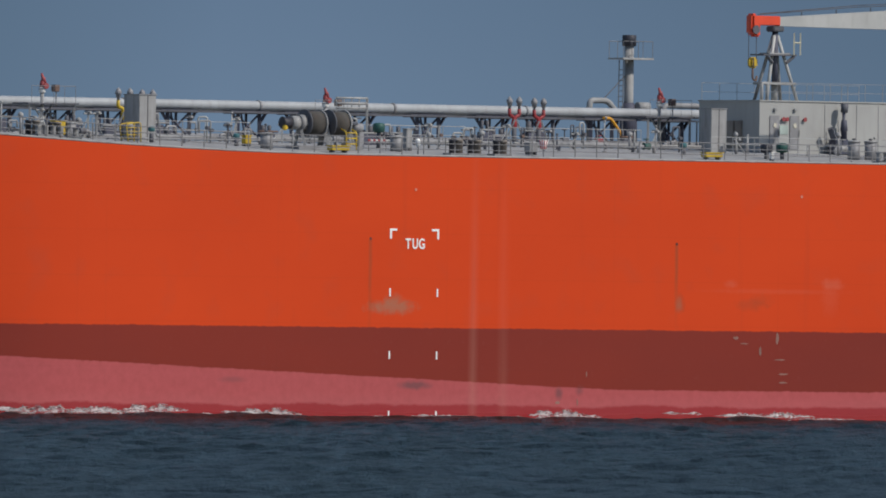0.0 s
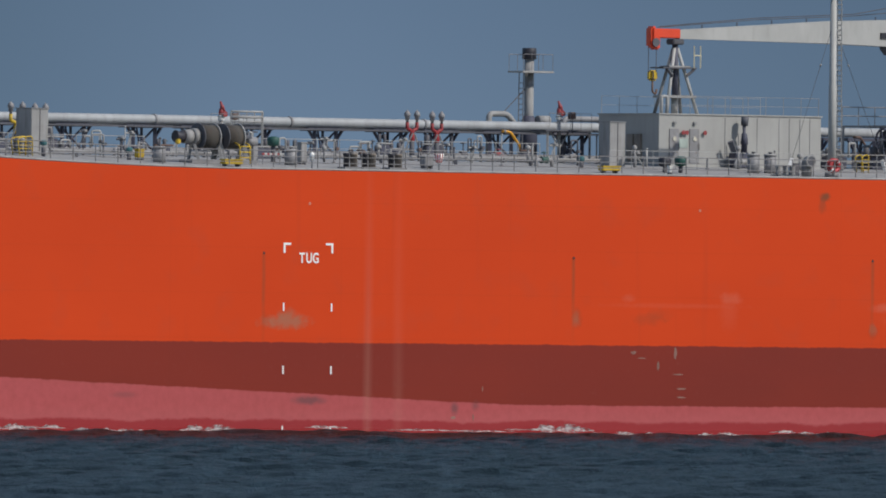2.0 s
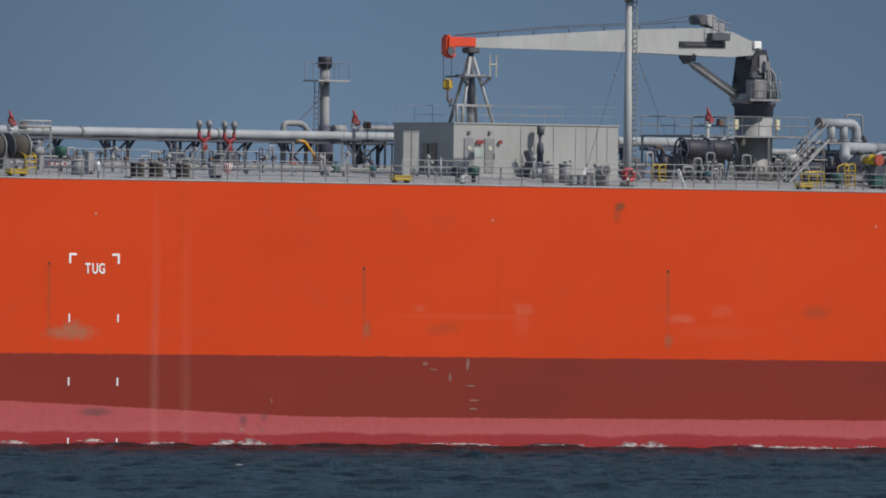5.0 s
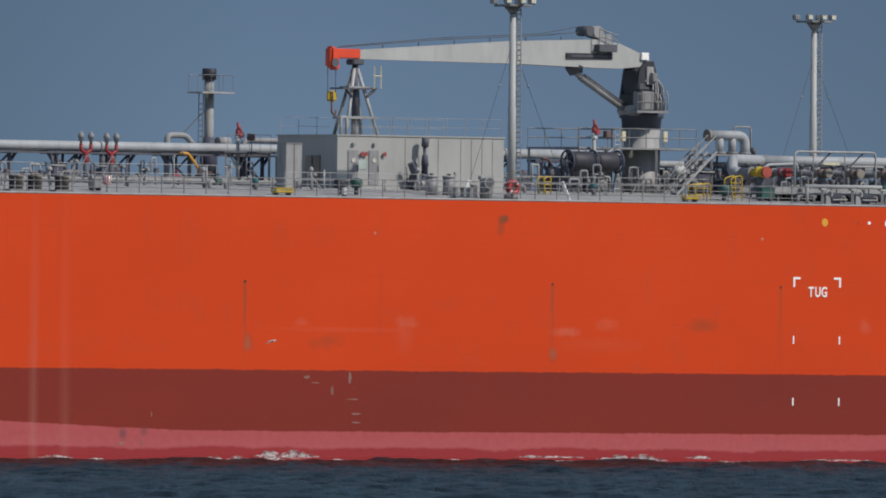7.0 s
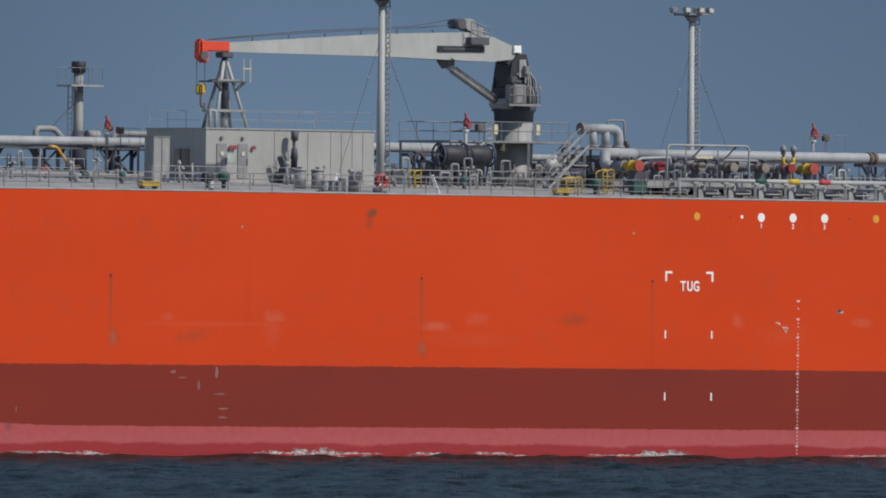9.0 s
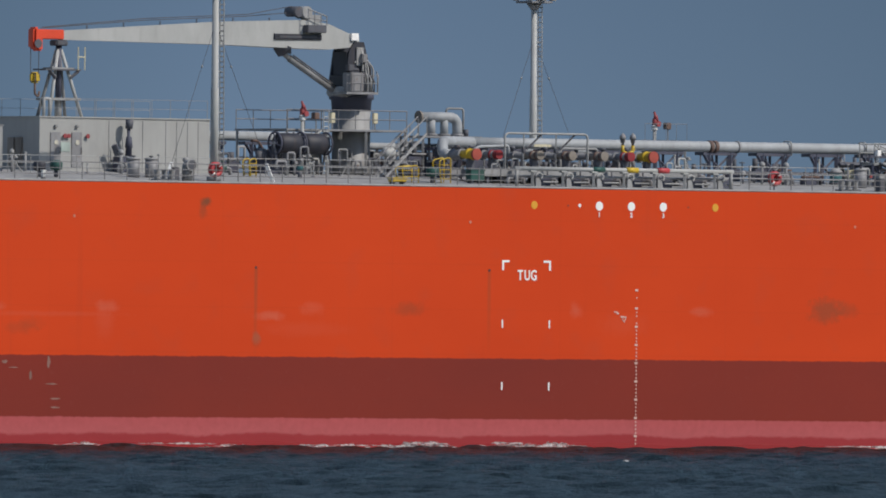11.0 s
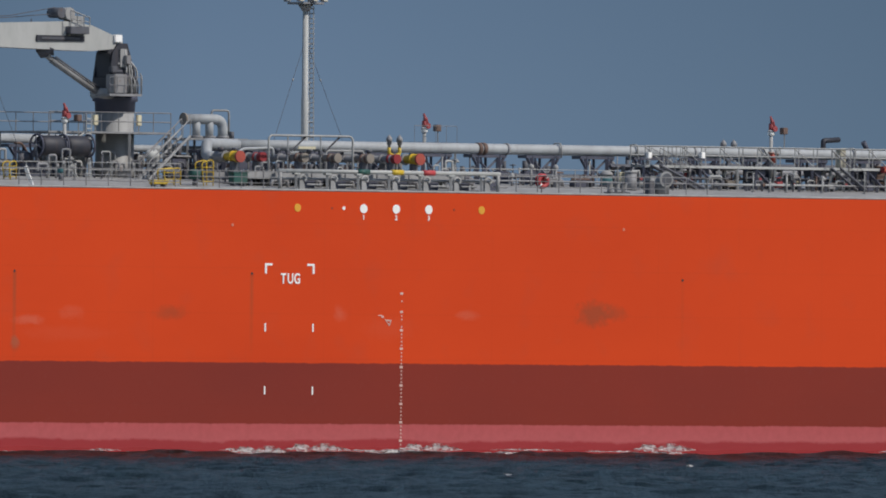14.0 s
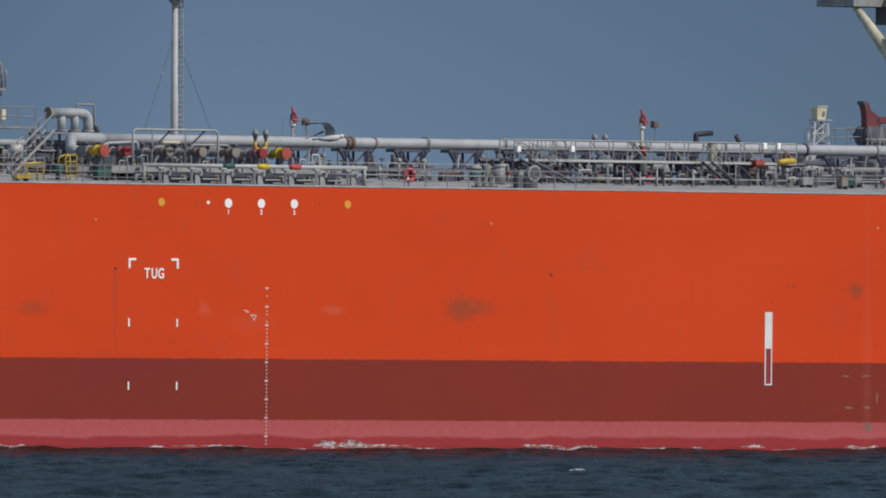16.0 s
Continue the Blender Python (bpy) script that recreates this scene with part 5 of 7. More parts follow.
for k in range(60):
    sounding_post(-36 + 156 * (k + rnd.random()) / 60, rnd.choice((7.4, 9.5, 13.0, 18.0)), rnd.uniform(0.5, 1.7), rnd.choice((RAILP, PALE, RAILP, RAIL, STEEL)))
for k in range(44):
    u = -36 + 156 * (k + rnd.random()) / 44
    if 29 < u < 43:
        continue
    valve_block(u, rnd.choice((12.2, 16.6, 18.2, 19.4, 22.5)), rnd.uniform(0.6, 1.5), rnd.uniform(0.7, 1.5))


def pipe_stand(u, b, h, lean, colour):
    """A light braced stand for deck lines."""
    z0 = deck_z(u, b)
    ob = thing("pipe_stand", (u, b, z0), "slim braced steel stand for deck lines", "pipe support", "slim pipe stands")
    part("post", bar(B(), (u, b, z0 - 0.03), (u, b, z0 + h), 0.09), colour, ob)
    part("brace", bar(B(), (u + lean, b, z0 - 0.03), (u, b, z0 + h * 0.85), 0.06), colour, ob)
    part("head", bar(B(), (u - 0.3, b, z0 + h), (u + 0.3, b, z0 + h), 0.07), colour, ob)
    part("saddle", tube(B(), [(u, b - 0.25, z0 + h + 0.07), (u, b + 0.25, z0 + h + 0.07)], 0.07, 7), PALE, ob)


for k in range(54):
    u = -36 + 150 * (k + rnd.random()) / 54
    if not 29 < u < 43.5:
        pipe_stand(u, rnd.choice((8.4, 10.8, 12.6, 15.4, 17.0)), rnd.uniform(0.7, 1.35), rnd.choice((-0.6, -0.4, 0.4, 0.6)), rnd.choice((RAILP, RAILP, PALE, STEEL)))


def folding_davit():
    """A dark folded davit before the deck house."""
    u, b = 36.25, 10.45
    z0 = deck_z(u, b)
    ob = thing("folding_davit", (u, b, z0), "dark folded hydraulic davit before the deck house", "davit")
    part("base", box(B(), (u - 0.8, b - 0.35, z0 - 0.04), (u + 0.15, b + 0.4, z0 + 0.85), 0.06), NAVY, ob)
    part("column", tube(B(), [(u, b, z0 + 0.5), (u + 0.02, b, z0 + 1.3), (u + 0.02, b, z0 + 1.32), (u + 0.02, b, z0 + 1.9), (u, b, z0 + 1.95), (u, b, z0 + 2.6)], [0.2, 0.17, 0.22, 0.16, 0.08, 0.12], 10), NAVY, ob)
    part("folded_arm", bar(B(), (u - 0.75, b - 0.1, z0 + 0.8), (u - 1.05, b - 0.1, z0 + 1.45), 0.3), STEEL, ob)
    part("hook_lever", bar(B(), (u - 0.45, b - 0.1, z0 + 0.9), (u - 0.5, b - 0.1, z0 + 1.9), 0.05), PALE, ob)
    part("top_knuckle", tube(B(), [(u + 0.02, b, z0 + 2.35), (u + 0.06, b, z0 + 2.85)], [0.2, 0.22], 10), STEEL, ob)


folding_davit()


# ---- midships: crane platform, reels, manifold ----
def stair(u0, z0, u1, z1, b, w=0.8, beam=None):
    ob = thing("inclined_stair", (u0, b, z0), "pale grey steel stairway with tubular hand rails", "stairs", "deck stairways")
    for s in (0, w):
        part("stringer", bar(B(), (u0, b + s, z0 - 0.02), (u1, b + s, z1), 0.13 if beam else 0.11), beam or PALE, ob)
        bm = B()
        bar(bm, (u0, b + s, z0 + 0.95), (u1, b + s, z1 + 0.95), 0.03 if beam else 0.05)
        for t in (0.0, 0.33, 0.66, 1.0):
            x, z = u0 + (u1 - u0) * t, z0 + (z1 - z0) * t
            bar(bm, (x, b + s, z), (x, b + s, z + 0.95), 0.03 if beam else 0.045)
        part("hand_rail", bm, PALE if s == 0 and not beam else RAIL, ob)
    n = max(3, int(abs(z1 - z0) / 0.23))
    for k in range(1, n):
        t = k / n
        x, z = u0 + (u1 - u0) * t, z0 + (z1 - z0) * t
        part("tread", box(B(), (x - 0.1, b, z - 0.012), (x + 0.1, b + w, z + 0.012)), GREY, ob)


def raised_platform(name, u0, u1, b0, b1, z, label, posts=4, rail=True):
    ob = thing(name, (u0, b0, z), label, "platform", "raised deck platforms")
    part("deck_grating", box(B(), (u0, b0, z - 0.1), (u1, b1, z)), GREY, ob)
    for k in range(posts):
        u = u0 + 0.1 + (u1 - u0 - 0.2) * k / (posts - 1)
        for b in (b0 + 0.1, b1 - 0.1):
            part("leg", bar(B(), (u, b, deck_z(u, b) - 0.04), (u, b, z - 0.1), 0.13), PALE, ob)
    if rail:
        n = max(2, int((u1 - u0) / 1.1))
        for b in (b0 + 0.05, b1 - 0.05):
            for k in range(n + 1):
                u = u0 + 0.05 + (u1 - u0 - 0.1) * k / n
                part("rail_post", bar(B(), (u, b, z), (u, b, z + 1.05), 0.045), RAIL, ob)
            for h in (0.55, 1.05):
                part("rail_bar", bar(B(), (u0 + 0.05, b, z + h), (u1 - 0.05, b, z + h), 0.04), RAIL, ob)
    return ob


crane_deck = raised_platform("crane_platform", 48.10, 56.52, 11.8, 16.5, 17.2, "grey railed platform round the crane pedestal", 4)


up, ul = 49.02, 50.70
part("braced_post", bar(B(), (up, 11.6, deck_z(up, 11.6) - 0.03), (up, 11.6, 17.25), 0.12), RAILP, crane_deck, "pale braced post")
for s in (-1, 1):
    part("post_brace", bar(B(), (up + 0.1, 11.55, 16.35 if s > 0 else 16.1), (up + 1.3 * (s > 0) + 0.85 * (s < 0), 11.55, 17.1 if s > 0 else deck_z(up, 11.6)), 0.08), JIB, crane_deck)
bm = B()
for s in (-0.18, 0.18):
    bar(bm, (ul + s, 11.62, deck_z(ul, 11.62) - 0.03), (ul + s, 11.62, 18.2), 0.05)
for k in range(12):
    bar(bm, (ul - 0.18, 11.62, 14.9 + 0.27 * k), (ul + 0.18, 11.62, 14.9 + 0.27 * k), 0.04)
part("ladder", bm, JIB, crane_deck, "pale rung ladder")


def cable_reel(u0, u1, b, z, r):
    """A long hose reel on a fore-and-aft shaft, with open spoked cheeks."""
    z0 = deck_z(u0, b)
    ob = thing("hose_reel", (u0, b, z0), "dark navy hose reel with spoked cheeks beside the crane", "hose reel")
    for u in (u0, (u0 + u1) / 2, u1):
        ring = [(u, b + r * math.cos(6.2832 * j / 28), z + r * math.sin(6.2832 * j / 28)) for j in range(29)]
        cheek = part("cheek", tube(B(), ring, 0.06, 8), NAVY, ob, "dark reel cheek")
        for j in range(6):
            a = 6.2832 * j / 6 + 0.3
            part("spoke", bar(B(), (u, b, z), (u, b + r * math.cos(a), z + r * math.sin(a)), 0.06), NAVY, cheek)
    part("barrel", tube(B(), [(u0 + 0.3, b, z), (u1, b, z)], r * 0.72, 20), NAVY, ob)
    for a in (0.15, 1.9):
        part("hose_coil", tube(B(), [(u0 + a, b, z), (u0 + a + 0.1, b, z), (u0 + a + 1.35, b, z), (u0 + a + 1.45, b, z)], [r * 0.8, r * 0.93, r * 0.93, r * 0.8], 20), BLACK, ob, "coil of black hose")
    part("shaft", tube(B(), [(u0 - 0.15, b, z), (u1 + 0.15, b, z)], 0.09, 10), PALE, ob)
    for u in (u0 - 0.08, u1 + 0.08):
        for s in (-1, 1):
            part("stand", bar(B(), (u, b + s * 0.5, z0 - 0.03), (u, b, z), 0.1), STEEL, ob)


for u in (55.14, 52.17):
    ob = thing("control_post", (u, 13.0, 17.2), "faded yellow control post on the crane platform", "control post", "crane platform posts")
    part("panel", box(B(), (u - 0.15, 12.9, 17.55), (u + 0.15, 13.1, 18.15), 0.03), CREAM, ob)
    part("stem", bar(B(), (u, 13.0, 17.18), (u, 13.0, 17.6), 0.08), PALE, ob)
cable_reel(46.85, 50.35, 11.2, 16.38, 0.6)
gear_box(51.75, 15.4, 2.6, 0.8, 1.3, PALE, "pale grey hydraulic power cabinet", "power_cabinet")


def header_pipe():
    """A blanked header with three down legs on its own platform."""
    b = 14.0
    u0, u1, z = 59.01, 61.68, 18.0
    zp = 16.95
    raised_platform("header_platform", u0 - 0.6, u1 + 0.9, 12.9, 15.1, zp, "grey platform under the vapour header", 3, False)
    ob = thing("vapour_header", (u0, b, zp), "pale vapour header pipe with three legs and a blanked end", "pipe", "manifold pipes")
    part("header", tube(B(), bend([(u0, b, z), (u1, b, z), (u1, b, zp)], 0.55, 8), 0.28, 18), PIPE, ob)
    part("blank", tube(B(), [(u0 - 0.08, b, z), (u0 + 0.04, b, z)], 0.34, 20), BEIGE, ob, "weathered blanked flange")
    for u in (u0 + 0.85, u0 + 1.75):
        part("down_leg", tube(B(), [(u, b, zp), (u, b, z)], 0.23, 14), PIPE, ob)
    for u in (u0 + 0.85, u0 + 1.75, u1):
        part("flange", tube(B(), [(u, b, zp + 0.02), (u, b, zp + 0.14)], 0.36, 16), GREY, ob)
    part("vent_loop", tube(B(), bend([(u1 - 0.55, b + 0.3, z - 0.1), (u1 - 0.55, b + 0.3, z + 0.5), (u1 + 0.65, b + 0.3, z + 0.5), (u1 + 0.65, b + 0.3, zp)], 0.2), 0.06, 8), PALE, ob)
    part("valve", tube(B(), [(u1 + 0.7, b + 0.1, zp - 0.02), (u1 + 0.7, b + 0.1, zp + 0.4)], 0.14, 12), STEEL, ob)


header_pipe()
stair(52.84, deck_z(63, 9), 55.66, 17.0, 9.0)
stair(54.57, deck_z(63, 12), 56.97, 16.6, 11.4)


def manifold_line(u, r, cap, ring, label, b0=5.1, b1=10.0, z=15.88, vo=2.2):
    """One manifold branch that runs outboard to a blanked flange."""
    ob = thing("manifold_branch", (u, b0, z), label, "manifold pipe", "cargo manifold branches")
    part("branch_pipe", tube(B(), [(u, b1, z), (u, b0 + 1.3, z)], r * 0.78, 18), PIPE if ring is YELLOW else GREY, ob)
    part("reducer", tube(B(), [(u, b0 + 1.3, z), (u, b0 + 0.75, z), (u, b0 + 0.3, z)], [r * 0.8, r, r], 18), BEIGE if ring is BROWN else (GREY if ring is RED else ring), ob)
    part("ring", tube(B(), [(u, b0 + 0.34, z), (u, b0 + 0.18, z)], r * 1.15, 20), ring, ob)
    part("blank_flange", tube(B(), [(u, b0 + 0.16, z), (u, b0, z)], r * 1.18, 20), cap, ob, "painted blank flange")
    part("outer_flange", tube(B(), [(u, b0 + 1.42, z), (u, b0 + 1.3, z)], r * 1.2, 20), GREY, ob)
    part("mid_flange", tube(B(), [(u, b0 + 0.74, z), (u, b0 + 0.6, z)], r * 1.2, 20), BROWN if ring is BROWN else ring, ob)
    part("saddle", box(B(), (u - 0.2, b0 + 0.5, deck_z(u, b0 + 0.6) - 0.05), (u + 0.2, b0 + 0.75, z - r * 0.9)), STEEL, ob)
    v = part("valve", tube(B(), [(u, b0 + vo, z), (u, b0 + vo + 0.1, z), (u, b0 + vo + 0.6, z), (u, b0 + vo + 0.7, z)], [r * 1.15, r, r, r * 1.15], 16), GREY, ob)
    part("actuator", tube(B(), [(u, b0 + vo + 0.35, z + 0.2), (u, b0 + vo + 0.35, z + 0.35), (u, b0 + vo + 0.35, z + 0.36), (u, b0 + vo + 0.35, z + 0.5)], [0.1, 0.1, 0.17, 0.17], 12), STEEL, v)


manifold_line(56.15, 0.27, FLANGERED, YELLOW, "manifold branch with yellow ring and orange-red blank flange", b1=7.9, vo=1.45)
manifold_line(57.7, 0.22, RED, RED, "small manifold branch with red end")
manifold_line(60.58, 0.22, BEIGE, BROWN, "cargo manifold branch with weathered brown blank flange")
manifold_line(62.84, 0.22, BEIGE, BROWN, "cargo manifold branch with weathered brown blank flange")
manifold_line(65.08, 0.22, BEIGE, BROWN, "cargo manifold branch with weathered brown blank flange")
manifold_line(66.95, 0.22, RED, RED, "small manifold branch with red end")
manifold_line(68.55, 0.27, FLANGERED, YELLOW, "manifold branch with yellow ring and orange-red blank flange")
pipe_thing("branch_elbow", [(56.15, 7.5, 15.86), (56.15, 8.2, 15.88), (56.45, 8.6, 16.6), (57.6, 9.4, 16.6), (59.6, 10.0, 16.58)], 0.31, PIPE, "pale swept elbow joining the branch to the main", round_by=0.35)


pipe_thing("bypass_pipe", [(57.1, 7.0, deck_z(57.1, 7)), (57.1, 7.0, 15.9), (57.7, 7.0, 16.32), (59.8, 7.0, 16.4), (59.8, 7.0, 15.95)], 0.085, PIPE, "thin pale bypass pipe over the branches", round_by=0.2)
pipe_thing("bypass_pipe", [(63.6, 7.2, deck_z(63.6, 7)), (63.6, 7.2, 16.3), (66.2, 7.2, 16.3), (66.2, 7.2, deck_z(66.2, 7))], 0.07, PALE, "thin pale bypass pipe over the branches", round_by=0.2)


def drip_tray():
    u0, u1, b0, b1 = 55.3, 70.3, 3.4, 7.4
    z0 = deck_z(60, 5)
    ob = thing("drip_tray", (u0, b0, z0), "long grey manifold drip tray on short legs", "drip tray")
    part("tray_floor", box(B(), (u0, b0, z0 + 0.3), (u1, b1, z0 + 0.36)), GREY, ob)
    part("outer_lip", box(B(), (u0, b0 - 0.04, z0 + 0.3), (u1, b0, z0 + 0.68)), PALE, ob)
    part("inner_lip", box(B(), (u0, b1, z0 + 0.3), (u1, b1 + 0.04, z0 + 0.68)), GREY, ob)
    for k in range(8):
        u = u0 + 0.3 + k * 2.05
        part("tray_leg", box(B(), (u, b0 + 0.1, deck_z(u, b0) - 0.04), (u + 0.14, b0 + 0.3, z0 + 0.32)), STEEL, ob)


drip_tray()


def hose_rail():
    """The hose support rail at the ship's side on rounded portal frames."""
    b, z = 1.4, 15.1
    u0, u1 = 55.85, 71.15
    ob = thing("hose_rail", (u0, b, deck_z(u0, b)), "heavy pale hose support rail on posts with hooked bracket plates", "hose rail")
    part("rail_pipe", tube(B(), [(u0, b, z), (u1, b, z)], 0.115, 14), JIB, ob)
    part("low_pipe", tube(B(), [(u0, b + 0.5, z - 0.42), (u1, b + 0.5, z - 0.42)], 0.07, 10), PALE, ob)
    for u in (u0 + 0.15, u1 - 0.12):
        part("end_post", tube(B(), [(u, b, deck_z(u, b) - 0.03), (u, b, z)], 0.1, 10), PALE, ob)
    for k in range(7):
        u = 57.1 + 2.13 * k
        zd = deck_z(u, b)
        part("post", bar(B(), (u, b, zd - 0.03), (u, b, z), 0.14), PALE, ob)
        part("post_cap", box(B(), (u - 0.2, b - 0.14, z - 0.2), (u + 0.2, b + 0.14, z - 0.1), 0.02), JIB, ob)
        bm = B()
        f = bm.faces.new([bm.verts.new((u + x, b - 0.05, zz)) for x, zz in ((0.22, zd - 0.03), (0.6, zd - 0.03), (0.52, z - 0.62), (0.42, z - 0.5), (0.22, z - 0.5))])
        g = bmesh.ops.extrude_face_region(bm, geom=[f])
        bmesh.ops.translate(bm, verts=[v for v in g["geom"] if isinstance(v, bmesh.types.BMVert)], vec=(0, 0.14, 0))
        bmesh.ops.recalc_face_normals(bm, faces=bm.faces)
        part("bracket_plate", bm, PALE, ob, "pale bracket plate")
        arc = [(u + 0.42 + 0.22 * math.cos(a), b - 0.05, z - 0.4 + 0.17 * math.sin(a)) for a in (3.3 - 0.55 * j for j in range(9))]
        part("bracket_hook", tube(B(), arc, 0.065, 8), RAILP, ob, "rounded hook on the bracket")
        # navy plate added to give the gap between brackets its shade
        part("gap_shade_plate", box(B(), (u + 0.85, b + 0.75, zd), (u + 1.85, b + 0.83, z - 0.4)), NAVY, ob, "dark plate standing in for the gap's shade")
        part("cross_tie", bar(B(), (u + 0.9, b + 0.2, zd + 0.25), (u + 1.95, b + 0.2, zd + 0.25), 0.07), PALE, ob)
    for u, m in ((61.69, GREEN), (64.03, YELLOW), (66.21, BUOY)):
        part("colour_sleeve", tube(B(), [(u - 0.4, b, z), (u + 0.4, b, z)], 0.15, 14), m, ob, "painted line colour band")


hose_rail()


def gantry():
    """A tubular lifting gantry over the manifold with two slanted arms."""
    b = 4.0
    u0, u1, z = 57.2, 62.98, 17.05
    ob = thing("manifold_gantry", (u0, b, deck_z(u0, b)), "pale tubular gantry over the manifold with dark slanted arms", "gantry")
    part("portal", tube(B(), bend([(u0, b, deck_z(u0, b) - 0.03), (u0, b, z), (u1, b, z), (u1, b, deck_z(u1, b) - 0.03)], 0.3), 0.06, 10), RAILP, ob)
    for u in (58.52, 60.77):
        part("mid_post", bar(B(), (u, b, 16.1), (u, b, z), 0.07), RAILP, ob)
        part("post_clamp", box(B(), (u - 0.12, b - 0.1, 16.0), (u + 0.12, b + 0.1, 16.25), 0.03), STEEL, ob)
        part("low_post", bar(B(), (u, b + 0.02, deck_z(u, b) - 0.03), (u, b + 0.02, 16.0), 0.06), PALE, ob)
    for u in (58.82, 61.15):
        part("slant_arm", bar(B(), (u, b + 0.1, z - 0.85), (u + 1.08, b + 0.1, z + 0.02), 0.085), BLACK, ob, "dark slanted arm")
    part("yellow_plate", box(B(), (59.3, b + 0.06, z - 0.72), (60.48, b + 0.1, z - 0.58)), CREAM, ob, "faded yellow load plate")


gantry()
for k, (u, b, w, h) in enumerate(((57.6, 13.0, 1.2, 1.9), (59.3, 12.4, 0.9, 1.6), (60.6, 13.5, 1.4, 1.5), (58.2, 11.6, 0.8, 1.3), (61.8, 12.2, 1.2, 1.7), (64.0, 8.6, 1.2, 1.0), (66.3, 8.8, 1.3, 1.0), (61.0, 8.6, 1.2, 1.0), (68.0, 9.0, 1.0, 1.1), (47.5, 13.0, 1.3, 1.2), (49.2, 12.0, 1.0, 1.3), (45.6, 14.0, 1.4, 1.1))):
    valve_block(u, b, w, h)
for k, (z, r) in enumerate(((16.35, 0.2), (15.95, 0.14), (15.5, 0.16))):
    pipe_thing("crossover_line", [(55.6, 15.2 + 0.5 * k, z), (56.5, 15.2 + 0.5 * k, z), (72, 15.2 + 0.5 * k, z)], r, (PIPE, STEEL, BROWN)[k], "pipe behind the manifold", [(57 + 3.4 * j, 15.2 + 0.5 * k, z) for j in range(5)])
ball = thing("surge_vessel", (53.80, 10.0, deck_z(57, 10)), "pale rounded surge vessel on a stand", "pressure vessel")
part("vessel", tube(B(), [(53.80 + x, 10.0, 15.95) for x in (-0.42, -0.36, -0.2, 0.2, 0.36, 0.42)], [0.05, 0.2, 0.3, 0.3, 0.2, 0.05], 16), JIB, ball)
part("stand", box(B(), (53.80 - 0.15, 9.85, deck_z(57, 10) - 0.04), (53.80 + 0.15, 10.15, 15.7)), STEEL, ball)
gear_box(69.5, 9.0, 1.2, 0.6, 1.3, GREY, "grey valve control cabinet")
for u in (57.2, 59.4, 61.7, 63.9, 66.1, 70.0):
    gate_valve(u, 3.0, STEEL, 0.9)
def drain_line(u, b, du, db, h, r, material):
    """A small-bore bent line with a valve, rising from the deck."""
    z0 = deck_z(u, b)
    ob = thing("drain_line", (u, b, z0), "small bent drain line with a hand valve", "pipe", "small drain lines")
    part("line", tube(B(), bend([(u, b, z0 - 0.03), (u, b, z0 + h), (u + du, b + db, z0 + h), (u + du, b + db, z0 + h * 0.45)], 0.12, 4), r, 7), material, ob)
    part("valve_body", box(B(), (u - 0.09, b - 0.09, z0 + h * 0.5), (u + 0.09, b + 0.09, z0 + h * 0.5 + 0.17), 0.03), STEEL, ob)
    part("hand_wheel", tube(B(), [(u, b - 0.2, z0 + h * 0.5 + 0.08), (u, b - 0.17, z0 + h * 0.5 + 0.08)], 0.1, 9), rnd.choice((GREY, BROWN, STEEL, GUNRED, STEEL)), ob)


for k in range(26):
    drain_line(56.6 + 0.56 * k, rnd.uniform(4.4, 8.6), rnd.choice((-0.5, -0.35, 0.4, 0.55)), rnd.uniform(-0.3, 0.3), rnd.uniform(0.6, 1.5), rnd.uniform(0.035, 0.06), rnd.choice((RAILP, RAILP, JIB, PALE, STEEL)))
for k in range(26):
    drain_line(43.6 + 0.62 * k, rnd.uniform(9.0, 17.0), rnd.choice((-0.6, -0.4, 0.4, 0.6)), rnd.uniform(-0.3, 0.3), rnd.uniform(0.6, 1.6), rnd.uniform(0.04, 0.08), rnd.choice((RAILP, PALE, JIB, PALE, STEEL, GREY)))
for k in range(34):
    drain_line(84.5 + 1.1 * k, rnd.uniform(5.2, 8.6), rnd.choice((-0.8, -0.5, 0.5, 0.9)), rnd.uniform(-0.2, 0.2), rnd.uniform(0.5, 1.1), rnd.uniform(0.04, 0.07), rnd.choice((RAILP, RAILP, JIB, PALE, STEEL, NAVY)))
for k in range(30):
    drain_line(-36.0 + 2.05 * k, rnd.uniform(9.0, 19.0), rnd.choice((-0.6, -0.4, 0.4, 0.6)), rnd.uniform(-0.3, 0.3), rnd.uniform(0.6, 1.5), rnd.uniform(0.035, 0.06), rnd.choice((RAILP, PALE, JIB, PALE, STEEL, GREY)))


def yellow_steps(u, b, w, h):
    """Small access steps with hooped hand rails."""
    z0 = deck_z(u, b)
    ob = thing("yellow_steps", (u, b, z0), "small faded yellow access steps with curved hand rails", "steps", "yellow access steps")
    for s in (0, 0.6):
        part("hand_rail", tube(B(), bend([(u + 0.15, b + s, z0 - 0.02), (u, b + s, z0 + h * 0.88), (u + w, b + s, z0 + h), (u + w, b + s, z0 - 0.02)], 0.22), 0.035, 8), YELLOW, ob)
    for k in range(4):
        part("tread", box(B(), (u + 0.12, b, z0 + h * (0.15 + 0.18 * k)), (u + w - 0.04, b + 0.6, z0 + h * (0.15 + 0.18 * k) + 0.035)), YELLOW, ob)


for u, b, w, h in ((51.87, 3.0, 0.8, 1.42), (49.3, 3.0, 1.15, 0.95), (-18.2, 5.0, 1.0, 1.05), (41.1, 6.0, 0.5, 1.05)):
    yellow_steps(u, b, w, h)


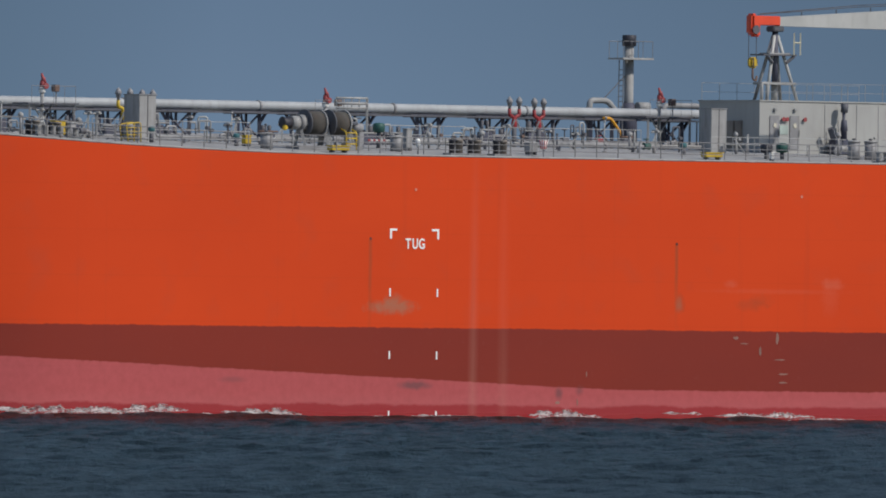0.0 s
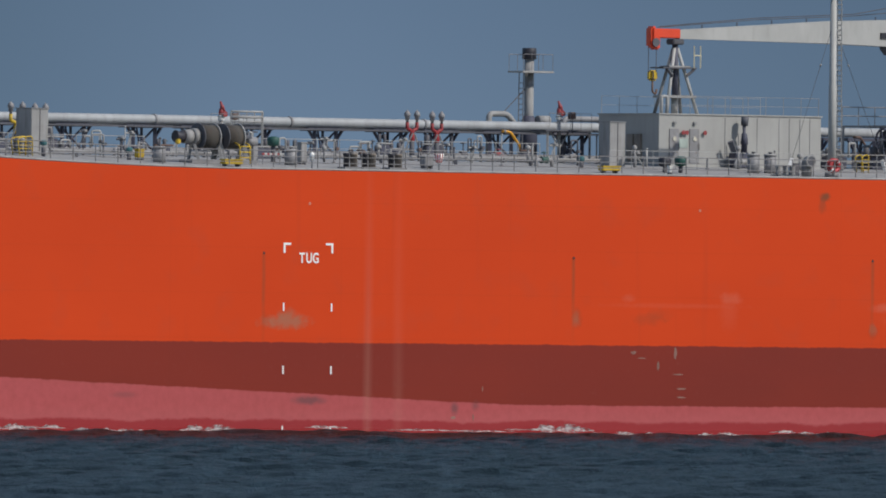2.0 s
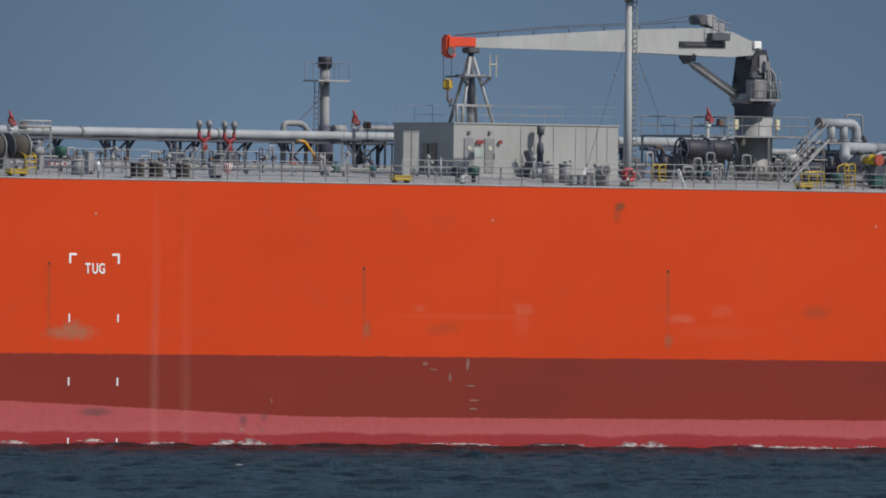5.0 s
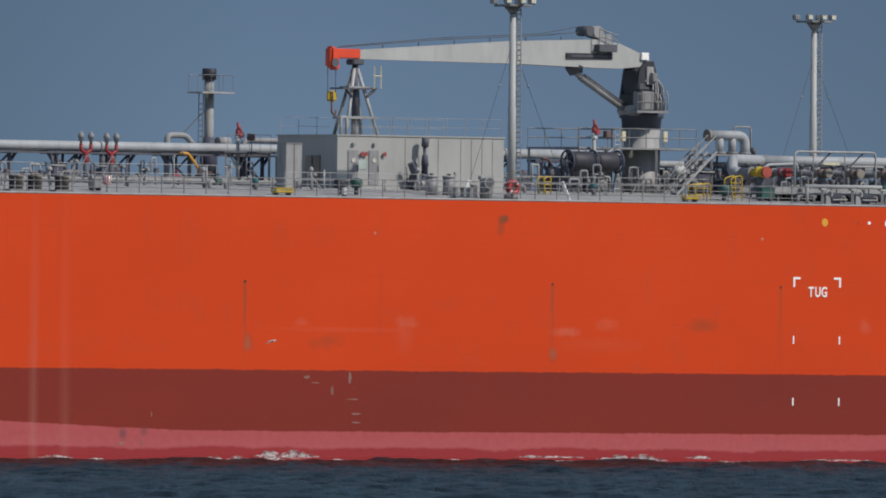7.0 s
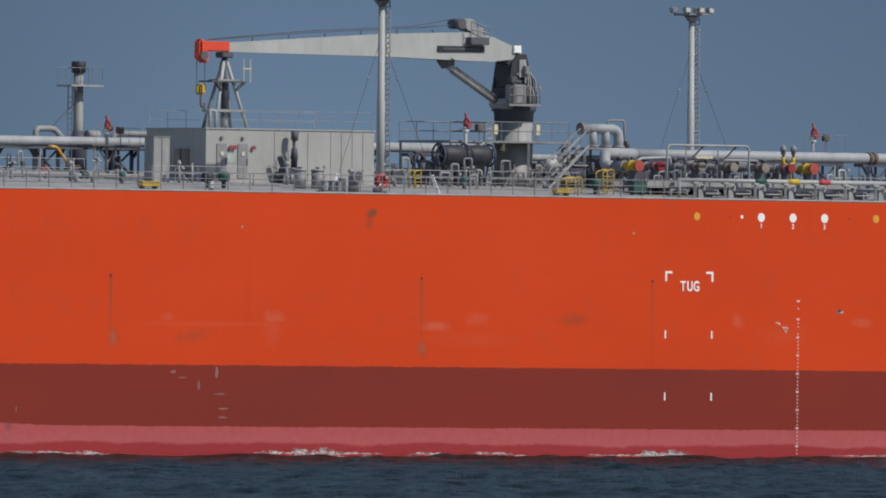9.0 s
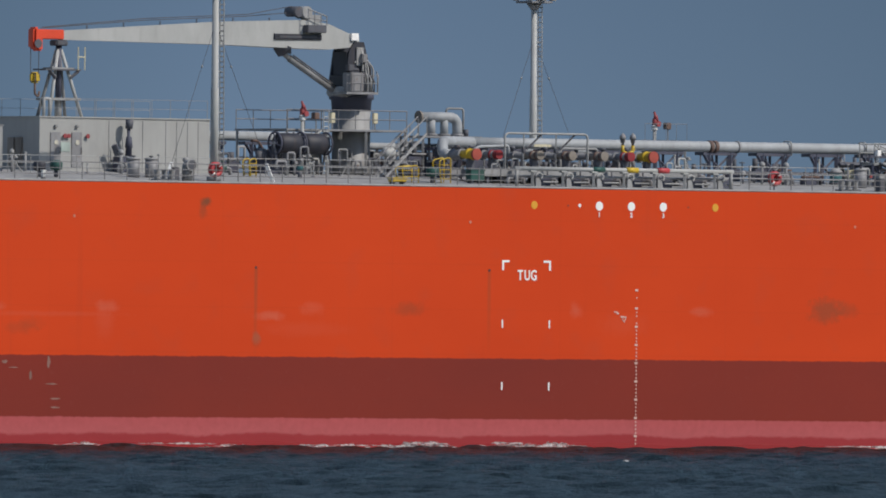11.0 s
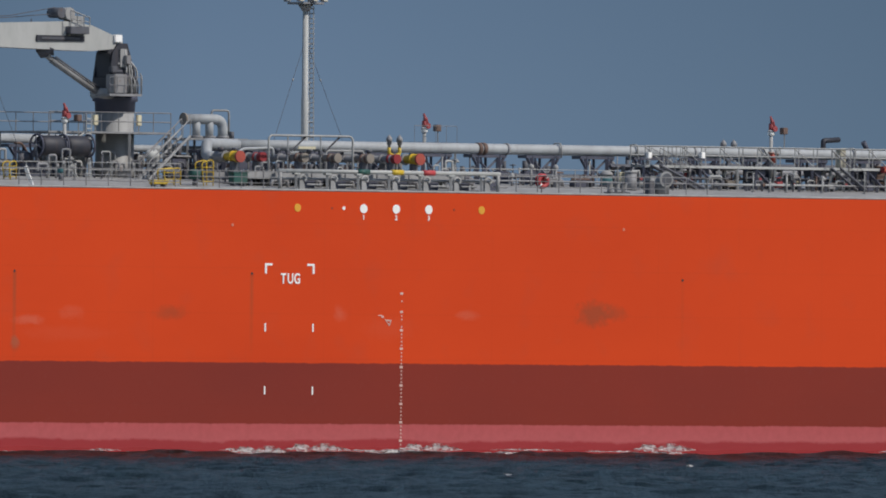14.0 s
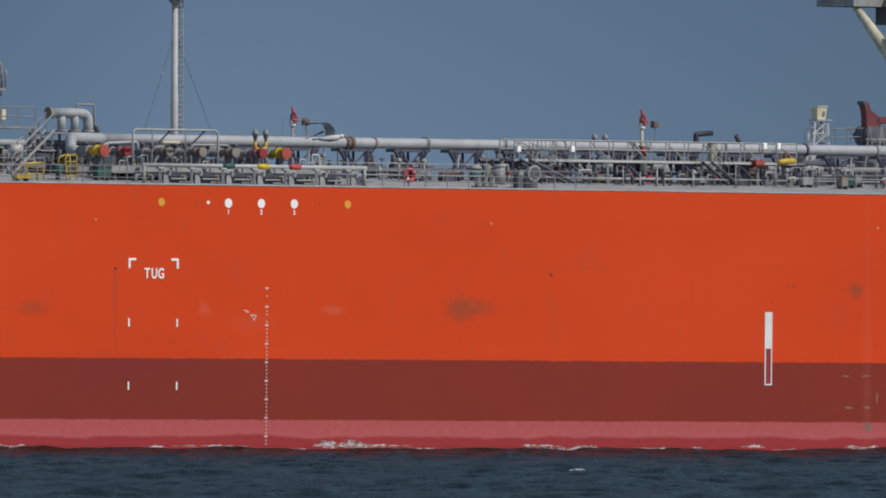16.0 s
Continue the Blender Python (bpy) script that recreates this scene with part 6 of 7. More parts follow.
# ---- aft of the manifold ----
def truss_walkway():
    """The raised fore-and-aft walkway with its braced rails."""
    b0, b1, z = 7.4, 8.7, 15.82
    u0, u1 = 86.12, 106.18
    ob = thing("raised_walkway", (u0, b0, deck_z(u0, b0)), "grey raised walkway with braced guard rails on many legs", "walkway")
    part("walk_grating", box(B(), (u0, b0, z - 0.14), (u1, b1, z)), JIB, ob)
    n = int((u1 - u0) / 1.3)
    for k in range(n + 1):
        u = u0 + (u1 - u0) * k / n
        for b in (b0, b1):
            part("rail_post", bar(B(), (u, b, z), (u, b, z + 1.05), 0.06), RAILP, ob)
        if k < n and k % 2 == 0:
            part("diagonal", bar(B(), (u, b0, z + 1.0), (u + (u1 - u0) / n, b0, z + 0.05), 0.05), RAILP, ob)
        for b in (b0 + 0.1, b1 - 0.1):
            part("leg", bar(B(), (u, b, deck_z(u, b) - 0.04), (u, b, z - 0.1), 0.12), NAVY if k % 3 == 0 else RAILP, ob)
        if k % 3 == 0 and k < n:
            part("under_brace", bar(B(), (u, b0 + 0.2, z - 0.15), (u + (u1 - u0) / n, b0 + 0.2, deck_z(u, b0) + 0.1), 0.12), NAVY, ob)
            part("under_box", box(B(), (u + 0.2, b0 + 0.3, z - 0.5), (u + 0.8, b1 - 0.2, z - 0.16)), NAVY, ob, "dark junction box")
    for b in (b0, b1):
        for h in (0.55, 1.05):
            part("rail_bar", bar(B(), (u0, b, z + h), (u1, b, z + h), 0.05), RAILP, ob)
    for k in range(6):
        part("close_post", bar(B(), (87.4 + 0.3 * k, b0 - 0.05, z), (87.4 + 0.3 * k, b0 - 0.05, z + 1.0), 0.045), RAILP, ob)


truss_walkway()
stair(86.46, 15.8, 89.64, deck_z(88, 8), 6.5, beam=STEEL)
stair(99.38, 15.8, 101.27, deck_z(100, 8), 6.5, beam=STEEL)
for u, zl in ((86.25, 16.35), (90.04, 16.39), (103.7, 16.72), (104.7, 16.72)):
    ob = thing("walkway_lamp", (u, 7.2, zl - 0.2), "small bright white walkway lamp", "lamp", "walkway lamps")
    part("housing", box(B(), (u - 0.13, 7.1, zl - 0.17), (u + 0.13, 7.35, zl + 0.17), 0.02), MARK, ob)
    part("bracket", bar(B(), (u, 7.38, 15.8), (u, 7.38, zl + 0.2), 0.05), RAILP, ob)
for k, (b, z, r) in enumerate(((6.6, 14.8, 0.05), (9.4, 15.15, 0.09), (14.5, 15.55, 0.16), (16.5, 15.9, 0.18))):
    u0 = 92.0 if b > 14 else 71.5
    pipe_thing("aft_line", [(u0 + k, b, z), (u0 + 1.5 + k, b, z), (124, b, z)], r, (GREY, STEEL, GREY, STEEL)[k],
               "service pipe along the after deck", [(u0 + 3 + 4.6 * j, b, z) for j in range(int((122 - u0) / 4.6))])
for k in range(7):
    u = 86 + 3.6 * k
    ob = thing("cable_rack", (u, 9.2, deck_z(u, 9.2)), "dark steel rack carrying pipes under the walkway", "pipe support", "after deck racks")
    for s in (0, 0.9):
        part("leg", bar(B(), (u, 9.2 + s, deck_z(u, 9.2 + s) - 0.03), (u, 9.2 + s, 15.75), 0.2), STEEL, ob)
    part("head_beam", bar(B(), (u - 0.6, 9.6, 15.7), (u + 0.9, 9.6, 15.7), 0.22), STEEL, ob)
    part("valve_wheel", tube(B(), [(u + 0.8, 9.0, 15.2), (u + 0.8, 9.06, 15.2)], 0.25, 14), (STEEL, RED, GREY)[k % 3], ob)
pipe_thing("gooseneck_vent", [(107.50, 18, deck_z(100, 18)), (107.50, 18, 17.47), (108.64, 18, 17.54)], 0.15, BLACK, "dark bent vent pipe", round_by=0.1)
pipe_thing("tapered_vent", [(109.85, 17, deck_z(105, 17)), (109.85, 17, 17.05), (109.6, 17, 17.42)], 0.15, NAVY, "dark slanted vent stub", round_by=0.1)
inner_rail(103.90, 124.0, 5.0, 1.15)
ob = thing("telephone_box", (100.63, 8.0, 15.82), "dull cream telephone box on the walkway", "telephone box")
part("cabinet", box(B(), (100.63 - 0.22, 7.8, 15.82), (100.63 + 0.22, 8.2, 16.85), 0.04), DULLCREAM, ob)
part("hood", box(B(), (100.63 - 0.25, 7.75, 16.83), (100.63 + 0.25, 8.22, 16.92), 0.02), CREAM, ob)
gear_box(107.22, 13.5, 1.1, 0.7, 1.85, PALE, "pale grey steel equipment cabinet", "equipment_cabinet")
us = 105.16
ob = thing("rescue_stretcher", (us, 7.0, 15.8), "yellow rescue stretcher slung at the walkway rail", "stretcher")
part("stretcher", tube(B(), [(us + x, 7.0, 15.88 + 0.06 * x) for x in (-0.62, -0.5, 0.0, 0.5, 0.6)], [0.06, 0.14, 0.19, 0.18, 0.1], 8), YELLOW, ob)
part("strap", bar(B(), (us - 0.1, 7.0, 15.88), (us - 0.1, 7.42, 16.23 + 0.1), 0.07), STEEL, ob)
part("hoop", tube(B(), bend([(us - 0.2, 7.05, 15.88), (us, 7.05, 16.39), (us + 0.4, 7.05, 15.95)], 0.1), 0.09, 8), BROWN, ob)
ob = thing("hose_box", (103.34, 7.2, 15.55), "faded red fire hose box under the walkway edge", "hose box")
part("case", box(B(), (103.34 - 0.36, 7.1, 15.55), (103.34 + 0.36, 7.5, 15.92), 0.06), RED, ob)
part("lid", box(B(), (103.34 - 0.32, 7.06, 15.67), (103.34 + 0.3, 7.1, 15.89)), FLANGERED, ob)


def lattice_tower():
    u, b = 117.22, 19.0
    z0, top = deck_z(u, b), 19.10
    ob = thing("lattice_stand", (u, b, z0), "white lattice stand with a cream panel box on top", "tower")
    span_u = [0.75 - 0.06 * k for k in range(6)]
    high = [z0 - 0.04 + (top - 0.73 - z0) * k / 5 for k in range(6)]
    for du in (-1, 1):
        for db in (-0.25, 0.25):
            part("leg", bar(B(), (u + du * span_u[0], b + db, high[0]), (u + du * span_u[5], b + db, high[5]), 0.1), WHITE, ob)
    for k in range(5):
        for db in (-0.24, 0.24):
            for s in (-1, 1):
                part("lattice_brace", bar(B(), (u - s * span_u[k], b + db, high[k]), (u + s * span_u[k + 1], b + db, high[k + 1]), 0.06), RAILP, ob)
            part("lattice_rung", bar(B(), (u - span_u[k], b + db, high[k]), (u + span_u[k], b + db, high[k]), 0.06), RAILP, ob)
    bm = box(B(), (u - 0.36, b - 0.3, top - 0.66), (u + 0.36, b + 0.3, top), 0.0)
    for v in bm.verts:
        if v.co.z < top - 0.3:
            v.co.x, v.co.y = u + (v.co.x - u) * 0.8, b + (v.co.y - b) * 0.8
    part("panel_box", bm, CREAM, ob, "cream tapered panel box")
    part("box_rail", bar(B(), (u - 0.38, b - 0.32, top + 0.06), (u + 0.38, b - 0.32, top + 0.06), 0.05), CREAM, ob)
    part("hatch", box(B(), (u + 0.05, b - 0.32, top - 0.45), (u + 0.2, b - 0.25, top - 0.2)), BEIGE, ob)
    part("platform", box(B(), (u - 0.45, b - 0.4, top - 0.73), (u + 0.7, b + 0.4, top - 0.67)), RAILP, ob)


lattice_tower()


def stores_crane():
    """The after stores crane, stowed low, with a red machinery head."""
    u, b = 119.10, 17.0
    z0 = deck_z(u, b)
    ob = thing("stores_crane", (u, b, z0), "dark and red stores crane stowed before the accommodation", "crane")
    part("pedestal", tube(B(), [(u, b, z0 - 0.04), (u, b, 17.0)], 0.55, 16), STEEL, ob)
    part("machinery", box(B(), (u - 0.45, b - 0.6, 17.0), (u + 1.4, b + 0.6, 18.05), 0.12), STEEL, ob)
    part("winch_drum", tube(B(), [(u - 0.2, b - 0.9, 17.55), (u - 0.2, b + 0.7, 17.55)], 0.25, 14), NAVY, ob)
    bm = B()
    f = bm.faces.new([bm.verts.new((x, b - 0.25, z)) for x, z in ((118.7, 19.42), (119.02, 19.42), (119.18, 19.0), (119.75, 18.64), (120.0, 18.0), (118.9, 18.0), (118.88, 18.7))])
    g = bmesh.ops.extrude_face_region(bm, geom=[f])
    bmesh.ops.translate(bm, verts=[v for v in g["geom"] if isinstance(v, bmesh.types.BMVert)], vec=(0, 0.5, 0))
    bmesh.ops.recalc_face_normals(bm, faces=bm.faces)
    part("mast_head", bm, DARKRED, ob, "dark red stepped mast head")
    part("head_sheave", tube(B(), [(118.75, b - 0.3, 19.38), (118.75, b + 0.3, 19.38)], 0.12, 12), STEEL, ob)
    part("jib", box(B(), (119.7, b - 0.3, 18.22), (128.0, b + 0.3, 18.6), 0.04), DARKRED, ob)
    for k in range(3):
        x = 117.3 + 0.9 * k
        for du in (-0.05, 1.05):
            part("frame_leg", bar(B(), (x + du, b - 2.0, z0 - 0.1), (x + 0.35, b - 2.0, 18.0), 0.08), RAILP, ob)
        part("frame_tie", bar(B(), (x + 0.1, b - 2.0, 17.3), (x + 0.85, b - 2.0, 17.3), 0.06), RAILP, ob)


stores_crane()
raised_platform("after_platform", 117.44, 127.5, 16.8, 20.6, 16.9, "grey railed platform before the accommodation", 4)
for k in range(3):
    gear_box(107.55 + 1.3 * k, 5.0 + k, 0.5, 0.5, 0.62, (BEIGE, GREEN, GREY)[k], "small painted deck locker")


def capped_tank(u, b, r, h, body, cap, label):
    """A squat upright tank with a domed lid and a skirt."""
    z0 = deck_z(u, b)
    ob = thing("deck_tank", (u, b, z0), label, "tank", "small deck tanks")
    part("body", tube(B(), [(u, b, z0 + 0.08), (u, b, z0 + h)], r, 16), body, ob)
    part("lid", tube(B(), [(u, b, z0 + h), (u, b, z0 + h + 0.12), (u, b, z0 + h + 0.26)], [r * 1.12, r * 1.1, r * 0.45], 16), cap, ob)
    part("skirt", tube(B(), [(u, b, z0 - 0.04), (u, b, z0 + 0.1)], r * 1.1, 16), STEEL, ob)


def cable_drum(u, b, r, w):
    """A dark drum lying between two end plates on a low cradle."""
    z0 = deck_z(u, b)
    z = z0 + r + 0.1
    ob = thing("cable_drum", (u, b, z0), "dark drum lying in a low cradle on deck", "drum")
    part("drum", tube(B(), [(u - w / 2, b, z), (u + w / 2, b, z)], r * 0.85, 16), NAVY, ob)
    for s in (-1, 1):
        part("end_plate", tube(B(), [(u + s * w / 2 - 0.03, b, z), (u + s * w / 2 + 0.03, b, z)], r, 16), BROWN, ob)
        part("cradle", box(B(), (u + s * w * 0.3 - 0.06, b - r, z0 - 0.04), (u + s * w * 0.3 + 0.06, b + r, z0 + 0.25)), STEEL, ob)


def stowed_ladder(u, b, length, drop, z):
    """A pale boarding ladder stowed on a slant upon two trestles."""
    z0 = deck_z(u, b)
    ob = thing("boarding_ladder", (u, b, z0), "pale grey boarding ladder stowed on a slant", "ladder")
    for side in (0.0, 0.45):
        part("stringer", bar(B(), (u, b + side, z), (u + length, b + side, z - drop), 0.1), RAILP, ob)
    for k in range(8):
        t = (k + 0.5) / 8
        part("tread", box(B(), (u + length * t - 0.06, b, z - drop * t - 0.03), (u + length * t + 0.06, b + 0.45, z - drop * t + 0.02)), GREY, ob)
    for t in (0.3, 0.95):
        part("trestle", bar(B(), (u + length * t, b + 0.22, deck_z(u, b + 0.22) - 0.05), (u + length * t, b + 0.22, z - drop * t - 0.04), 0.12), RAILP, ob)


cable_drum(82.47, 8.0, 0.3, 0.45)
capped_tank(84.66, 9.0, 0.34, 0.62, TEAL, PALE, "squat teal tank with a pale lid")
gear_box(85.82, 9.2, 0.42, 0.4, 0.75, CREAM, "small cream deck locker")
capped_tank(98.87, 10.0, 0.36, 0.62, CREAM, PALE, "squat cream tank with a pale lid")
stowed_ladder(86.0, 8.0, 1.6, 0.5, 15.85)
pipe_thing("deck_line", [(83.2, 6.0, 14.76), (85.2, 6.0, 14.77)], 0.07, RAILP, "pale pipe lying along the deck edge", feet=[(83.4, 6.0, 14.7), (85.0, 6.0, 14.7)])
pipe_thing("deck_line", [(89.9, 6.0, 14.74), (94.0, 6.0, 14.78), (98.4, 6.0, 14.80)], 0.06, RAILP, "pale pipe lying along the deck edge", feet=[(90.3 + 1.9 * k, 6.0, 14.7) for k in range(5)])
for u, h in ((91.9, 1.0), (94.29, 0.95), (96.85, 0.85), (99.9, 1.15), (93.1, 0.7)):
    sounding_post(u, 5.0, h, RAILP)
gear_box(105.07, 10.0, 0.95, 0.7, 1.3, BROWN, "rusty brown deck locker")
gear_box(110.85, 18.0, 1.0, 0.8, 2.05, DULLCREAM, "tall dull cream equipment cabinet")

rnd = random.Random(5)
for k in range(46):
    u, b = 72.5 + 52 * (k + rnd.random()) / 46, rnd.uniform(5.8, 9.0)
    kind = k % 6
    if kind in (0, 3):
        sounding_post(u, b, rnd.uniform(0.6, 1.2), (PALE, GREY, PALE, BROWN)[k // 6 % 4])
    elif kind == 1:
        gate_valve(u, b, (STEEL, GREY, BROWN, RED)[k // 6 % 4], rnd.uniform(0.55, 0.9))
    elif kind == 2:
        valve_block(u, b + 1.5, rnd.uniform(0.6, 1.2), rnd.uniform(0.6, 1.0))
    elif kind == 4:
        mushroom_vent(u, b, rnd.uniform(0.1, 0.15), rnd.uniform(0.5, 0.9))
    else:
        gear_box(u, b, rnd.uniform(0.4, 0.8), 0.45, rnd.uniform(0.4, 0.7), (GREY, PALE, BEIGE)[k // 6 % 3], "small grey deck fitting box")


def accommodation():
    """The accommodation block; its far bridge wing overhangs on a slanted strut."""
    u0 = 139.5
    ob = thing("accommodation_block", (u0, 6, deck_z(u0, 6)), "white accommodation block with windows and grey bridge wings", "deckhouse block")
    part("house_front", box(B(), (u0, 6, 13.9), (u0 + 18, 36, 24.3)), WHITE, ob)
    part("bridge", box(B(), (u0 - 1, 9, 24.6), (u0 + 9, 33, 27.6)), WHITE, ob)
    for row in range(3):
        for k in range(8):
            b = 8.5 + 3.3 * k
            part("window", box(B(), (u0 - 0.06, b, 16.4 + 2.8 * row), (u0 + 0.05, b + 0.7, 17.3 + 2.8 * row)), BLACK, ob, "dark window pane")
    for side, tip, root in ((1, 42.2, 34.0), (-1, -0.2, 8.0)):
        zw = 25.4
        lo, hi = sorted((tip, 21.0))
        mid = tip - side * 3.4
        part("wing_deck", box(B(), (u0 - 1.3, min(mid, 21), zw - 0.05), (u0 + 1.0, max(mid, 21), zw + 0.45)), PALE, ob, "grey bridge wing deck")
        part("wing_end", box(B(), (u0 - 3.6, min(mid, tip), zw - 0.05), (u0 + 1.0, max(mid, tip), zw + 0.45)), PALE, ob, "grey square wing end")
        part("wing_bulwark", box(B(), (u0 - 3.6, tip - 0.15, zw + 0.45), (u0 + 1.0, tip + 0.15, zw + 1.6)), WHITE, ob)
        pts = [Vector((u0 - 3.0, tip - side * 2.6, zw + 0.1)), Vector((u0 - 3.0, tip - side * 3.4, zw - 0.55)), Vector((u0 - 2.9, tip - side * 4.8, zw - 1.9)), Vector((u0 - 2.4, tip - side * 6.4, zw - 4.0)), Vector((u0 + 0.2, root, zw - 7.5))]
        part("wing_strut", tube(B(), pts, [0.1, 0.26, 0.34, 0.36, 0.36], 10), CREAM, ob, "cream slanted wing strut")
        part("wing_beam", box(B(), (u0 - 1.2, min(tip - side * 2.5, 21), zw - 1.1), (u0 - 0.8, max(tip - side * 2.5, 21), zw - 0.05)), STEEL, ob, "dark beam under the wing")


accommodation()


# ---- foam and birds ----
RIGHT = Vector((math.cos(radians(HEADING)), math.sin(radians(HEADING)), 0))
AHEAD = Vector((-math.sin(radians(HEADING)), math.cos(radians(HEADING)), 0))
FOAM = nodes("sea_foam", 0.9)[0]
fn, fl = FOAM.node_tree.nodes, FOAM.node_tree.links
fl.new(mixer(fn, fl, span(fn, fl, grain(fn, fl, 4.5, (1, 1, 1), 6.0, 0.7), 0.4, 0.62), (0.26, 0.25, 0.25), (0.60, 0.57, 0.56)), fn["Principled BSDF"].inputs["Base Color"])
# froth is torn: the film between the bubbles lets the water show
fl.new(calc(fn, fl, "MULTIPLY", span(fn, fl, grain(fn, fl, 2.6, (1, 1, 2.2), 6.0, 0.75), 0.40, 0.60), 0.9), fn["Principled BSDF"].inputs["Alpha"])
MOVES = []


def foam_piece(rnd, length, height, deep):
    """A ragged ridge of froth: a broken crest line with torn edges."""
    bm = B()
    n = max(8, int(length / 0.045))
    seed = rnd.uniform(0, 900)
    rings = []
    for k in range(n + 1):
        t = k / n
        x = (t - 0.5) * length
        swell = 0.55 + 0.9 * noise.noise((x * 0.9, seed, 0.0)) + 0.45 * noise.noise((x * 3.1, seed, 4.0))
        torn = 0.4 * noise.noise((x * 8.0, seed, 8.0)) + 0.08 * rnd.uniform(-1, 1)
        h = height * math.sin(math.pi * t) ** 0.5 * (swell + 0.6 * torn)
        y = deep * noise.noise((x * 1.3, seed, 12.0))
        row = []
        for v, up in ((-1.0, -0.35), (-0.7, 0.15), (-0.25, 0.75), (0.1, 1.0), (0.7, 0.2)):
            row.append(bm.verts.new((x + rnd.uniform(-0.02, 0.02), y + deep * v * 0.8, h * up * (1 + rnd.uniform(-0.1, 0.1)) + rnd.uniform(-0.008, 0.008) - 0.02)))
        rings.append((h, row))
    for (h0, p), (h1, q) in zip(rings, rings[1:]):
        if max(h0, h1) < 0.12 * height:
            continue
        for i in range(4):
            f = bm.faces.new((p[i], q[i], q[i + 1], p[i + 1]))
            f.smooth = True
    bmesh.ops.delete(bm, geom=[v for v in bm.verts if not v.link_faces], context="VERTS")
    return bm


def build_foam():
    rnd = random.Random(21)
    meshes = []
    for k in range(16):
        me = bpy.data.meshes.new("hull_foam")
        bm = foam_piece(rnd, rnd.uniform(1.0, 7.5), 0.30 if k in (3, 11) else rnd.uniform(0.09, 0.2), 0.3)
        bm.to_mesh(me), bm.free()
        me.materials.append(FOAM)
        meshes.append(me)
    for k in range(96):
        ob = tagged(new("foam_ridge", rnd.choice(meshes)), "ragged white froth washing along the hull", "sea foam", "froth along the waterline", "stuff")
        x, y = -44 + 92 * (k + rnd.random()) / 96, -rnd.uniform(0.25, 0.7)
        period, phase, lift = rnd.uniform(1.3, 3.2), rnd.uniform(0, 6.28), rnd.uniform(0.0, 0.26)
        rows = []
        for j in range(41):
            t = 0.4 * j
            s = math.sin(6.2832 * t / period + phase)
            rows.append((t, pose(x + 0.9 * t - 7, y, lift - 0.70 + 0.55 * max(-0.4, s) + 0.05 * math.sin(3 * t + phase), 0, 0, 0)))
        MOVES.append((ob, rows))
    for k in range(5):
        me = bpy.data.meshes.new("bow_wash")
        bm = foam_piece(rnd, (5.0, 3.5, 4.0, 2.5, 3.0)[k], (0.42, 0.3, 0.24, 0.2, 0.16)[k], 0.6)
        bm.to_mesh(me), bm.free()
        me.materials.append(FOAM)
        ob = tagged(new("bow_wash", me), "soft white wash thrown off the bow", "sea foam", "froth along the waterline", "stuff")
        x = (-28.5, -25.0, -31.5, -22.8, -35.0)[k]
        MOVES.append((ob, [(t, pose(x - 3.7 * t, -0.9 - 0.2 * k, 0.02 + 0.06 * math.sin(1.7 * t + k), 0, 0, 0)) for t in range(17)]))
    caps = []
    for k in range(6):
        me = bpy.data.meshes.new("whitecap")
        bm = foam_piece(rnd, rnd.uniform(0.35, 0.9), rnd.uniform(0.06, 0.12), 0.6)
        bm.to_mesh(me), bm.free()
        me.materials.append(FOAM)
        caps.append(me)
    for k in range(13):
        ob = tagged(new("whitecap", rnd.choice(caps)), "small white breaking wave crest", "whitecap", "breaking crests", "stuff")
        far = rnd.uniform(690, 960)
        p = Vector((*EYE[:2], 0)) + AHEAD * far + RIGHT * rnd.uniform(-34, 16)
        period, phase = rnd.uniform(1.6, 3.4), rnd.uniform(0, 6.28)
        rows = []
        for j in range(33):
            t = 0.5 * j
            s = math.sin(6.2832 * t / period + phase)
            q = p + RIGHT * (1.6 * t)
            rows.append((t, pose(q.x, q.y, wave(p.x, p.y) - 0.42 + 0.5 * max(-0.3, s), 0, 0, HEADING)))
        MOVES.append((ob, rows))


build_foam()
MOVES.append((sea, [(t, Matrix.Translation(RIGHT * (1.6 * t))) for t in (0, 8, 16)]))


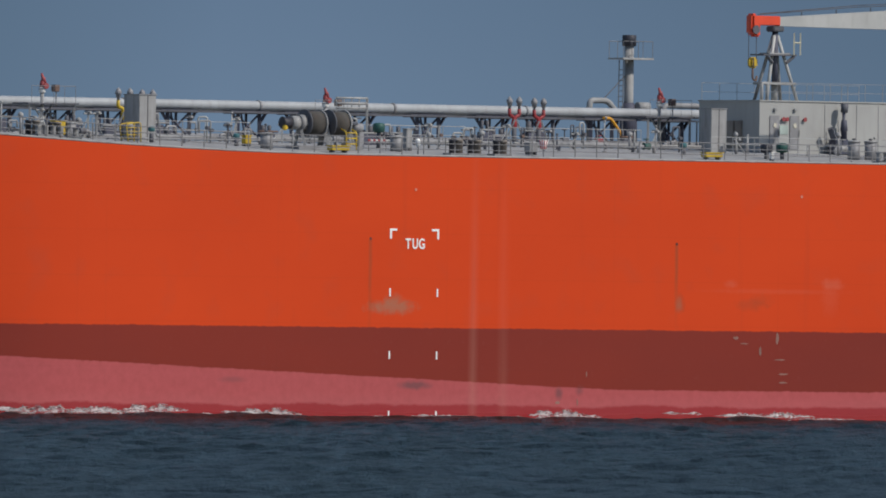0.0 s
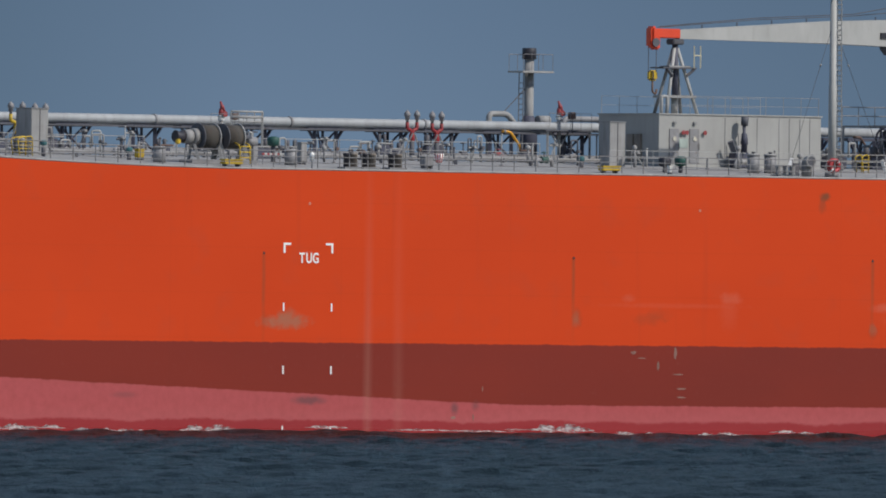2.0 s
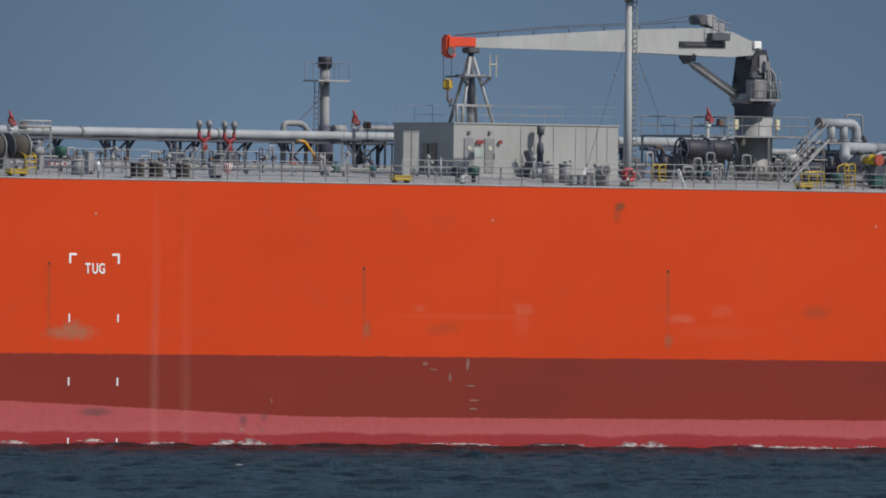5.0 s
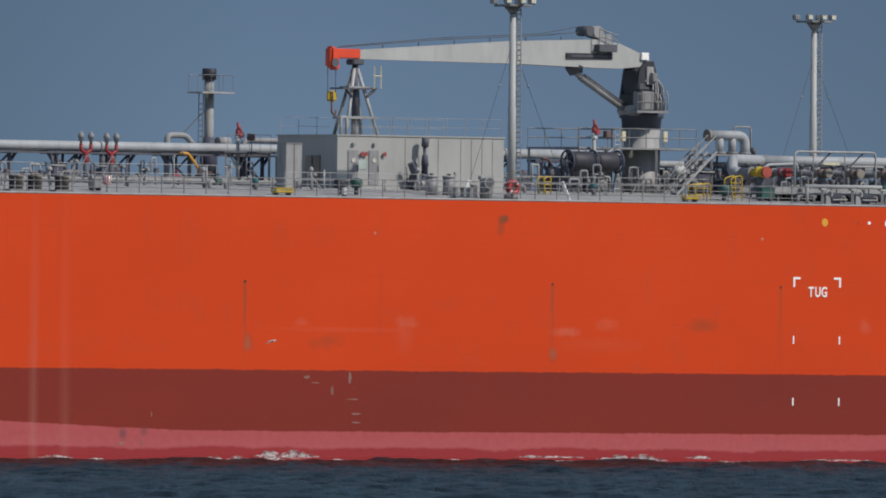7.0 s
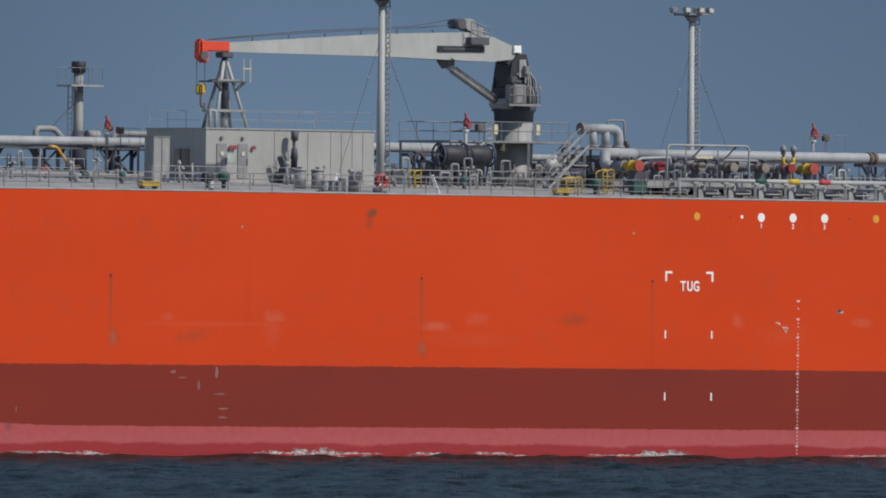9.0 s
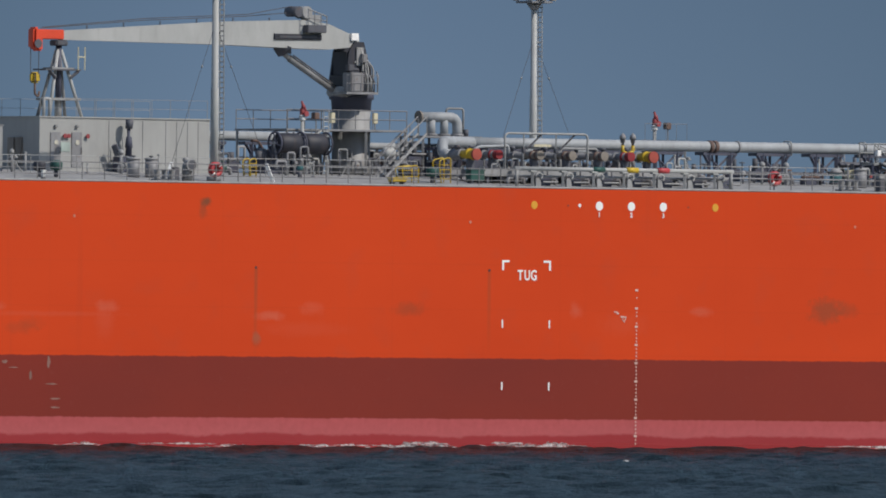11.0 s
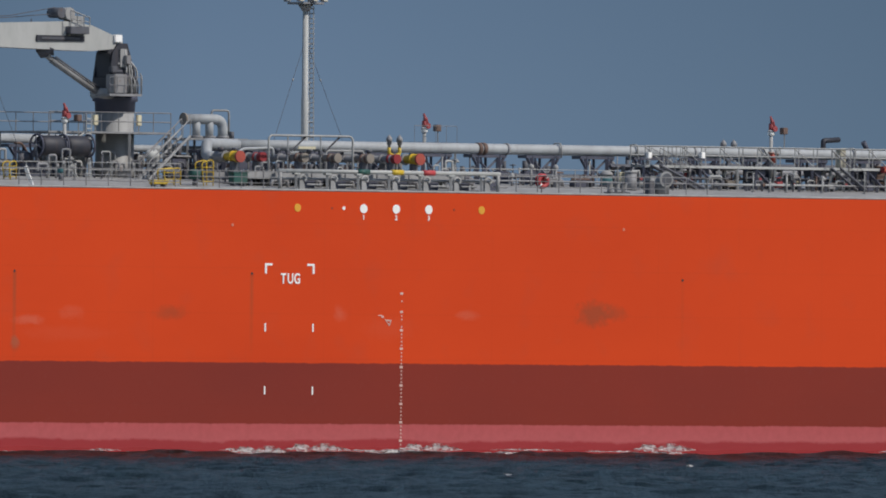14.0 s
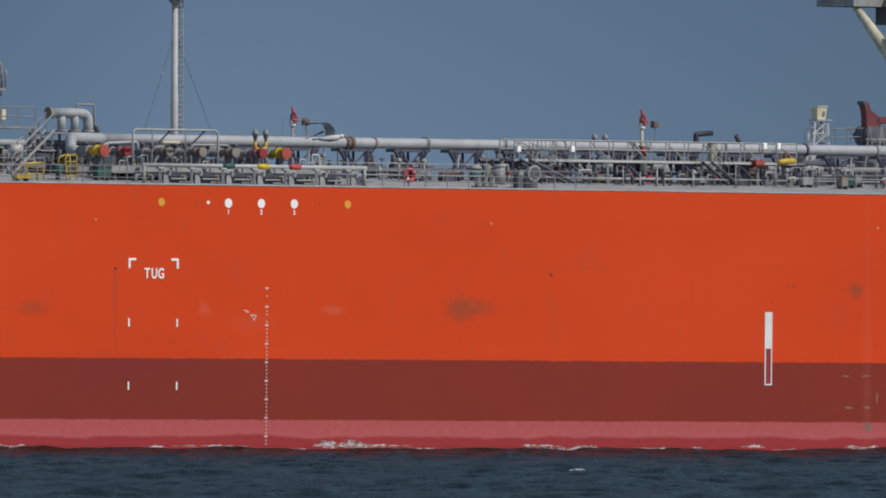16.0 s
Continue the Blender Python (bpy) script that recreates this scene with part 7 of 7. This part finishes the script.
def build_gull(label, size):
    """A gull: body, head with bill, tail and two bent wings, size 1 for a wingspan of 1.3 m."""
    ob = tagged(new("gull"), label, "bird", "gulls")
    ORG[ob] = Vector((0, 0, 0))
    body = part("body", tube(B(), [(-0.26, 0, 0.0), (-0.18, 0, 0.0), (0, 0, 0), (0.14, 0, 0.01), (0.22, 0, 0.03), (0.25, 0, 0.03)], [0.02, 0.045, 0.075, 0.068, 0.045, 0.03], 12), FEATHER, ob, "white feathered body")
    part("head", tube(B(), [(0.21, 0, 0.03), (0.25, 0, 0.04), (0.29, 0, 0.04), (0.31, 0, 0.035)], [0.04, 0.05, 0.04, 0.015], 10), FEATHER, ob)
    part("bill", tube(B(), [(0.305, 0, 0.035), (0.36, 0, 0.02)], [0.014, 0.004], 6), YELLOW, ob)
    bm = B()
    f = [bm.verts.new(p) for p in ((-0.22, 0.03, 0.01), (-0.38, 0.08, 0.0), (-0.4, 0, 0.0), (-0.38, -0.08, 0.0), (-0.22, -0.03, 0.01))]
    bm.faces.new(f)
    bmesh.ops.solidify(bm, geom=bm.faces[:], thickness=0.012)
    part("tail", bm, FEATHER, ob)
    wings = []
    for s in (1, -1):
        bm = B()
        rows = []
        for y, x0, x1, z in ((0.04, 0.12, -0.10, 0.03), (0.2, 0.12, -0.10, 0.06), (0.36, 0.04, -0.13, 0.08), (0.43, -0.03, -0.19, 0.06), (0.52, -0.15, -0.31, -0.03), (0.6, -0.33, -0.47, -0.11), (0.65, -0.52, -0.56, -0.16)):
            rows.append([bm.verts.new((x0, s * y, z)), bm.verts.new((x1, s * y, z - 0.01 - 0.1 * max(0.0, y - 0.36)))])
        for p, q in zip(rows, rows[1:]):
            bm.faces.new((p[0], p[1], q[1], q[0]))
        bmesh.ops.solidify(bm, geom=bm.faces[:], thickness=0.02)
        wings.append(part("wing", bm, WINGGREY, ob, "grey wing with dark tip"))
    for piece in ob.children:
        piece.data.transform(Matrix.Scale(size, 4))
    return ob, wings


FEATHER = paint("white_feathers", (0.72, 0.72, 0.70), 0.9, wear=0.1, rust=0.0)
WINGGREY = nodes("grey_feathers", 0.9)[0]
gn, gl = WINGGREY.node_tree.nodes, WINGGREY.node_tree.links
gt, gs = gn.new("ShaderNodeTexCoord"), gn.new("ShaderNodeSeparateXYZ")
gl.new(gt.outputs["Object"], gs.inputs[0])
gl.new(mixer(gn, gl, span(gn, gl, calc(gn, gl, "ABSOLUTE", gs.outputs[1]), 0.34, 0.5), (0.46, 0.47, 0.49), (0.04, 0.04, 0.045)), gn["Principled BSDF"].inputs["Base Color"])


def fly(label, far, rows, beat, lean=0.0, phase=0.0, size=1.0):
    """Keys a gull along a path of (seconds, metres to the right of the lens's line, metres up), far metres off."""
    ob, wings = build_gull(label, size)
    keyed = []
    for t, side, up in rows:
        p = Vector((*EYE[:2], 0)) + AHEAD * far + RIGHT * side
        keyed.append((t, Matrix.Translation((p.x, p.y, up)) @ pose(0, 0, 0, lean, -4, HEADING)))
    MOVES.append((ob, keyed))
    for w, s in zip(wings, (1, -1)):
        MOVES.append((w, [(0.125 * j, pose(0, 0, 0, s * (8 + 34 * math.sin(beat * 0.125 * j + phase)), 0, 0)) for j in range(129)]))


fly("white gull with grey wings skimming past the hull", 880, [(0, -101.7, 4.0), (6.3, -19.45, 5.0), (6.7, -13.98, 5.81), (7.1, -8.77, 6.27), (7.5, -3.62, 6.5), (7.7, -1.36, 7.05), (8.2, 5.36, 7.52), (16, 107.0, 11.0)], 17.0, size=0.62)
fly("white gull with dark wing tips flying past the deck", 330, [(0, -300, 3.0), (15.6, -9.2, 8.5), (15.8, -5.54, 8.93), (15.9, -3.89, 9.13), (16, -1.69, 9.53)], 15.7, -14, 0.95, 0.8)
fly("white gull with dark wing tips passing high up", 330, [(0, -267, 16.0), (13.4, -13.0, 13.2), (13.8, -5.34, 12.05), (14.2, 2.3, 13.4), (16, 36, 20)], 15.0)


# ---- what moves ----
def motions():
    for ob in SHIP:
        here = ob.matrix_basis.copy()
        walk(ob, [(t, Matrix.Translation((-SPEED * t, 0, 0)) @ here) for t in (0, 8, 16)])
    for ob, rows in MOVES:
        walk(ob, rows)


motions()
